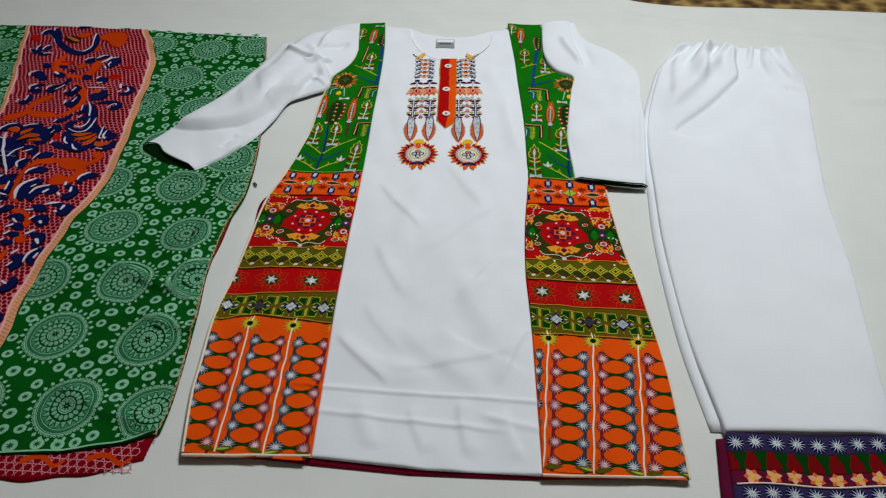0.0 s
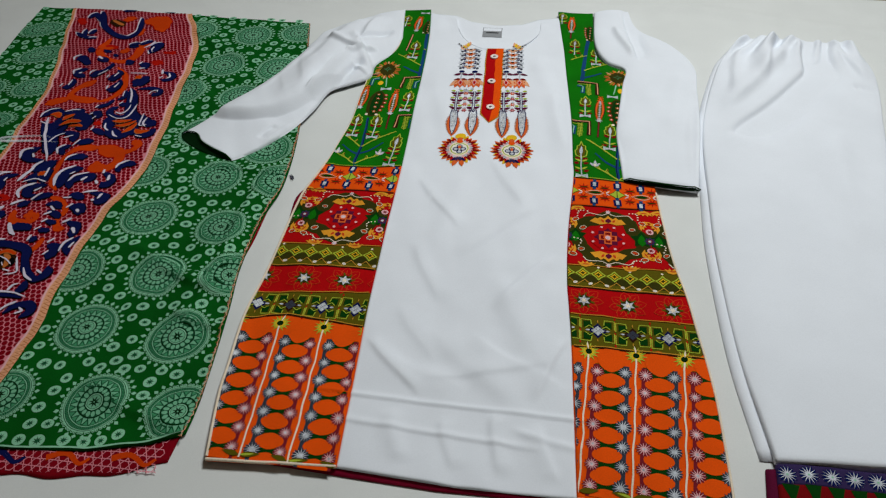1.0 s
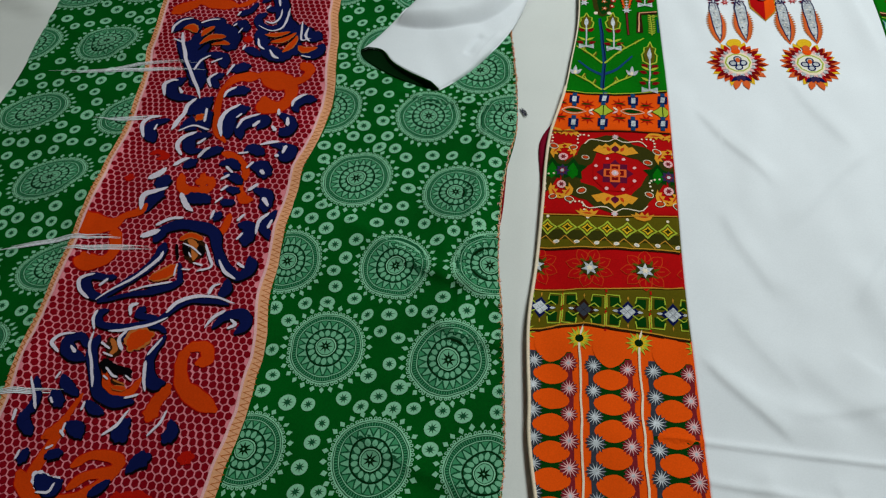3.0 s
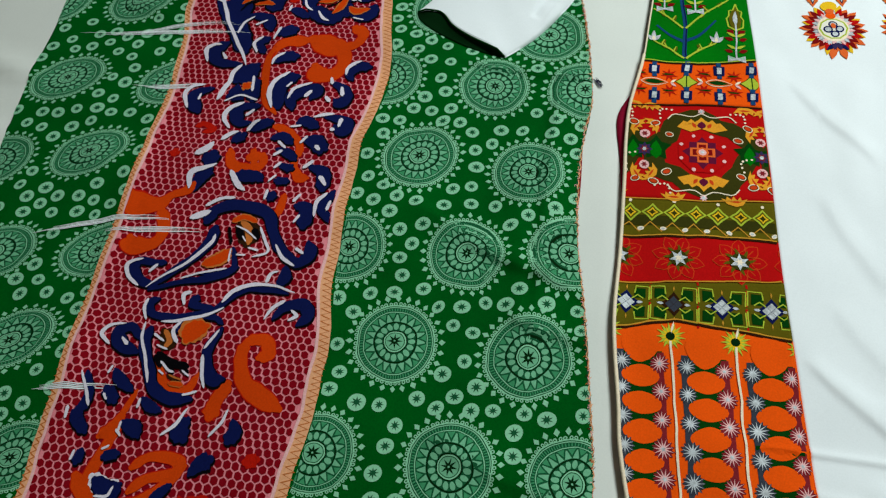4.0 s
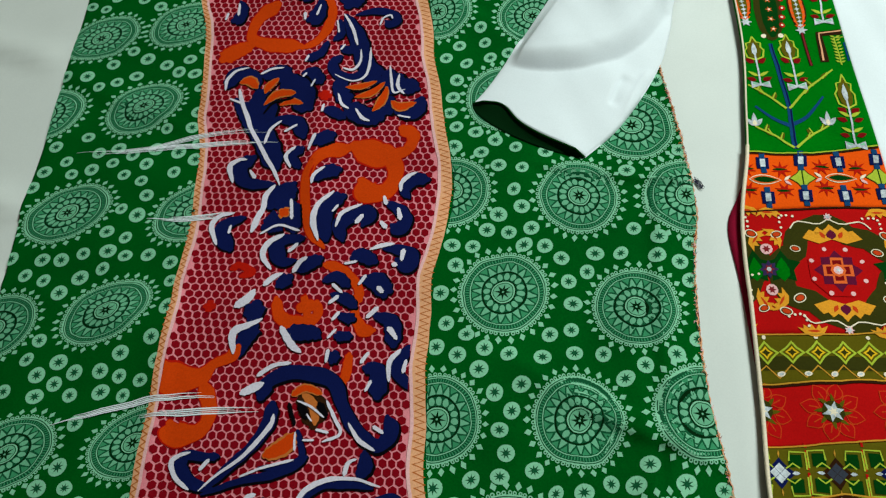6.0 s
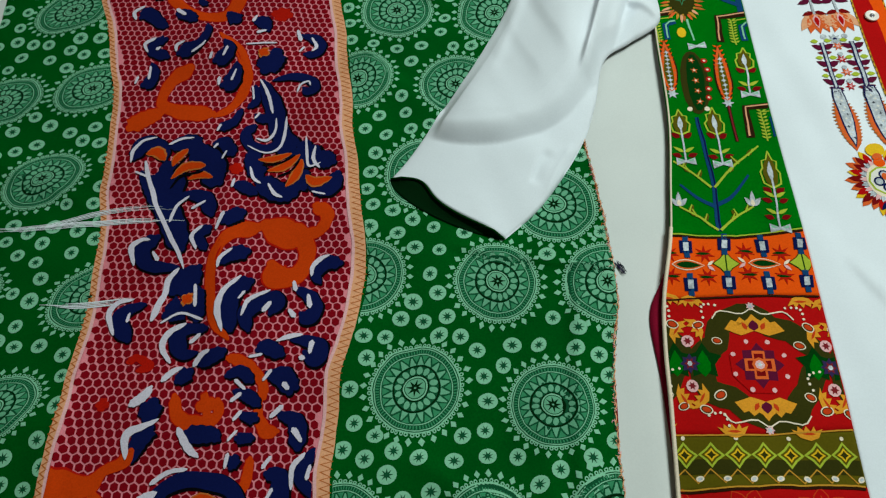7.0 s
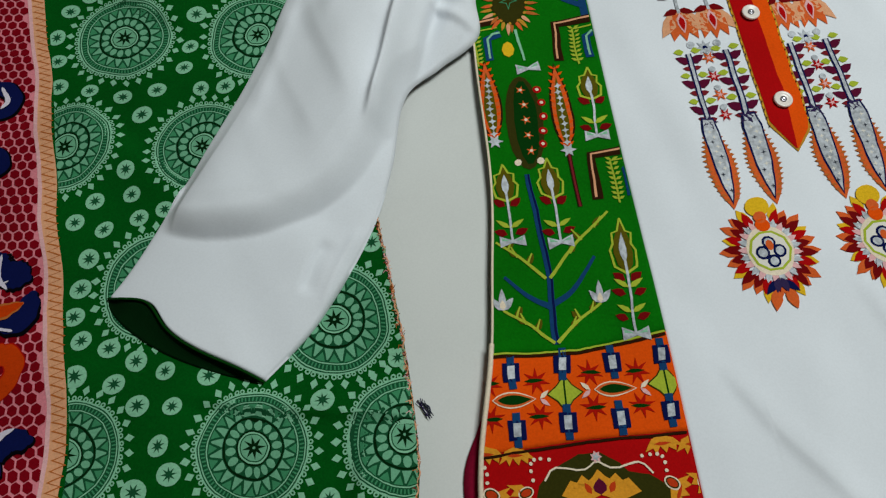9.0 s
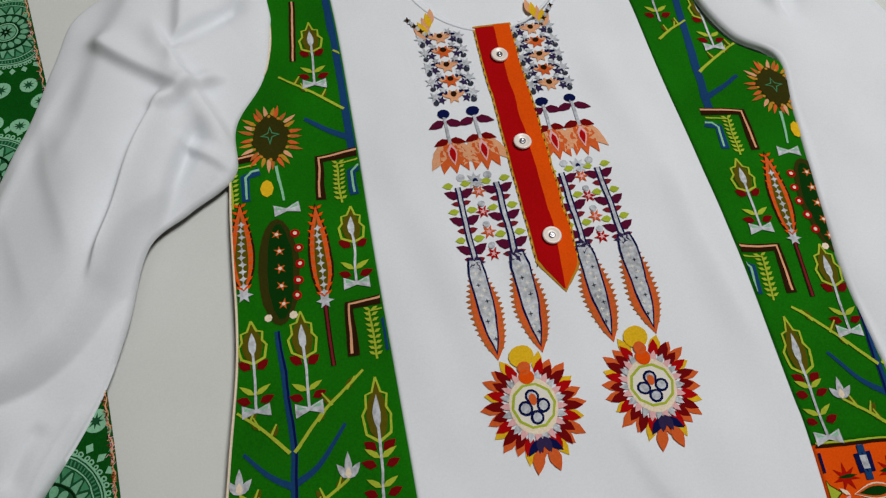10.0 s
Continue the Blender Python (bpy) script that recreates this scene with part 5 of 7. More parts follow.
white_mark([(-0.586, 0.817, 0.0018), (-0.584, 0.802, 0.0025)])
navy_mark([(-0.573, 0.797, 0.0055), (-0.584, 0.787, 0.0074), (-0.605, 0.779, 0.0080), (-0.626, 0.773, 0.0062), (-0.658, 0.761, 0.0037)])
white_mark([(-0.627, 0.777, 0.0023), (-0.606, 0.787, 0.0028), (-0.584, 0.794, 0.0028)])
navy_mark([(-0.650, 0.792, 0.0086), (-0.659, 0.791, 0.0077), (-0.677, 0.792, 0.0111), (-0.680, 0.781, 0.0136), (-0.668, 0.770, 0.0111), (-0.648, 0.765, 0.0062)])
white_mark([(-0.670, 0.765, 0.0034), (-0.684, 0.774, 0.0052), (-0.689, 0.786, 0.0055), (-0.683, 0.792, 0.0043), (-0.674, 0.795, 0.0025)])
white_mark([(-0.663, 0.781, 0.0039), (-0.657, 0.789, 0.0039)])
navy_mark([(-0.540, 0.833, 0.0056), (-0.527, 0.815, 0.0132), (-0.512, 0.809, 0.0122), (-0.503, 0.822, 0.0145), (-0.508, 0.834, 0.0078)])
white_mark([(-0.541, 0.827, 0.0024), (-0.530, 0.812, 0.0048), (-0.516, 0.805, 0.0033)])
white_mark([(-0.519, 0.825, 0.0043), (-0.510, 0.820, 0.0039)])
navy_mark([(-0.525, 0.803, 0.0067), (-0.523, 0.792, 0.0145), (-0.527, 0.782, 0.0085)])
white_mark([(-0.539, 0.784, 0.0048), (-0.537, 0.794, 0.0039), (-0.531, 0.797, 0.0020)])
navy_mark([(-0.514, 0.775, 0.0045), (-0.537, 0.776, 0.0078), (-0.558, 0.774, 0.0082), (-0.572, 0.762, 0.0077), (-0.586, 0.747, 0.0069), (-0.602, 0.740, 0.0057)])
white_mark([(-0.508, 0.777, 0.0022), (-0.532, 0.781, 0.0033), (-0.554, 0.779, 0.0054), (-0.569, 0.771, 0.0054), (-0.578, 0.758, 0.0043)])
navy_mark([(-0.604, 0.760, 0.0102), (-0.606, 0.751, 0.0092), (-0.585, 0.750, 0.0066)])
white_mark([(-0.615, 0.750, 0.0033), (-0.618, 0.760, 0.0055), (-0.611, 0.764, 0.0036)])
navy_mark([(-0.581, 0.750, 0.0072), (-0.601, 0.740, 0.0080), (-0.622, 0.736, 0.0086), (-0.644, 0.737, 0.0088), (-0.650, 0.748, 0.0101), (-0.642, 0.754, 0.0061)])
white_mark([(-0.648, 0.730, 0.0025), (-0.654, 0.742, 0.0041), (-0.654, 0.752, 0.0037)])
white_mark([(-0.575, 0.752, 0.0025), (-0.595, 0.739, 0.0041), (-0.616, 0.733, 0.0040), (-0.632, 0.730, 0.0020)])
navy_mark([(-0.523, 0.746, 0.0048), (-0.512, 0.761, 0.0112), (-0.497, 0.765, 0.0134), (-0.489, 0.755, 0.0132), (-0.498, 0.743, 0.0066)])
white_mark([(-0.531, 0.745, 0.0020), (-0.525, 0.757, 0.0046), (-0.515, 0.767, 0.0039)])
white_mark([(-0.507, 0.747, 0.0028), (-0.500, 0.753, 0.0044), (-0.506, 0.758, 0.0028)])
navy_mark([(-0.640, 0.722, 0.0102), (-0.641, 0.705, 0.0125), (-0.630, 0.685, 0.0114), (-0.619, 0.666, 0.0121), (-0.601, 0.657, 0.0133), (-0.580, 0.659, 0.0114)])
white_mark([(-0.647, 0.727, 0.0023), (-0.645, 0.710, 0.0035), (-0.634, 0.690, 0.0035), (-0.625, 0.669, 0.0030)])
brown_brush([(-0.626, 0.721, 0.0143), (-0.618, 0.712, 0.0173), (-0.621, 0.704, 0.0121)])
inlay_brush([(-0.601, 0.714, 0.0148), (-0.597, 0.724, 0.0246), (-0.586, 0.731, 0.0141)])
navy_mark([(-0.613, 0.722, 0.0057), (-0.610, 0.734, 0.0061), (-0.584, 0.741, 0.0071), (-0.571, 0.735, 0.0051)])
white_mark([(-0.609, 0.711, 0.0045), (-0.616, 0.723, 0.0046), (-0.611, 0.733, 0.0028)])
navy_mark([(-0.570, 0.730, 0.0081), (-0.577, 0.710, 0.0112), (-0.574, 0.695, 0.0114), (-0.565, 0.680, 0.0153), (-0.554, 0.681, 0.0114)])
white_mark([(-0.572, 0.728, 0.0028), (-0.578, 0.715, 0.0036), (-0.581, 0.708, 0.0025)])
white_mark([(-0.580, 0.701, 0.0044), (-0.576, 0.684, 0.0046), (-0.570, 0.671, 0.0028)])
orange_brush([(-0.623, 0.688, 0.0092), (-0.611, 0.670, 0.0112), (-0.588, 0.667, 0.0092), (-0.580, 0.684, 0.0051)])
dark_mark([(-0.624, 0.698, 0.0073), (-0.610, 0.691, 0.0081), (-0.592, 0.689, 0.0071)])
white_mark([(-0.634, 0.716, 0.0034), (-0.622, 0.711, 0.0025)])
white_mark([(-0.619, 0.690, 0.0031), (-0.610, 0.683, 0.0030), (-0.604, 0.682, 0.0025)])
white_mark([(-0.596, 0.685, 0.0020), (-0.588, 0.680, 0.0020)])
white_mark([(-0.588, 0.662, 0.0028), (-0.576, 0.667, 0.0032)])
brown_brush([(-0.609, 0.678, 0.0050), (-0.595, 0.675, 0.0051)])
orange_brush([(-0.542, 0.723, 0.0110), (-0.524, 0.725, 0.0121), (-0.518, 0.712, 0.0133), (-0.527, 0.706, 0.0099)])
orange_brush([(-0.543, 0.720, 0.0133), (-0.543, 0.703, 0.0121), (-0.534, 0.683, 0.0151), (-0.516, 0.670, 0.0202), (-0.493, 0.661, 0.0112)])
orange_brush([(-0.548, 0.678, 0.0151), (-0.555, 0.661, 0.0138), (-0.557, 0.646, 0.0182)])
navy_mark([(-0.647, 0.710, 0.0080), (-0.659, 0.720, 0.0101), (-0.671, 0.713, 0.0136), (-0.662, 0.701, 0.0148), (-0.646, 0.696, 0.0092)])
white_mark([(-0.675, 0.701, 0.0034), (-0.686, 0.709, 0.0052), (-0.681, 0.719, 0.0040), (-0.667, 0.723, 0.0025)])
white_mark([(-0.658, 0.703, 0.0049), (-0.665, 0.709, 0.0025)])
navy_mark([(-0.660, 0.677, 0.0051), (-0.652, 0.668, 0.0125), (-0.637, 0.658, 0.0064)])
white_mark([(-0.665, 0.673, 0.0031), (-0.663, 0.680, 0.0029)])
navy_mark([(-0.661, 0.658, 0.0145), (-0.650, 0.647, 0.0121)])
white_mark([(-0.662, 0.653, 0.0031), (-0.658, 0.648, 0.0026)])
navy_mark([(-0.685, 0.671, 0.0071), (-0.676, 0.651, 0.0101), (-0.678, 0.635, 0.0125)])
white_mark([(-0.690, 0.671, 0.0020), (-0.680, 0.655, 0.0036), (-0.672, 0.640, 0.0036)])
navy_mark([(-0.682, 0.636, 0.0122), (-0.679, 0.626, 0.0131), (-0.667, 0.616, 0.0096)])
white_mark([(-0.690, 0.626, 0.0028), (-0.691, 0.637, 0.0038)])
navy_mark([(-0.624, 0.653, 0.0080), (-0.614, 0.646, 0.0119), (-0.604, 0.644, 0.0064)])
white_mark([(-0.626, 0.644, 0.0036), (-0.626, 0.653, 0.0026)])
navy_mark([(-0.635, 0.630, 0.0071), (-0.626, 0.625, 0.0135)])
white_mark([(-0.636, 0.621, 0.0028), (-0.636, 0.630, 0.0028)])
orange_brush([(-0.633, 0.660, 0.0052), (-0.638, 0.639, 0.0064), (-0.644, 0.624, 0.0110), (-0.653, 0.615, 0.0104)])
navy_mark([(-0.575, 0.641, 0.0092), (-0.581, 0.630, 0.0183), (-0.574, 0.622, 0.0172)])
white_mark([(-0.596, 0.623, 0.0028), (-0.585, 0.635, 0.0040), (-0.578, 0.651, 0.0021)])
navy_mark([(-0.533, 0.645, 0.0071), (-0.529, 0.635, 0.0138), (-0.533, 0.625, 0.0141)])
white_mark([(-0.540, 0.654, 0.0025), (-0.543, 0.641, 0.0035), (-0.551, 0.627, 0.0028)])
navy_mark([(-0.545, 0.607, 0.0186), (-0.553, 0.602, 0.0160), (-0.559, 0.592, 0.0071)])
orange_brush([(-0.613, 0.592, 0.0107), (-0.598, 0.604, 0.0090), (-0.574, 0.603, 0.0126), (-0.574, 0.592, 0.0105), (-0.596, 0.584, 0.0089), (-0.609, 0.571, 0.0102)])
orange_brush([(-0.661, 0.578, 0.0143), (-0.645, 0.562, 0.0147), (-0.619, 0.557, 0.0136), (-0.593, 0.565, 0.0126), (-0.578, 0.583, 0.0103), (-0.566, 0.600, 0.0089)])
navy_mark([(-0.641, 0.596, 0.0119), (-0.629, 0.601, 0.0105)])
white_mark([(-0.645, 0.603, 0.0028), (-0.639, 0.607, 0.0028)])
navy_mark([(-0.635, 0.630, 0.0064), (-0.623, 0.625, 0.0165), (-0.616, 0.618, 0.0083)])
white_mark([(-0.638, 0.622, 0.0038), (-0.632, 0.617, 0.0025)])
navy_mark([(-0.642, 0.574, 0.0089), (-0.629, 0.571, 0.0165), (-0.621, 0.576, 0.0057)])
white_mark([(-0.637, 0.563, 0.0028), (-0.626, 0.565, 0.0030), (-0.623, 0.573, 0.0026)])
navy_mark([(-0.573, 0.582, 0.0062), (-0.580, 0.574, 0.0103), (-0.587, 0.567, 0.0057)])
navy_mark([(-0.664, 0.600, 0.0089), (-0.665, 0.588, 0.0114)])
white_mark([(-0.671, 0.590, 0.0029), (-0.670, 0.599, 0.0030)])
red_brush([(-0.552, 0.570, 0.0246), (-0.561, 0.556, 0.0206)])
red_brush([(-0.512, 0.611, 0.0123), (-0.502, 0.614, 0.0124)])
red_brush([(-0.554, 0.653, 0.0148), (-0.557, 0.643, 0.0124)])
orange_brush([(-0.637, 0.635, 0.0098), (-0.643, 0.605, 0.0109), (-0.648, 0.572, 0.0134), (-0.622, 0.554, 0.0158), (-0.596, 0.562, 0.0146), (-0.584, 0.578, 0.0097)])
red_brush([(-0.559, 0.561, 0.0200), (-0.540, 0.563, 0.0300), (-0.516, 0.554, 0.0146)])
navy_brush([(-0.642, 0.577, 0.0134), (-0.626, 0.569, 0.0192), (-0.618, 0.576, 0.0085)])
navy_brush([(-0.569, 0.552, 0.0120), (-0.559, 0.563, 0.0096)])
orange_brush([(-0.690, 1.431, 0.0156), (-0.679, 1.428, 0.0158)])
orange_brush([(-0.656, 1.473, 0.0182), (-0.642, 1.454, 0.0084)])
orange_brush([(-0.740, 1.434, 0.0073), (-0.716, 1.440, 0.0127)])
red_brush([(-0.600, 1.431, 0.0096), (-0.591, 1.434, 0.0096)])
navy_brush([(-0.634, 1.457, 0.0144), (-0.622, 1.462, 0.0180), (-0.621, 1.433, 0.0132)])
navy_brush([(-0.792, 1.471, 0.0120), (-0.773, 1.465, 0.0098)])
navy_brush([(-0.683, 1.457, 0.0120), (-0.669, 1.463, 0.0144)])
orange_brush([(-0.698, 1.558, 0.0265), (-0.665, 1.560, 0.0433), (-0.644, 1.520, 0.0241)])
orange_brush([(-0.683, 1.497, 0.0110), (-0.685, 1.522, 0.0096)])
orange_brush([(-0.744, 1.560, 0.0241), (-0.727, 1.566, 0.0193)])
red_brush([(-0.845, 1.552, 0.0169), (-0.825, 1.528, 0.0144)])
red_brush([(-0.731, 1.448, 0.0144), (-0.707, 1.442, 0.0144)])
brown_brush([(-0.771, 1.552, 0.0193), (-0.740, 1.534, 0.0265)])
navy_brush([(-0.811, 1.587, 0.0144), (-0.770, 1.519, 0.0144), (-0.712, 1.485, 0.0144), (-0.692, 1.512, 0.0120), (-0.710, 1.568, 0.0104)])
navy_brush([(-0.828, 1.559, 0.0096), (-0.821, 1.576, 0.0156), (-0.788, 1.541, 0.0096)])
navy_brush([(-0.817, 1.488, 0.0072), (-0.797, 1.474, 0.0133), (-0.805, 1.504, 0.0072)])
navy_brush([(-0.786, 1.485, 0.0120), (-0.786, 1.505, 0.0120)])
navy_brush([(-0.662, 1.460, 0.0120), (-0.647, 1.475, 0.0144)])
navy_brush([(-0.765, 1.599, 0.0130), (-0.741, 1.603, 0.0120)])
navy_brush([(-0.679, 1.608, 0.0078), (-0.651, 1.604, 0.0096)])
orange_brush([(-0.730, 0.869, 0.0159), (-0.709, 0.859, 0.0304), (-0.682, 0.861, 0.0174), (-0.671, 0.874, 0.0093), (-0.657, 0.881, 0.0112), (-0.651, 0.891, 0.0111)])
orange_brush([(-0.676, 0.855, 0.0149), (-0.666, 0.830, 0.0136), (-0.672, 0.814, 0.0136), (-0.693, 0.810, 0.0222), (-0.699, 0.819, 0.0134)])
dark_mark([(-0.626, 0.695, 0.0050), (-0.618, 0.685, 0.0050)])
dark_mark([(-0.611, 0.688, 0.0050), (-0.604, 0.681, 0.0050)])
dark_mark([(-0.597, 0.687, 0.0050), (-0.590, 0.683, 0.0051)])
white_mark([(-0.628, 0.706, 0.0023), (-0.616, 0.703, 0.0023)])
white_mark([(-0.619, 0.681, 0.0020), (-0.613, 0.678, 0.0020)])
dark_mark([(-0.596, 0.841, 0.0037), (-0.588, 0.823, 0.0033)])
white_mark([(-0.578, 0.811, 0.0023), (-0.569, 0.811, 0.0024)])
inlay_brush([(-0.604, 0.671, 0.0045), (-0.592, 0.671, 0.0057)])


def border_trim(side, sign, wide):
    """Printed edging of the band: a pale line and a zigzag of tan stitches."""
    ys = np.linspace(0.545 if sign > 0 else 0.534, 1.601, 260)
    xs = side(ys) + 0.0012 * np.sin(ys * 70)
    ink = Ink()
    ink.stroke("peach", np.stack([xs + sign * wide * 0.45, ys], -1), wide, None, 0)
    zig = np.linspace(0.547 if sign > 0 else 0.536, 1.600, 330)
    zx = side(zig) + sign * wide * (0.55 + 0.38 * np.where(np.arange(330) % 2, 1, -1))
    ink.stroke("tan", np.stack([zx, zig], -1), 0.0021, None, 1)
    ink.stroke("pink", np.stack([xs - sign * 0.0010, ys], -1), 0.0030, None, 1)
    part("border_trim", ink.mesh("border_trim", h_band, 0.0008, 0.0003), border, "peach zigzag edging")


border_trim(BAND_R, 1, 0.012)
border_trim(BAND_L, -1, 0.007)

# hem of the scarf: rolled pale edge and frayed threads
low_x = np.linspace(0.002, 0.998, 120)
low_y = SCARF_LOW(low_x)
edge_x = SCARF_L(low_y) * (1 - low_x) + SCARF_R(low_y) * low_x
ink = Ink()
ink.stroke("mint", np.stack([edge_x, low_y + 0.0022], -1), 0.0022, None, 0)
ys = np.linspace(0.61, 1.59, 300)
ink.stroke("lowmint", np.stack([SCARF_R(ys) - 0.0014, ys], -1), 0.0022, None, 0)
part("rolled_hem", ink.mesh("rolled_hem", h_scarf, 0.0004), scarf, "thin pale stitched hem")
ink = Ink()
for k in range(1500):
    y = rng.uniform(0.60, 1.59)
    if rng.random() < 0.45 and not (0.60 < y < 0.70 or 1.04 < y < 1.25):
        continue
    x = float(SCARF_R(y)) - 0.0018
    a = radians(rng.gauss(20, 70))
    ln = rng.uniform(0.0012, 0.0038)
    ink.stroke(rng.choice(("peach", "pink", "dusty", "tan", "haze_mint", "brown")), [(x, y), (x + ln * 0.6 * math.cos(a), y + ln * 0.6 * math.sin(a)), (x + ln * math.cos(a + 0.9), y + ln * math.sin(a + 0.9))], 0.0008, 0.0004, rng.random() * 4)
ys = np.linspace(0.60, 1.59, 420)
ink.stroke("peach", np.stack([SCARF_R(ys) - 0.0006 + 0.0008 * np.sin(ys * 620), ys], -1), 0.0009, None, 2)
part("frayed_edge", ink.mesh("frayed_edge", h_scarf, 0.0008), scarf, "frayed pink threads", "stuff")

# under layer print where it peeps out below
ink = net(h_under, SCARF_L, lambda y: -0.222, 0.478, 0.60, 0.0105, lambda x: np.interp(x, (-0.9, -0.55, -0.22), (0.49, 0.52, 0.552)))
for k in range(9):
    x = -0.86 + 0.075 * k
    y = float(np.interp(x, (-0.9, -0.55, -0.22), (0.50, 0.532, 0.566)))
    ink.stroke("print_orange" if k % 3 else "navy", [(x - 0.02, y + 0.004), (x, y + 0.012), (x + 0.02, y + 0.002), (x + 0.03, y + 0.01)], 0.008, 0.004, 1, 14)
keep_under = lambda x, y: (np.minimum(x, -0.2225), np.maximum(y, np.interp(x, (-0.90, -0.55, -0.22), (0.488, 0.518, 0.556))))
part("under_print", ink.mesh("under_print", h_under, 0.0005, 0.00025, keep_under), scarf, "", "stuff")

ux = np.linspace(-0.88, -0.44, 60)[None, :]
uv = np.linspace(0, 1, 8)[:, None]
uy = np.interp(ux, (-0.90, -0.65, -0.54, -0.43), (0.488, 0.508, 0.522, 0.531)) + uv * 0.04
part("under_green", grid_cloth("under_green", np.repeat(ux, 8, 0), uy, lambda x, y: h_under(x, y) + 0.0012, INK["green"], h_under, 0.0002), scarf, "green folded-back corner of the under layer")
ink = Ink()
for k in range(22):
    x = -0.87 + 0.0195 * k + rng.uniform(-0.003, 0.003)
    y = float(np.interp(x, (-0.90, -0.65, -0.54, -0.43), (0.488, 0.508, 0.522, 0.531))) + rng.uniform(0.008, 0.016)
    ink.disc("mint", x, y, 0.0072, 0, 10, 0.0062)
    ink.star("darkgreen", x, y, 0.002, 0.0046, 6, 1)
part("under_dots", ink.mesh("under_dots", lambda x, y: h_under(x, y) + 0.0012, 0.0006), scarf, "", "stuff")

# ---- stitched and printed motifs of the side panels ----
h_panel = lambda x, y: h_kurta(x, y) + 0.0009
MIRROR, RISE = 0.157, 0.008


def keep_left(x, y):
    y = np.clip(y, 0.580, 1.664)
    return np.clip(x, L_OUT(y) + 0.0015, L_IN(y) - 0.0012), y


def keep_right(x, y):
    y = np.clip(y, 0.590, 1.684)
    return np.clip(x, R_IN(y) + 0.0012, R_OUT(y) - 0.0015), y


def motif(name, x, y, draw, *args, turn=0.0, scale=1.0, squash=1.0, lift=0.0005, kind="", flip=1.0):
    """One motif on the left panel and its mirror image on the right one."""
    for panel, keep, right in ((panel_l, keep_left, False), (panel_r, keep_right, True)):
        ink = Ink(MIRROR - x, y + RISE, -turn, scale, -flip, squash) if right else Ink(x, y, turn, scale, flip, squash)
        draw(ink, *args)
        xs = np.array([v[0] for v in ink.v])
        ys = np.array([v[1] for v in ink.v])
        cx, _ = keep(xs, ys)
        if np.all(np.abs(cx - xs) > 1e-6):
            continue
        part(name, ink.mesh(name, h_panel, lift, 0.0002, keep), panel, kind=kind)


# seams between the bands
def seam_line(panel, left, right, lev, col, width, off):
    u = np.linspace(0.01, 0.99, 60)
    y = lev(u) + off
    x = left(y) * (1 - u) + right(y) * u
    ink = Ink()
    ink.stroke(col, np.stack([x, y], -1), width, None, 0)
    part("seam_stitch", ink.mesh("seam_stitch", h_panel, 0.0012), panel)


for panel, left, right, levels in ((panel_l, L_OUT, L_IN, LEVELS_L), (panel_r, R_IN, R_OUT, LEVELS_R)):
    for n, col in ((1, "brown"), (1, "gold"), (2, "gold"), (3, "gold"), (3, "brown"), (4, "gold"), (5, "brown"), (6, "lime"), (6, "brown")):
        seam_line(panel, left, right, levels[n], col, 0.0018 if col == "brown" else 0.0013, -0.0016 if col == "brown" else 0.0004)

# hem band: green ground, orange eggs, columns of starbursts with a white cord


def cord_x(k, y):
    s = (y - 0.581) / 0.18
    return (-0.135 + 0.056 * k) * (1 - s) + (-0.146 + 0.057 * k) * s


def ground(ink, k):
    ys = np.linspace(0.578, 0.757, 22)
    ink.stroke("deepleaf", np.stack([cord_x(k, ys) + 0.028, ys], -1), 0.040, None, 0)
    ink.stroke("dusty", np.stack([cord_x(k, ys) - 0.0105, ys], -1), 0.0065, None, 1)
    ink.stroke("grey", np.stack([cord_x(k, ys) + 0.0105, ys], -1), 0.0060, None, 1)


def egg(ink, tall):
    t = np.linspace(0, 2 * math.pi, 21)[:-1]
    ink.poly("orange", np.stack([0.0170 * np.sign(np.cos(t)) * np.abs(np.cos(t)) ** 1.3, (0.0107 if not tall else 0.019) * np.sin(t)], -1), 0)


def burst(ink, petal, dark, mid):
    ink.star(dark, 0, 0, 0.0080, 0.0112, 14, 0)
    ink.star(petal, 0, 0, 0.0030, 0.0104, 13, 1)
    ink.star("silver", 0, 0, 0.0014, 0.0034, 5, 2, 15)
    ink.disc(mid, 0, 0, 0.0012, 3, 6)


def cord(ink, k):
    ys = np.linspace(0.583, 0.770, 26)
    ink.stroke("cream", np.stack([cord_x(k, ys) + 0.0006 * np.sin(ys * 130 + k), ys], -1), 0.0020, None, 0)


def daisy(ink):
    ink.star("lime", 0, 0, 0.0062, 0.0140, 13, 0)
    ink.star("yellow", 0, 0, 0.0045, 0.0105, 13, 1, 14)
    ink.disc("darkgreen", 0, 0, 0.0042, 2, 10)
    ink.leaf("cream", 0, 0.003, 0.012, 0.0022, 90, 3, 4)


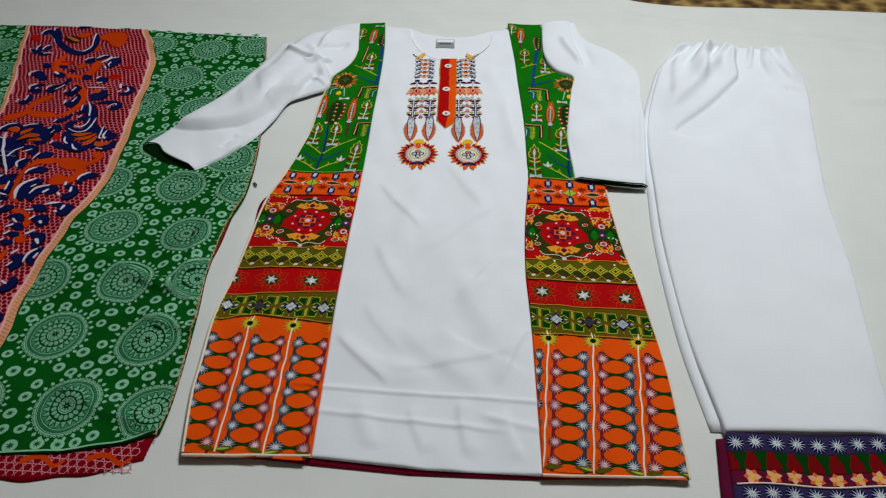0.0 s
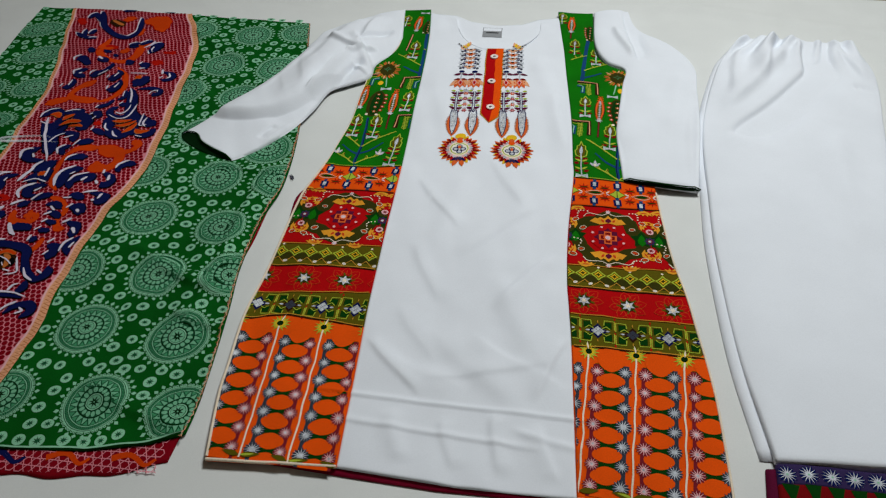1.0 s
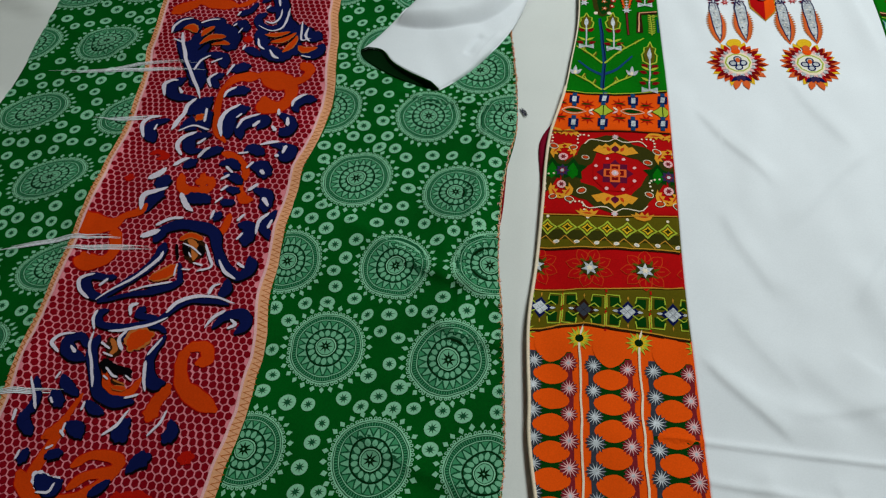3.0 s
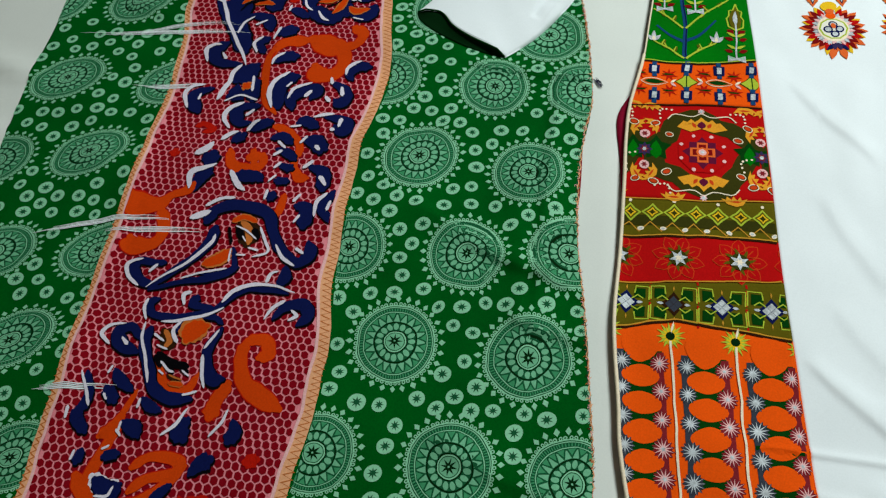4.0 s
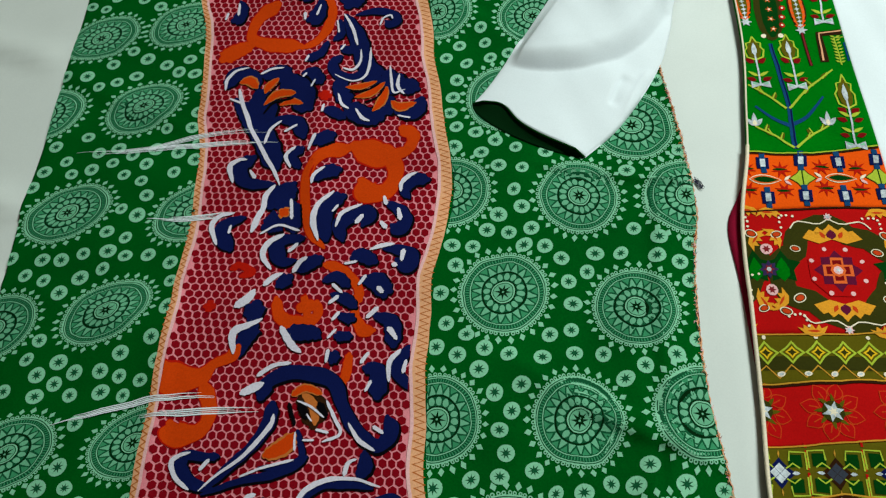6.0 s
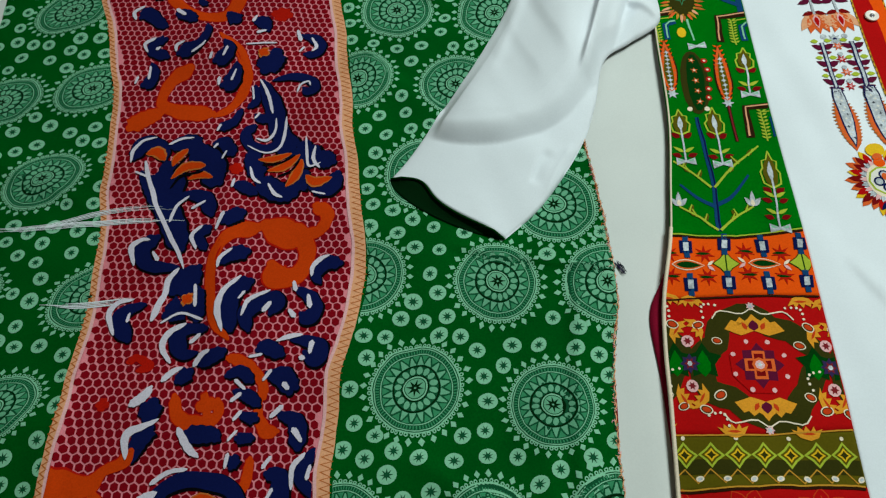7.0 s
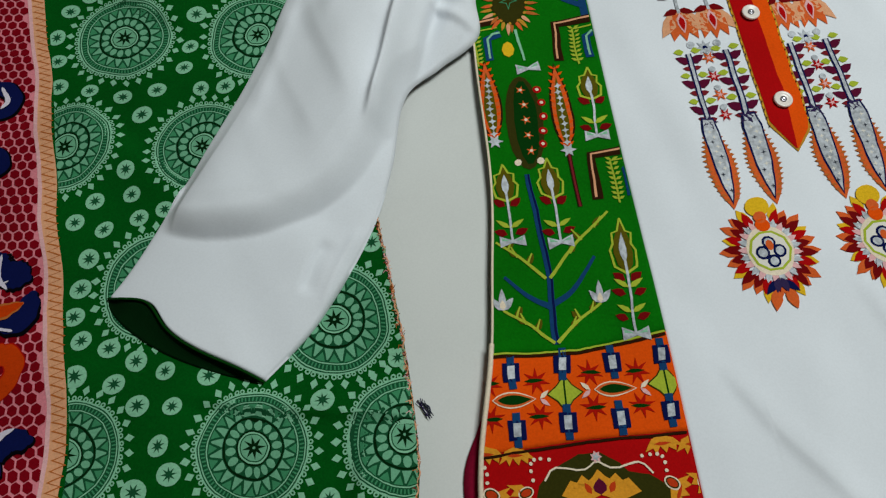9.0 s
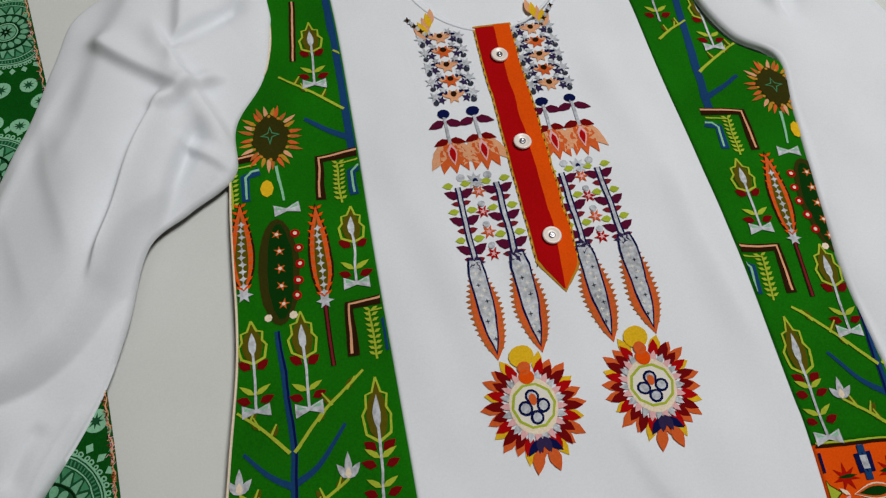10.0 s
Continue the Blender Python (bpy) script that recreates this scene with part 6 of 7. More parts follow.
for k in (-2, -1, 0, 1, 2):
    motif("printed_ground", 0, 0, ground, k, lift=0.0003)
    for r in range(8):
        y = 0.7595 - 0.0253 * r
        motif("printed_egg", float(cord_x(k, y)) + 0.0285, y + (0.006 if r == 0 else 0), egg, r == 0, lift=0.0008, turn=rng.uniform(-4, 4))
    for r in range(7):
        y = 0.7465 - 0.0253 * r
        motif("starburst", float(cord_x(k, y)) - 0.0115, y, burst, "pink", "dusty", "silver", lift=0.0011, turn=rng.uniform(0, 40), scale=rng.uniform(0.76, 0.9))
        motif("starburst", float(cord_x(k, y)) + 0.0120, y, burst, "silver", "grey", "silver", lift=0.0011, turn=rng.uniform(0, 40), scale=rng.uniform(0.76, 0.9))
    motif("cord", 0, 0, cord, k, lift=0.0022)
    motif("daisy", float(cord_x(k, 0.775)), 0.775, daisy, lift=0.0010, turn=rng.uniform(-10, 10))
    motif("olive_leaf", float(cord_x(k, 0.586)), 0.586, lambda ink: (ink.leaf("olive", 0, 0, 0.022, 0.007, 10, 0), ink.leaf("olive", 0, 0, 0.022, 0.007, 170, 0), ink.leaf("lime", 0, 0, 0.016, 0.003, 12, 1)), lift=0.0020)

# olive band with squares and silver diamonds


def four_diamond(ink, dull):
    ink.star("navy" if not dull else "brown", 0, 0, 0.008, 0.0125, 4, 0)
    for dx, dy in ((0, 0.0042), (0, -0.0042), (0.0042, 0), (-0.0042, 0)):
        ink.star("grey" if dull else "silver", dx, dy, 0.0028, 0.0040, 4, 1)
    for dy in (0.0125, -0.0125):
        ink.leaf("gold", 0, dy, 0.006, 0.0016, 90 if dy > 0 else 270, 1, 3)


def bracket(ink):
    for s in (1, -1):
        ink.disc("deepleaf", 0, s * 0.010, 0.0075, 0, 4, 0.0075, 45)
        ink.stroke("lime", [(0.0085, s * 0.003), (0.0085, s * 0.0175), (-0.0040, s * 0.0175), (-0.0050, s * 0.010)], 0.0014, None, 1)
        ink.stroke("lime", [(-0.0075, s * 0.004), (-0.0020, s * 0.008), (0.0030, s * 0.004)], 0.0012, None, 1)
    ink.leaf("silver", -0.003, 0, 0.006, 0.003, 0, 2, 4)


for k in range(-1, 5):
    x = -0.188 + 0.0438 * k
    y = 0.806 + 0.006 * (k / 4)
    motif("silver_diamond", x, y, four_diamond, k % 3 == 1)
    for dx in (-0.0125, 0.0125):
        motif("green_square", x + dx, y, bracket, flip=1 if dx > 0 else -1)
    motif("red_dashes", x + 0.0220, y, lambda ink: [ink.stroke("red", [(0.0004 * math.sin(j), -0.022 + 0.0062 * j), (0, -0.0178 + 0.0062 * j)], 0.0020, None, 0) for j in range(8)])

# red band with star flowers


def star_flower(ink):
    for k in range(8):
        a = 45 * k
        c, s = math.cos(radians(a)), math.sin(radians(a))
        ink.leaf("ember", 0.010 * c, 0.010 * s, 0.0155, 0.0135, a, 0, 6)
        ink.leaf("red", 0.0108 * c, 0.0108 * s, 0.0138, 0.0114, a, 1, 6)
        ink.stroke("ember", [(0.012 * c, 0.012 * s), (0.019 * c, 0.019 * s)], 0.0010, None, 2)
        ink.leaf("olive", 0.006 * c, 0.006 * s, 0.010, 0.0035, a + 22, 2, 4)
    ink.disc("darkolive", 0, 0, 0.0095, 3, 12)
    ink.star("silver", 0, 0, 0.0046, 0.0096, 6, 4, 30)
    ink.star("cream", 0, 0, 0.0020, 0.0048, 6, 5, 0)


for k in (-1, 0, 1, 2):
    motif("star_flower", -0.140 + 0.057 * k, 0.857 + 0.0018 * k, star_flower, turn=rng.uniform(-15, 15), squash=0.98)

# olive band of diamonds


def gold_diamond(ink):
    ink.star("lime", 0, 0, 0.0068, 0.0108, 4, 0)
    ink.star("olive", 0, 0, 0.0050, 0.0082, 4, 1)
    ink.star("yellow", 0, 0, 0.0034, 0.0058, 4, 2)
    ink.star("darkolive", 0, 0, 0.0020, 0.0036, 4, 3)


def zig(ink):
    xs = -0.22 + 0.0105 * np.arange(18)
    ink.stroke("darkolive", np.stack([xs, np.full(18, 0.8985) + 0.03 * (xs + 0.12)], -1), 0.012, None, 0)
    ink.stroke("gold", np.stack([xs, 0.886 + 0.03 * (xs + 0.12) + 0.0105 * (np.arange(18) % 2)], -1), 0.0014, None, 1)


motif("zigzag_stitch", 0, 0, zig, lift=0.0003)
for k in range(8):
    x = -0.2085 + 0.0213 * k
    motif("gold_diamond", x, 0.908 + 0.03 * (x + 0.12), gold_diamond)
    motif("bead", x + 0.0106, 0.8895 + 0.03 * (x + 0.12), lambda ink: (ink.disc("cream", 0, 0, 0.0032, 0, 10, 0.0022), ink.disc("silver", 0, 0, 0.0018, 1, 8, 0.0012)), lift=0.0009, turn=rng.uniform(-40, 40))
    if k % 2:
        motif("bead", x, 0.9215 + 0.03 * (x + 0.12), lambda ink: ink.disc("cream", 0, 0, 0.0018, 0, 8), lift=0.0009)

# red band with the square medallion


def wreath(ink):
    n = 36
    t = np.arange(n) * 2 * math.pi / n
    r = 0.047 + 0.005 * np.sin(4 * t + 0.5) + 0.002 * np.sin(9 * t)
    ink.stroke("darkolive", np.stack([r * np.cos(t), 0.94 * r * np.sin(t)], -1)[list(range(n)) + [0]], 0.021, None, 0)
    for s in (1, -1):
        ink.star("deepleaf", s * 0.047, 0.002, 0.010, 0.017, 5, 1, 90)
        ink.leaf("leaf", s * 0.047, -0.012, 0.024, 0.012, 90, 2, 5)


def square_heart(ink):
    ink.disc("red", 0, 0, 0.0265, 0, 8, 0.0265, 22.5)
    ink.star("maroon", 0, 0, 0.013, 0.021, 4, 1, 0)
    ink.star("maroon", 0, 0, 0.014, 0.019, 4, 1, 45)
    for k in range(8):
        a = radians(45 * k + 22)
        ink.disc("pink", 0.0235 * math.cos(a), 0.0235 * math.sin(a), 0.0021, 2, 8)
    for dx, dy in ((0.0055, 0), (-0.0055, 0), (0, 0.0055), (0, -0.0055)):
        ink.disc("flame", dx * 1.35, dy * 1.35, 0.0078, 2, 4, 0.0078, 45)
    for dx, dy in ((0.005, 0), (-0.005, 0), (0, 0.005), (0, -0.005)):
        ink.disc("darkred", dx * 1.3, dy * 1.3, 0.0052, 3, 4, 0.0052, 45)
    ink.disc("flame", 0, 0, 0.0066, 4, 8)
    ink.disc("pink", 0, 0, 0.0042, 5, 8)
    ink.star("silver", 0, 0, 0.0012, 0.0030, 5, 6)


def crown(ink, upright):
    s = 1 if upright else -1
    jag = [(-0.026, 0.002), (-0.019, 0.011), (-0.018, 0.006), (-0.011, 0.014), (-0.010, 0.008), (-0.004, 0.012), (0, 0.017), (0.004, 0.012), (0.010, 0.008), (0.011, 0.014), (0.018, 0.006), (0.019, 0.011), (0.026, 0.002), (0.012, -0.003), (0, 0.001), (-0.012, -0.003)]
    ink.poly("amber", [(x, s * y) for x, y in jag], 0, (0, s * 0.004))
    ink.leaf("maroon", 0, s * 0.001, 0.010, 0.009, s * 90, 1, 5)
    for q in (1, -1):
        ink.leaf("ember", q * 0.006, s * 0.002, 0.008, 0.004, s * 90 - q * s * 30, 1, 4)
    ink.stroke("cream", [(-0.036, s * 0.012), (-0.028, s * 0.020), (-0.010, s * 0.017), (0, s * 0.022), (0.010, s * 0.017), (0.028, s * 0.020), (0.036, s * 0.012)], 0.0012, None, 2, 18)
    ink.star("pink", 0, s * 0.025, 0.0026, 0.0042, 7, 3)
    ink.star("silver", 0, s * 0.025, 0.0015, 0.003, 5, 4)


def pebble(ink):
    ink.disc("cream", 0, 0, 0.0072, 0, 14, 0.0052)
    ink.disc("darkolive", 0, 0, 0.0060, 1, 12, 0.0041)
    ink.disc("ember", 0, 0, 0.0048, 2, 10, 0.0031)


def chevron(ink):
    """A jagged amber leaf."""
    ink.poly("amber", [(-0.016, -0.004), (-0.010, 0.006), (-0.002, 0.009), (0.008, 0.006), (0.016, -0.002), (0.010, 0.000), (0.009, -0.005), (0.004, 0.000), (0.001, -0.006), (-0.003, 0.000), (-0.007, -0.006), (-0.009, -0.001)], 0, (-0.002, 0.003))
    ink.leaf("ember", -0.008, 0.002, 0.014, 0.003, 0, 1, 4)


def beads(ink):
    for k in range(6):
        ink.disc("cream", -0.010 + 0.0036 * k, 0.008 * math.sin(k * 0.6), 0.0013, 0, 7)


for k in (0, 1, -1):
    cx, cy = -0.116 + 0.118 * k, 0.984
    motif("wreath", cx, cy, wreath, lift=0.0004)
    motif("square_heart", cx, cy, square_heart, lift=0.0008)
    motif("crown", cx, cy + 0.0305, crown, True, lift=0.0010)
    motif("crown", cx, cy - 0.0305, crown, False, lift=0.0010)
    for dx, dy, a in ((-0.049, 0.036, 20), (0.047, 0.036, -20), (-0.034, 0.021, 0), (0.036, 0.019, 0), (-0.050, -0.040, -30), (0.050, -0.038, 30), (-0.037, -0.027, 30), (0.038, -0.027, -30)):
        motif("pebble_stitch", cx + dx, cy + dy, pebble, turn=a + rng.uniform(-15, 15), lift=0.0011, scale=rng.uniform(0.6, 0.85))
    for dx, dy, a in ((-0.052, 0.058, 0), (0.046, 0.060, 0), (-0.066, 0.030, 60), (0.066, 0.032, -60), (-0.066, -0.030, 120), (0.064, -0.030, -120), (-0.030, -0.056, 180), (0.03, -0.056, 180)):
        motif("flame_stitch", cx + dx, cy + dy, chevron, turn=a, lift=0.0010, scale=0.8)
    for dx, dy, a in ((-0.036, 0.050, 40), (0.038, 0.048, -40), (0.046, -0.012, 60), (-0.04, -0.05, -30)):
        motif("bead_row", cx + dx, cy + dy, beads, turn=a, lift=0.0012)
    motif("flower_dot", cx + 0.059, cy, lambda ink: (ink.star("violet", 0, 0, 0.006, 0.009, 8, 0), ink.star("dusty", 0, 0, 0.003, 0.0055, 6, 1), ink.disc("silver", 0, 0, 0.0024, 2, 6)), lift=0.0010)
    motif("flower_dot", cx + 0.059, cy + 0.02, lambda ink: (ink.disc("pink", 0, 0, 0.0055, 0, 10), ink.star("dusty", 0, 0, 0.002, 0.004, 6, 1)), lift=0.0010)
    motif("flower_dot", cx + 0.059, cy - 0.02, lambda ink: (ink.disc("pink", 0, 0, 0.0055, 0, 10), ink.star("dusty", 0, 0, 0.002, 0.004, 6, 1)), lift=0.0010)

# orange band with mirrors


def mirror_square(ink):
    ink.poly("navy", [(-0.0058, -0.0066), (0.0058, -0.0066), (0.0062, 0.0062), (-0.0058, 0.0066)], 0)
    ink.poly("blue", [(-0.0026, -0.0115), (0.0026, -0.0115), (0.0026, 0.0115), (-0.0026, 0.0115)], 0)
    ink.poly("silver", [(-0.0026, -0.0046), (0.0024, -0.0044), (0.0028, 0.0046), (-0.0022, 0.0044)], 2)


def lens_shape(ink):
    for s in (1, -1):
        for q in (1, -1):
            ink.star("print_red", q * 0.0165, s * 0.0115, 0.0035, 0.0098, 7, 0, 90 * s)
            ink.leaf("deepleaf", q * 0.0085, s * 0.0120, 0.014, 0.003, 0 if q > 0 else 180, 1, 4)
    ink.leaf("cream", -0.0150, 0, 0.030, 0.0115, 0, 1, 9)
    ink.leaf("flame", -0.0142, 0, 0.0284, 0.0096, 0, 2, 9)
    ink.leaf("deepleaf", -0.0115, 0, 0.023, 0.0068, 0, 3, 9)
    for s in (1, -1):
        ink.leaf("cream", s * 0.0175, 0, 0.0085, 0.0030, 40 * s if s > 0 else 140, 3, 4)
        ink.leaf("pink", s * 0.0175, 0, 0.0085, 0.0030, -40 if s > 0 else 220, 3, 4)


def yellow_diamond(ink):
    ink.star("darkolive", 0, 0, 0.0078, 0.0130, 4, 0)
    ink.star("lime", 0, 0, 0.0070, 0.0115, 4, 1)
    ink.stroke("deepleaf", [(0, 0.011), (0, -0.011)], 0.0012, None, 2)


for k in range(-1, 3):
    x = -0.131 + 0.070 * k
    rise = 0.05 * (x + 0.13)
    motif("yellow_diamond", x, 1.0825 + rise, yellow_diamond)
    motif("lens_stitch", x + 0.035, 1.0835 + rise, lens_shape)
    for dx in (0.0, 0.035):
        for dy in (0.0195, -0.0195):
            motif("mirror_piece", x + dx, 1.083 + rise + dy, mirror_square, lift=0.0012, turn=rng.uniform(-6, 6))

# green band: stitched trees


def sapling(ink, ht, leaves):
    """A little tree with a silver stem, flame crown and paired leaves."""
    ink.stroke("silver", [(0, 0), (0.0004, ht * 0.35), (0, ht * 0.78)], 0.0019, None, 2)
    for s in (1, -1):
        ink.stroke("lime", [(0, ht * 0.52), (s * 0.0080, ht * 0.58), (s * 0.0098, ht * 0.72), (s * 0.0068, ht * 0.78), (s * 0.0072, ht * 0.88), (s * 0.003, ht * 0.90), (0, ht * 1.02)], 0.0020, 0.0014, 1)
        for k in range(leaves):
            y = ht * (0.18 + 0.22 * k)
            ink.leaf("lime", 0, y, 0.0125, 0.0042, 90 - s * 58, 2, 4)
            ink.leaf("darkred", s * 0.003, y + 0.003 - 0.008, 0.0105, 0.0062, 90 - s * 70, 0, 4)
        ink.leaf("darkred", s * 0.002, ht * 0.46, 0.0105, 0.0070, 90 - s * 55, 0, 4)
    ink.leaf("olive", 0, ht * 0.50, ht * 0.50, 0.0145, 90, 0, 6)
    ink.leaf("silver", 0, ht * 0.60, ht * 0.28, 0.0055, 90, 3, 5)


def bow(ink):
    for s in (1, -1):
        ink.poly("silver", [(0, 0.0012), (s * 0.0095, 0.0052), (s * 0.0098, -0.0045), (0, -0.0012)], 1)
        ink.poly("mint", [(s * 0.002, 0.0006), (s * 0.0080, 0.0038), (s * 0.0080, 0.0010)], 2)


def cypress(ink, ht, tail):
    ink.leaf("brown", 0, -0.002, ht * 1.06, 0.019, 90, 0, 9)
    ink.leaf("flame", 0, 0, ht, 0.0156, 90, 1, 9)
    for k in range(12):
        s = (k + 0.5) / 12
        w = 0.0085 * math.sin(math.pi * (s ** 0.8))
        for q in (1, -1):
            ink.leaf("orange", q * w * 0.4, ht * s, 0.0060, 0.0026, 90 - q * 52, 2, 3)
    ink.leaf("olive", 0, 0.002, ht * 0.84, 0.0090, 90, 3, 8)
    for k in range(10):
        ink.star("silver", 0.0004 * math.sin(k * 3), 0.006 + ht * 0.075 * k, 0.0014, 0.0030, 4, 4)
    ink.star("silver", 0, -0.001, 0.003, 0.0065, 6, 4)
    if tail:
        ink.stroke("brown", [(0, -0.003), (0.0012, -tail)], 0.0036, None, 1)
        ink.stroke("dusty", [(0, -0.003), (0.0012, -tail)], 0.0016, None, 2)


def comb(ink):
    ink.stroke("brown", [(-0.012, -0.036), (-0.012, 0.002), (0.024, 0.006)], 0.0080, None, 0)
    ink.stroke("peach", [(-0.013, -0.034), (-0.012, 0.003), (0.024, 0.008)], 0.0018, None, 1)
    ink.stroke("lime", [(0.0035, -0.040), (0.002, -0.004), (0.022, -0.001)], 0.0016, None, 1)
    for k in range(9):
        for q in (1, -1):
            ink.leaf("lime", 0.0032, -0.037 + 0.0042 * k, 0.0058, 0.0026, 90 - q * 62, 2, 3)
    ink.stroke("blue", [(0.014, -0.034), (0.013, -0.012), (0.024, -0.007)], 0.0070, None, 0)
    ink.stroke("mint", [(0.0145, -0.032), (0.0135, -0.012), (0.018, -0.007), (0.024, -0.006)], 0.0019, None, 1)


def sunburst(ink):
    for k in range(26):
        a = 360 * k / 26
        ln = 0.0125 + 0.002 * math.sin(k * 2.7)
        ink.leaf(("tan", "flame", "gold", "peach")[k % 4], 0.013 * math.cos(radians(a)), 0.018 * math.sin(radians(a)), ln, 0.0036, a + 9 * math.sin(k * 4.0), k % 2, 4)
    ink.poly("darkolive", [(0.0, 0.023), (0.012, 0.013), (0.0165, 0.003), (0.011, -0.013), (0.003, -0.022), (-0.006, -0.018), (-0.0155, -0.004), (-0.012, 0.012)], 2)
    for a in range(0, 360, 30):
        ink.disc("gold", 0.0152 * math.cos(radians(a)), 0.0200 * math.sin(radians(a)), 0.0014, 3, 6)
    ink.star("midmint", 0, 0.002, 0.003, 0.0085, 4, 3, 0)
    ink.star("darkolive", 0, 0.002, 0.002, 0.0065, 4, 4, 0)
    ink.stroke("mint", [(0.004, -0.026), (0.008, -0.058)], 0.0026, 0.0018, 1)
    b = ink.place(0.010, -0.066, 5)
    bow(b)
    ink.disc("yellow", -0.004, -0.046, 0.0050, 1, 8, 0.0080)


def dark_panel(ink):
    ink.disc("darkolive", 0, 0, 0.015, 0, 20, 0.044)
    ink.disc("deepleaf", 0.001, 0, 0.0095, 1, 14, 0.040)
    for k in range(5):
        ink.star("flame", 0.0005 * k, 0.030 - 0.0145 * k, 0.0016, 0.0044, 5, 2, 20 * k)
        ink.disc("cream", 0.0005 * k, 0.030 - 0.0145 * k, 0.0014, 3, 6)
        ink.disc("red", 0.0135 + 0.002 * math.sin(k), 0.030 - 0.013 * k, 0.0036, 2, 8)
        ink.disc("cream", 0.0135 + 0.002 * math.sin(k), 0.030 - 0.013 * k, 0.0016, 3, 6)
    for s in (1, -1):
        ink.disc("cream", s * 0.009, -0.037, 0.0030, 2, 7)


def branch(ink, bx, by, flower):
    ink.stroke("lime", [(0, 0), (bx * 0.5, by * 0.55), (bx, by)], 0.0026, 0.0018, 2, 10)
    for s, side in ((0.35, 1), (0.55, -1), (0.75, 1)):
        ink.stroke("lime", [(bx * s, by * s), (bx * s + side * 0.004 * abs(by) / 0.03, by * s + 0.009)], 0.0018, 0.0010, 2)
        ink.leaf("olive", bx * s, by * s, 0.010, 0.005, 60 if side > 0 else 130, 1, 4)
    if flower:
        for a in (-40, 0, 38):
            ink.leaf("silver", bx, by, 0.017 if a == 0 else 0.0125, 0.0052, 90 + a, 3, 5)
        ink.leaf("cream", bx, by, 0.008, 0.0045, 90, 4, 4)


def trunk(ink):
    ink.stroke("blue", [(0, 0), (0.001, 0.05), (-0.006, 0.135)], 0.0052, 0.0040, 0, 14)
    ink.stroke("navy", [(0.0012, 0), (0.0022, 0.05), (-0.005, 0.135)], 0.0018, 0.0014, 1, 14)
    for bx, by, y0 in ((-0.032, 0.025, 0.028), (0.036, 0.036, 0.028)):
        ink.stroke("blue", [(0, y0), (bx * 0.5, y0 + by * 0.35), (bx, y0 + by)], 0.0046, 0.0022, 0, 12)


def trees(dx, dy):
    """One repeat of the tree print, shifted by dx, dy."""
    motif("blue_trunk", -0.133 + dx, 1.117 + dy, trunk)
    for a, b, f, x, y in ((-0.034, 0.026, True, -0.134, 1.118), (0.035, 0.028, True, -0.132, 1.118), (-0.033, 0.030, False, -0.135, 1.167), (0.050, 0.050, False, -0.132, 1.167)):
        motif("yellow_branch", x + dx, y + dy, branch, a, b, f, lift=0.0007)
    for x, y, ht, n, t in ((-0.155, 1.197, 0.064, 1, 2), (-0.120, 1.194, 0.070, 1, 2), (-0.076, 1.121, 0.088, 2, -1), (-0.080, 1.283, 0.064, 1, 0)):
        motif("little_tree", x + dx, y + dy, sapling, ht, n, turn=t, lift=0.0008)
        motif("silver_bow", x + dx, y + dy, bow, turn=t, lift=0.0012)
    motif("cypress", -0.161 + dx, 1.283 + dy, cypress, 0.076, 0.0, turn=2, lift=0.0007)
    motif("cypress", -0.104 + dx, 1.273 + dy, cypress, 0.078, 0.050, turn=2, lift=0.0007)
    motif("dark_panel", -0.136 + dx, 1.300 + dy, dark_panel, lift=0.0004)
    motif("gate_stitch", -0.075 + dx, 1.264 + dy, comb, lift=0.0006)
    motif("gate_stitch", -0.089 + dx, 1.392 + dy, comb, lift=0.0006)
    motif("sunburst", -0.138 + dx, 1.417 + dy, sunburst, lift=0.0008)
    motif("gate_stitch", -0.172 + dx, 1.395 + dy, comb, lift=0.0005)


trees(0.0, 0.0)
motif("little_tree", -0.099, 1.466, sapling, 0.066, 1, turn=1, lift=0.0008)
motif("silver_bow", -0.099, 1.466, bow, lift=0.0012)
motif("yellow_branch", -0.077, 1.439, branch, -0.052, 0.036, False, lift=0.0007)
motif("blue_branch", -0.074, 1.411, lambda ink: ink.stroke("blue", [(0, 0), (-0.018, 0.010), (-0.036, 0.022)], 0.006, 0.003, 0, 8))
motif("blue_edge", 0, 0, lambda ink: ink.stroke("blue", np.stack([L_IN(np.linspace(1.40, 1.62, 20)) - 0.004, np.linspace(1.40, 1.62, 20)], -1), 0.007, None, 0), lift=0.0003)
motif("red_post", -0.116, 1.492, lambda ink: (ink.stroke("brown", [(0, 0), (0.002, 0.066)], 0.0055, None, 0), ink.stroke("peach", [(0, 0), (0.002, 0.066)], 0.0016, None, 1)))
motif("cypress", -0.110, 1.575, cypress, 0.060, 0.0, lift=0.0007)
motif("dark_panel", -0.088, 1.590, dark_panel, lift=0.0004, scale=0.7)
motif("little_tree", -0.137, 1.590, sapling, 0.05, 1, lift=0.0008)
motif("silver_bow", -0.103, 1.652, bow, lift=0.0012)
# the wider shoulder of the other panel carries a little more of the print
motif("little_tree", -0.058, 1.500, sapling, 0.062, 1, lift=0.0008)
motif("cypress", -0.050, 1.595, cypress, 0.062, 0.03, lift=0.0007)
motif("yellow_branch", -0.052, 1.480, branch, -0.03, 0.02, False, lift=0.0007)
motif("little_tree", -0.030, 1.625, sapling, 0.045, 1, lift=0.0008)


# piping round the panels and hem


def laid(xs, ys, height, lift):
    return np.stack([xs, ys, height(xs, ys) + lift], -1)


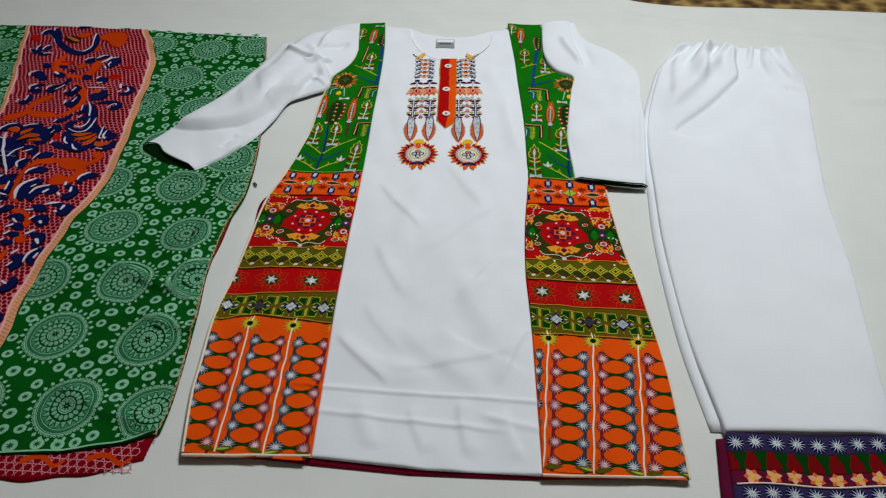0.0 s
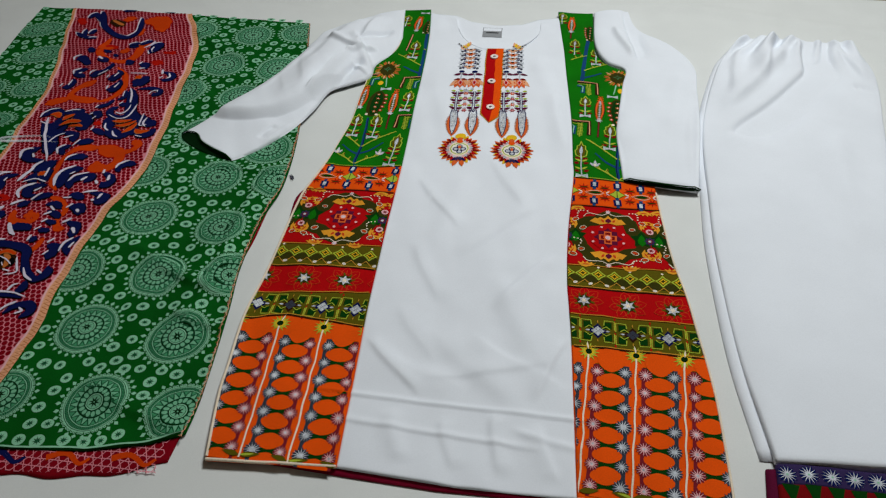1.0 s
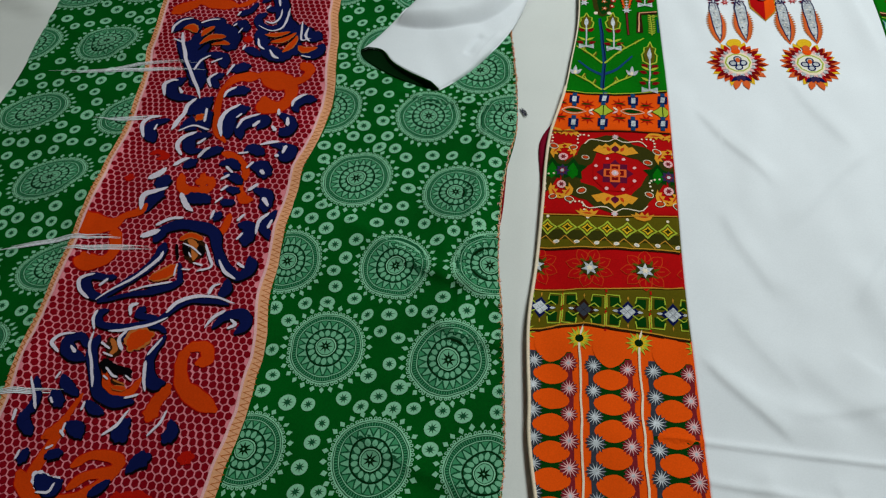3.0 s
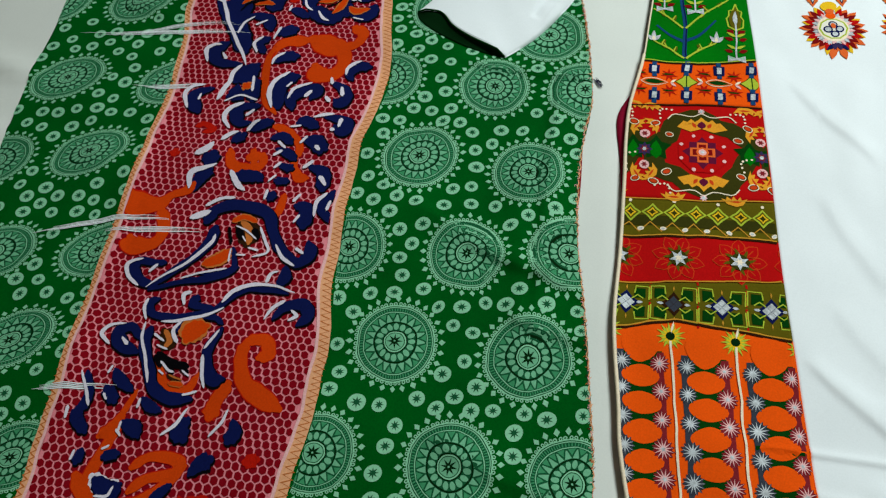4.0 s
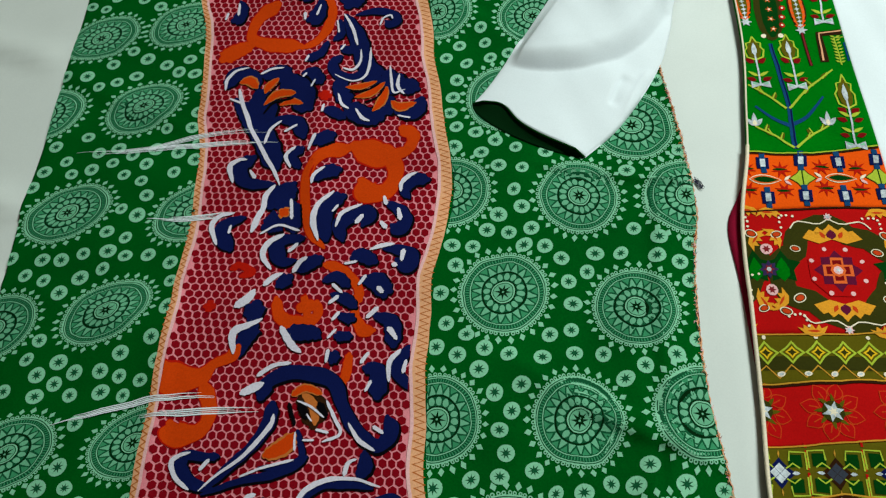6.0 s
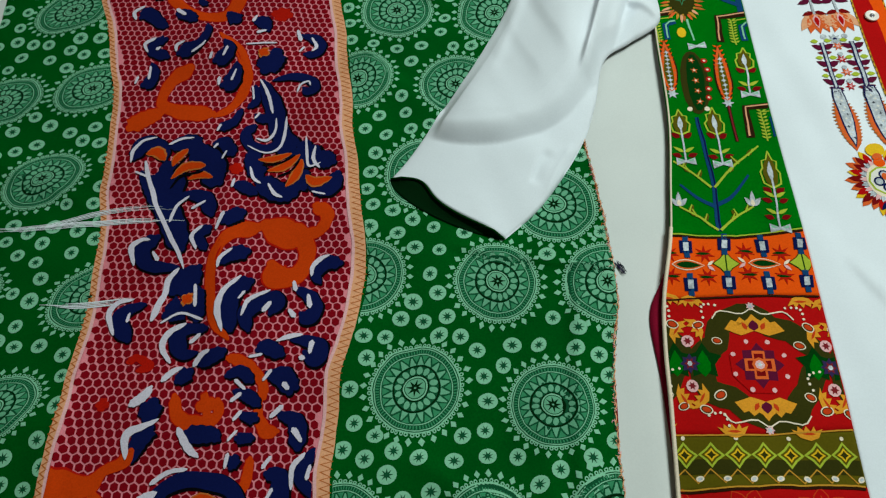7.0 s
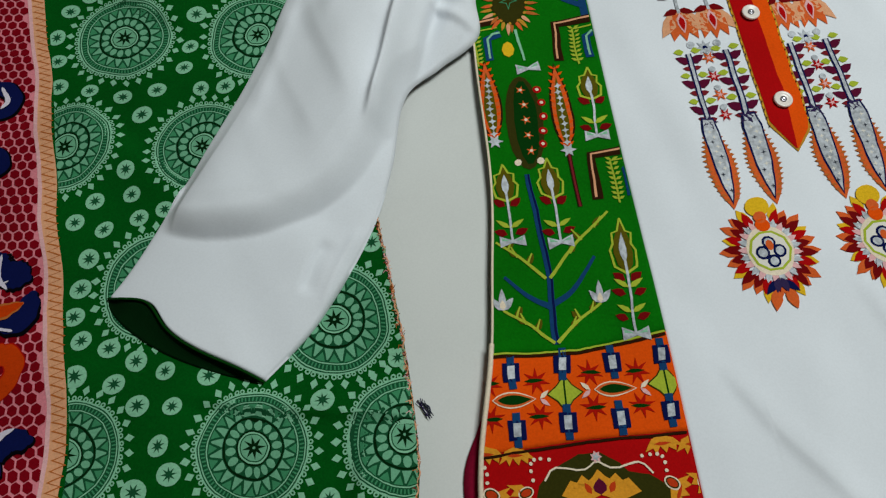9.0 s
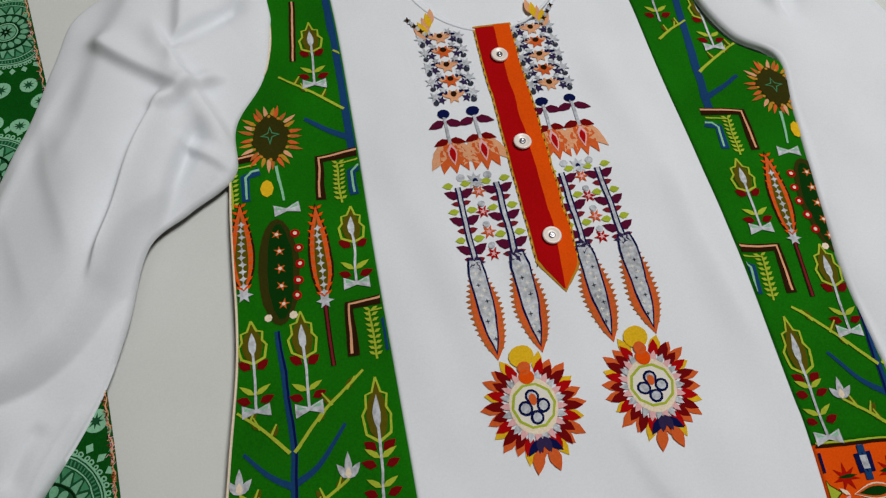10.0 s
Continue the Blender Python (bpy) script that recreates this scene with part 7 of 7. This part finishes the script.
ys = np.linspace(0.580, 1.12, 120)
tube("piping", laid(L_OUT(ys) + 0.0005, ys, h_kurta, 0.0012), 0.0019, INK["cream"], panel_l, "white piping")
ys = np.linspace(0.592, 1.10, 120)
tube("piping", laid(R_OUT(ys) - 0.0005, ys, h_kurta, 0.0012), 0.0016, INK["cream"], panel_r, "white piping")
us = np.linspace(0, 1, 60)
hy = hem_l(us)
tube("piping", laid(L_OUT(hy) * (1 - us) + L_IN(hy) * us, hy, h_kurta, 0.0006), 0.0021, INK["cream"], panel_l, "white hem piping")
hy = LEVELS_R[0](us)
tube("piping", laid(R_IN(hy) * (1 - us) + R_OUT(hy) * us, hy, h_kurta, 0.0006), 0.0018, INK["cream"], panel_r, "white hem piping")
ys = np.linspace(1.12, 1.66, 100)
tube("piping", laid(L_OUT(ys) + 0.0008, ys, h_kurta, 0.0010), 0.0010, INK["cream"], panel_l, "thin white piping")

# ---- neck opening: placket, buttons, embroidery ----
AX0, AX1 = np.array((0.0605, 1.515)), np.array((0.0735, 1.262))
down = (AX1 - AX0) / np.linalg.norm(AX1 - AX0)
TURN_P = math.degrees(math.atan2(down[1], down[0])) + 90

placket = part("placket", None, kurta, "red and orange button placket ending in a point")


def placket_piece(name, col, pts, lift, label=""):
    ink = Ink(AX0[0], AX0[1], TURN_P)
    p = np.array(pts, float)
    rows = max(6, int(np.ptp(p[:, 1]) / 0.008))
    left = sorted([q for q in pts if q[2] == 0], key=lambda q: q[1])
    right = sorted([q for q in pts if q[2] == 1], key=lambda q: q[1])
    y = np.linspace(min(p[:, 1]), max(p[:, 1]), rows)
    xl = np.interp(y, [q[1] for q in left], [q[0] for q in left])
    xr = np.interp(y, [q[1] for q in right], [q[0] for q in right])
    a = ink._push(np.vstack([np.stack([xl, y], -1), np.stack([xr, y], -1)]), 0)
    for n in range(rows - 1):
        ink.f.append((a + n, a + rows + n, a + rows + n + 1, a + n + 1))
        ink.k.append(col)
    part(name, ink.mesh(name, h_kurta, lift), placket, label)


placket_piece("gold_edging", "gold", [(-0.0178, 0.0, 0), (0.0172, 0.002, 1), (-0.0178, -0.232, 0), (0.0172, -0.236, 1), (0.000, -0.2575, 0), (0.000, -0.2575, 1)], 0.0010)
placket_piece("red_strip", "red", [(-0.0160, 0.0, 0), (0.001, 0.0, 1), (0.002, -0.10, 1), (0.004, -0.2, 1), (-0.0160, -0.230, 0), (0.000, -0.2540, 1), (-0.001, -0.2545, 0)], 0.0016, "red strip")
placket_piece("orange_strip", "orange", [(0.001, 0.0, 0), (0.0155, 0.001, 1), (0.002, -0.10, 0), (0.004, -0.2, 0), (0.0155, -0.234, 1), (0.000, -0.2540, 0), (0.001, -0.2545, 1)], 0.0016, "orange strip")
stitch = Ink(AX0[0], AX0[1], TURN_P)
for k in range(60):
    for s in (-0.0169, 0.0163):
        stitch.leaf("brown" if k % 2 else "yellow", s, -0.002 - 0.0039 * k, 0.0030, 0.0012, 250, 0, 3)
part("edge_stitches", stitch.mesh("edge_stitches", h_kurta, 0.0018), placket, "", "stuff")


def lathe(name, profile, mat, sides=28):
    verts, faces = [], []
    for r, z in profile:
        for k in range(sides):
            a = 2 * math.pi * k / sides
            verts.append((r * math.cos(a), r * math.sin(a), z))
    for n in range(len(profile) - 1):
        for k in range(sides):
            m = (k + 1) % sides
            faces.append((n * sides + k, n * sides + m, (n + 1) * sides + m, (n + 1) * sides + k))
    faces.append(tuple(range((len(profile) - 1) * sides, len(profile) * sides)))
    return mesh_from(name, verts, faces, [mat])


BUTTON = lathe("button", [(0.0066, 0.0), (0.0074, 0.0008), (0.0075, 0.0018), (0.0070, 0.0026), (0.0060, 0.0027), (0.0050, 0.0021), (0.0030, 0.0018), (0.0001, 0.0018)], M_BUTTON)
STUD = lathe("stud", [(0.0026, 0.0018), (0.0027, 0.0024), (0.0019, 0.0028), (0.0009, 0.0026), (0.0001, 0.0024)], M_STUD, 14)
for x, y in ((0.0610, 1.481), (0.0645, 1.391), (0.0712, 1.304)):
    b = part("button", BUTTON, placket, "round white plastic button")
    b.location = (x, y, float(h_kurta(np.array(x), np.array(y))) + 0.0017)
    part("button_centre", STUD, b, "grey button centre")


def column(px, py, tx, ty, flip):
    """One column of neck embroidery above its pendant: local y runs from the pendant's middle (0) to the neck."""
    ln = math.hypot(tx - px, ty - py)
    turn = math.degrees(math.atan2(ty - py, tx - px)) - 90

    def piece(name, s, draw, *args, lift=0.0008, w=0.0):
        ink = Ink(px, py, turn, 1.0, flip).place(w, s)
        draw(ink, *args)
        part(name, ink.mesh(name, h_kurta, lift, 0.00022), neckline)

    def pendant(ink):
        n = 22
        for k in range(n):
            a = 90 + 24 + (360 - 48) * k / (n - 1)
            c, s = math.cos(radians(a)), math.sin(radians(a))
            ink.leaf("flame" if k % 3 else "yellow", 0.020 * c, 0.024 * s, 0.0165 + 0.002 * math.sin(k * 3.7), 0.0088, a + 6, 0, 4)
            ink.leaf("darkred" if k % 3 else "red", 0.018 * c, 0.021 * s, 0.0150 + 0.002 * math.sin(k * 2.1), 0.0076, a - 3, 1, 4)
            ink.leaf("silver" if k % 2 else "pink", 0.013 * c, 0.016 * s, 0.0110, 0.0052, a, 2, 4)
        ink.disc("cream", 0, 0, 0.0175, 3, 24, 0.0200)
        ink.ring("lime", 0, 0, 0.0142, 0.0162, 4, 10)
        ink.disc("offwhite", 0, 0, 0.0142, 4, 10)
        for dx, dy in ((0, 0.006), (0, -0.008), (0.0065, -0.001), (-0.0065, -0.001)):
            ink.disc("navy", dx, dy, 0.0052, 5, 10)
            ink.disc("silver", dx, dy, 0.0034, 6, 10)
        ink.disc("flame", 0, 0.004, 0.0028, 7, 8, 0.004)
        for s in (1, -1):
            ink.leaf("navy", s * 0.002, -0.024, 0.014, 0.006, -90 + s * 48, 4, 5)
            ink.leaf("violet", s * 0.001, -0.022, 0.012, 0.006, -90 + s * 15, 5, 5)
            ink.leaf("flame", s * 0.004, -0.030, 0.017, 0.0090, -90 + s * 14, 3, 5)
        ink.disc("orange", 0, 0.021, 0.0058, 5, 12)
        ink.disc("flame", 0, 0.028, 0.0050, 5, 12)
        ink.disc("yellow", 0, 0.037, 0.0095, 4, 14, 0.0085)

    def blade(ink):
        ink.leaf("flame", 0, -0.006, 0.084, 0.0215, 90, 0, 9)
        for k in range(16):
            s = (k + 0.5) / 16
            w = 0.0115 * math.sin(math.pi * s ** 0.9)
            for q in (1, -1):
                ink.leaf("tan", q * w * 0.75, 0.068 * s, 0.0050, 0.0026, 90 - q * 80, 1, 3)
        for col, wd, lo, hi, lay in (("navy", 0.0072, -0.002, 0.076, 2), ("silver", 0.0058, 0.001, 0.074, 3)):
            ink.poly(col, [(0, lo), (wd * 0.5, lo + 0.012), (wd * 0.9, lo + 0.030), (wd, hi - 0.012), (wd * 0.7, hi), (-wd * 0.7, hi), (-wd, hi - 0.012), (-wd * 0.9, lo + 0.030), (-wd * 0.5, lo + 0.012)], lay)
        for k in range(12):
            ink.star("grey" if k % 3 == 0 else "offwhite", 0.0014 * (-1) ** k, 0.010 + 0.0048 * k, 0.0007, 0.0021, 4, 4)

    def spine(ink, ht):
        ink.stroke("navy", [(0, 0), (0, ht)], 0.0052, None, 1)
        ink.stroke("silver", [(0, 0), (0, ht)], 0.0026, None, 2)
        for k in range(3):
            y = 0.010 + ht * 0.36 * k
            for q in (1, -1):
                ink.leaf("maroon", 0, y, 0.0140, 0.0078, 90 - q * 62, 0, 4)
                ink.leaf("dusty", 0, y - 0.006, 0.0085, 0.0050, 90 - q * 80, 0, 4)
                ink.leaf("lime", q * 0.003, y + ht * 0.17, 0.0090, 0.0060, 90 - q * 90, 0, 4)
        ink.star("violet", 0, 0.002, 0.003, 0.008, 5, 3)

    def filler(ink, ht):
        for k in range(4):
            y = ht * (0.10 + 0.26 * k)
            ink.star("flame" if k % 2 else "red", 0, y, 0.0025, 0.0062, 6, 0)
            ink.disc("silver", 0, y + 0.007, 0.0028, 1, 8)
            ink.star("pink", 0, y, 0.001, 0.003, 5, 1)

    def flame_flower(ink):
        for a, col in ((-50, "peach"), (50, "peach"), (-25, "flame"), (25, "flame"), (0, "flame")):
            ink.leaf(col, 0, 0.030, 0.034, 0.0125, 270 + a * 0.7, 0, 5)
        for a in (-35, 35):
            ink.leaf("maroon", 0, 0.048, 0.016, 0.008, 270 + a * 2, 1, 4)
            ink.leaf("darkred", 0, 0.030, 0.014, 0.007, 270 + a * 2, 1, 4)
        ink.leaf("pink", 0, 0.026, 0.022, 0.0075, 270, 2, 5)
        ink.leaf("red", 0, 0.022, 0.015, 0.0052, 270, 3, 5)
        ink.stroke("silver", [(0, 0.026), (0, 0.052)], 0.0026, None, 2)
        ink.disc("navy", 0, 0.055, 0.0056, 2, 10, 0.0045)

    def ladder(ink):
        for k in range(5):
            y = 0.006 + 0.0155 * k
            ink.star("flame" if k % 2 else "peach", 0, y, 0.004, 0.0075, 6, 1)
            ink.disc("brown", 0, y + 0.002, 0.0028, 2, 8)
            for q in (1, -1):
                ink.stroke("navy", [(q * 0.005, y + 0.004), (q * 0.013, y + 0.003), (q * 0.016, y - 0.004)], 0.0034, 0.0022, 0)
                ink.star("silver", q * 0.0165, y + 0.001, 0.0026, 0.0064, 6, 2, 30 * k)
                ink.star("violet", q * 0.0110, y - 0.003, 0.0020, 0.0046, 5, 1, 25 * k)
                ink.leaf("peach", 0, y, 0.011, 0.006, 90 - q * 75, 0, 4)
                ink.star("silver", q * 0.0085, y + 0.007, 0.0016, 0.0038, 5, 2, 50 * k)
                ink.disc("grey", q * 0.0165, y - 0.006, 0.0026, 1, 7)

    def tip(ink):
        for q in range(5):
            ink.leaf("yellow" if q % 2 else "peach", 0.002 * q - 0.004, 0.004 * q, 0.018, 0.0065, 118 - 8 * q, q % 2, 5)
        for q in range(6):
            ink.star("brown" if q % 2 else "silver", -0.004 - 0.0025 * q, 0.006 + 0.0035 * q, 0.0014, 0.0034, 4, 3)

    piece("pendant", 0.0, lambda ink: pendant(ink.place(0, 0, 0, 0.98)))
    for w in (-0.0165, 0.0165):
        piece("silver_leaf", 0.042, blade, w=w)
        piece("stem_stitch", 0.112, spine, 0.068, w=w * 0.94)
    piece("flower_filling", 0.112, filler, 0.070, lift=0.0012)
    piece("silver_knot", 0.184, lambda ink: (ink.star("silver", 0, 0, 0.004, 0.008, 8, 0), ink.disc("navy", 0, 0, 0.0022, 1, 8), ink.disc("silver", 0.011, 0.004, 0.0034, 0, 8), ink.disc("silver", -0.011, 0.004, 0.0034, 0, 8)))
    for w in (-0.0125, 0.0125):
        piece("flame_flower", 0.196, flame_flower, w=w)
    piece("silver_ladder", 0.262, ladder)
    piece("neck_tip", 0.330, tip, w=-0.008, lift=0.0014)


neckline = part("neck_embroidery", None, kurta, "multicoloured silver-thread neck embroidery")
column(0.0325, 1.177, 0.0145, 1.47, 1.0)
column(0.1190, 1.181, 0.0980, 1.47, -1.0)
# fine facing line round the neck
t = np.linspace(-0.93, 0.93, 50)
nx = NECK_X + NECK_W * t
tube("neck_binding", laid(nx, NECK_Y + NECK_D * (1 - np.sqrt(1 - t * t)) - 0.001, h_kurta, -0.0002), 0.0013, INK["white"], kurta, "white neck binding")

# size label inside the back neck
label_ink = Ink(0.047, 1.588, 2)
label_ink.poly("label_grey", [(-0.020, -0.020), (0.020, -0.020), (0.020, 0.020), (-0.020, 0.020)], 0)
label_ink.poly("white", [(-0.0185, 0.006), (0.0185, 0.006), (0.0185, 0.0185), (-0.0185, 0.0185)], 1)
label_ink.poly("black", [(-0.013, -0.004), (0.013, -0.004), (0.013, 0.000), (-0.013, 0.000)], 1)
part("neck_label", label_ink.mesh("neck_label", h_yoke, 0.0015), kurta, "grey woven label with an unreadable dark line")

# ---- printed cuffs of the trousers ----
h_cuff = lambda x, y: h_sheet(x, y) + 0.010
CUFF_L = edge((0.436, 0.50), (0.440, 0.573), (0.446, 0.655))
CUFF_R = edge((0.632, 0.50), (0.636, 0.58), (0.642, 0.665))
cuff_top = lambda u: 0.652 + 0.010 * u + 0.002 * np.sin(u * 9)
cuff = part("printed_cuff", None, trousers, "dark red printed cuff with silver starbursts")
for name, col, hi, lo in (("violet_strip", "violet", 0.0, 0.024), ("red_strip", "darkred", 0.024, 0.048), ("peach_strip", "maroon", 0.048, 0.064), ("violet_strip", "violet", 0.064, 0.090), ("red_strip", "darkred", 0.090, 0.145)):
    px, py = between(CUFF_L, CUFF_R, lambda u: cuff_top(u) - lo, lambda u: cuff_top(u) - hi, 50, 10)
    part(name, grid_cloth(name, px, py, h_cuff, INK[col], drape(0.0005), 0.0002), cuff)
px, py = between(edge((0.424, 0.50), (0.428, 0.575), (0.436, 0.65)), edge((0.61, 0.50), (0.615, 0.65)), lambda u: cuff_top(u) - 0.140, lambda u: cuff_top(u) - 0.004, 30, 20)
part("back_cuff", grid_cloth("back_cuff", px, py, lambda x, y: h_sheet(x, y) + 0.0055, INK["maroon"], drape(0.0004)), cuff)
for k in range(9):
    for row, (dy, petal) in enumerate(((0.012, "silver"), (0.076, "silver"))):
        x = 0.4545 + 0.0228 * k + 0.004 * row
        y = float(cuff_top(np.array((x - 0.446) / 0.19))) - dy
        ink = Ink(x, y, rng.uniform(0, 40), 1.0)
        burst(ink, petal, "navy", "mint")
        part("starburst", ink.mesh("starburst", h_cuff, 0.0006), cuff)
    x = 0.4600 + 0.0228 * k
    y = float(cuff_top(np.array((x - 0.446) / 0.19)))
    ink = Ink(x - 0.004, y - 0.024)
    ink.poly("deepleaf", [(-0.0085, 0), (0.0085, 0), (0.003, -0.016), (0.0035, -0.024), (-0.0035, -0.024), (-0.003, -0.016)], 0)
    part("green_leaf", ink.mesh("green_leaf", h_cuff, 0.0005), cuff)
    ink = Ink(x + 0.004, y - 0.055)
    for a in range(0, 360, 60):
        ink.leaf("flame" if a % 120 else "peach", 0, 0, 0.0095, 0.0075, a + 12 * k, 0 if a % 120 else 1, 5)
    ink.star("yellow", 0, 0, 0.0015, 0.0042, 6, 2)
    part("peach_flower", ink.mesh("peach_flower", h_cuff, 0.0006), cuff)
us = np.linspace(0.02, 0.98, 60)
cy = cuff_top(us) - 0.0645
tube("cord", laid(CUFF_L(cy) * (1 - us) + CUFF_R(cy) * us, cy, h_cuff, 0.001), 0.0012, INK["cream"], cuff, "pale cord")

# ---- thread tuft, and shiny streaks on the scarf ----


def thread(pts, label):
    """A streak of reflected light, put in as a few flat white strips side by side, widest in the middle."""
    ob = tagged(new("loose_thread"), label, "thread", "loose threads on the scarf")
    ink = Ink()
    p = spline(pts, 30)
    for k in range(4):
        a, b = sorted((rng.randrange(0, 9), 29 - rng.randrange(0, 9)))
        off = 0.0016 * (k - 1.5) * np.sin(np.linspace(0.4, 2.6, 30))
        q = np.stack([p[:, 0], p[:, 1] + off], -1)[a:b]
        ink.stroke("white", q, 0.0006 + 0.0008 * rng.random(), None, k, 0, True)
    part("strand", ink.mesh("strand", h_scarf, 0.0034, 0.0002), ob)
    return ob


tuft = tagged(new("thread_tuft"), "small dark tangled thread tuft on the sheet", "thread")
for k in range(9):
    a, b = rng.uniform(-0.003, 0.003), rng.uniform(-0.002, 0.002)
    p = spline([(-0.230 + a, 1.085 + b), (-0.2265 - 1.5 * b, 1.080 + a), (-0.224 + a, 1.074 - b)], 14)
    tube("strand", laid(p[:, 0], p[:, 1], h_sheet, 0.001 + 0.0022 * rng.random()), 0.00032, INK["violet" if k % 2 else "grey"], tuft, "")
# reflections on the scarf, drawn as white strips above the cloth
for pts in ([(-0.875, 1.100), (-0.80, 1.106), (-0.72, 1.128), (-0.606, 1.134)], [(-0.85, 1.098), (-0.74, 1.112), (-0.64, 1.118)], [(-0.775, 1.023), (-0.73, 1.024), (-0.685, 1.032)],
            [(-0.815, 0.810), (-0.77, 0.825), (-0.70, 0.842), (-0.640, 0.845)], [(-0.735, 0.822), (-0.68, 0.830), (-0.606, 0.836)], [(-0.750, 0.643), (-0.70, 0.655), (-0.645, 0.662)]):
    thread(pts, "thin white loose floss thread across the scarf")
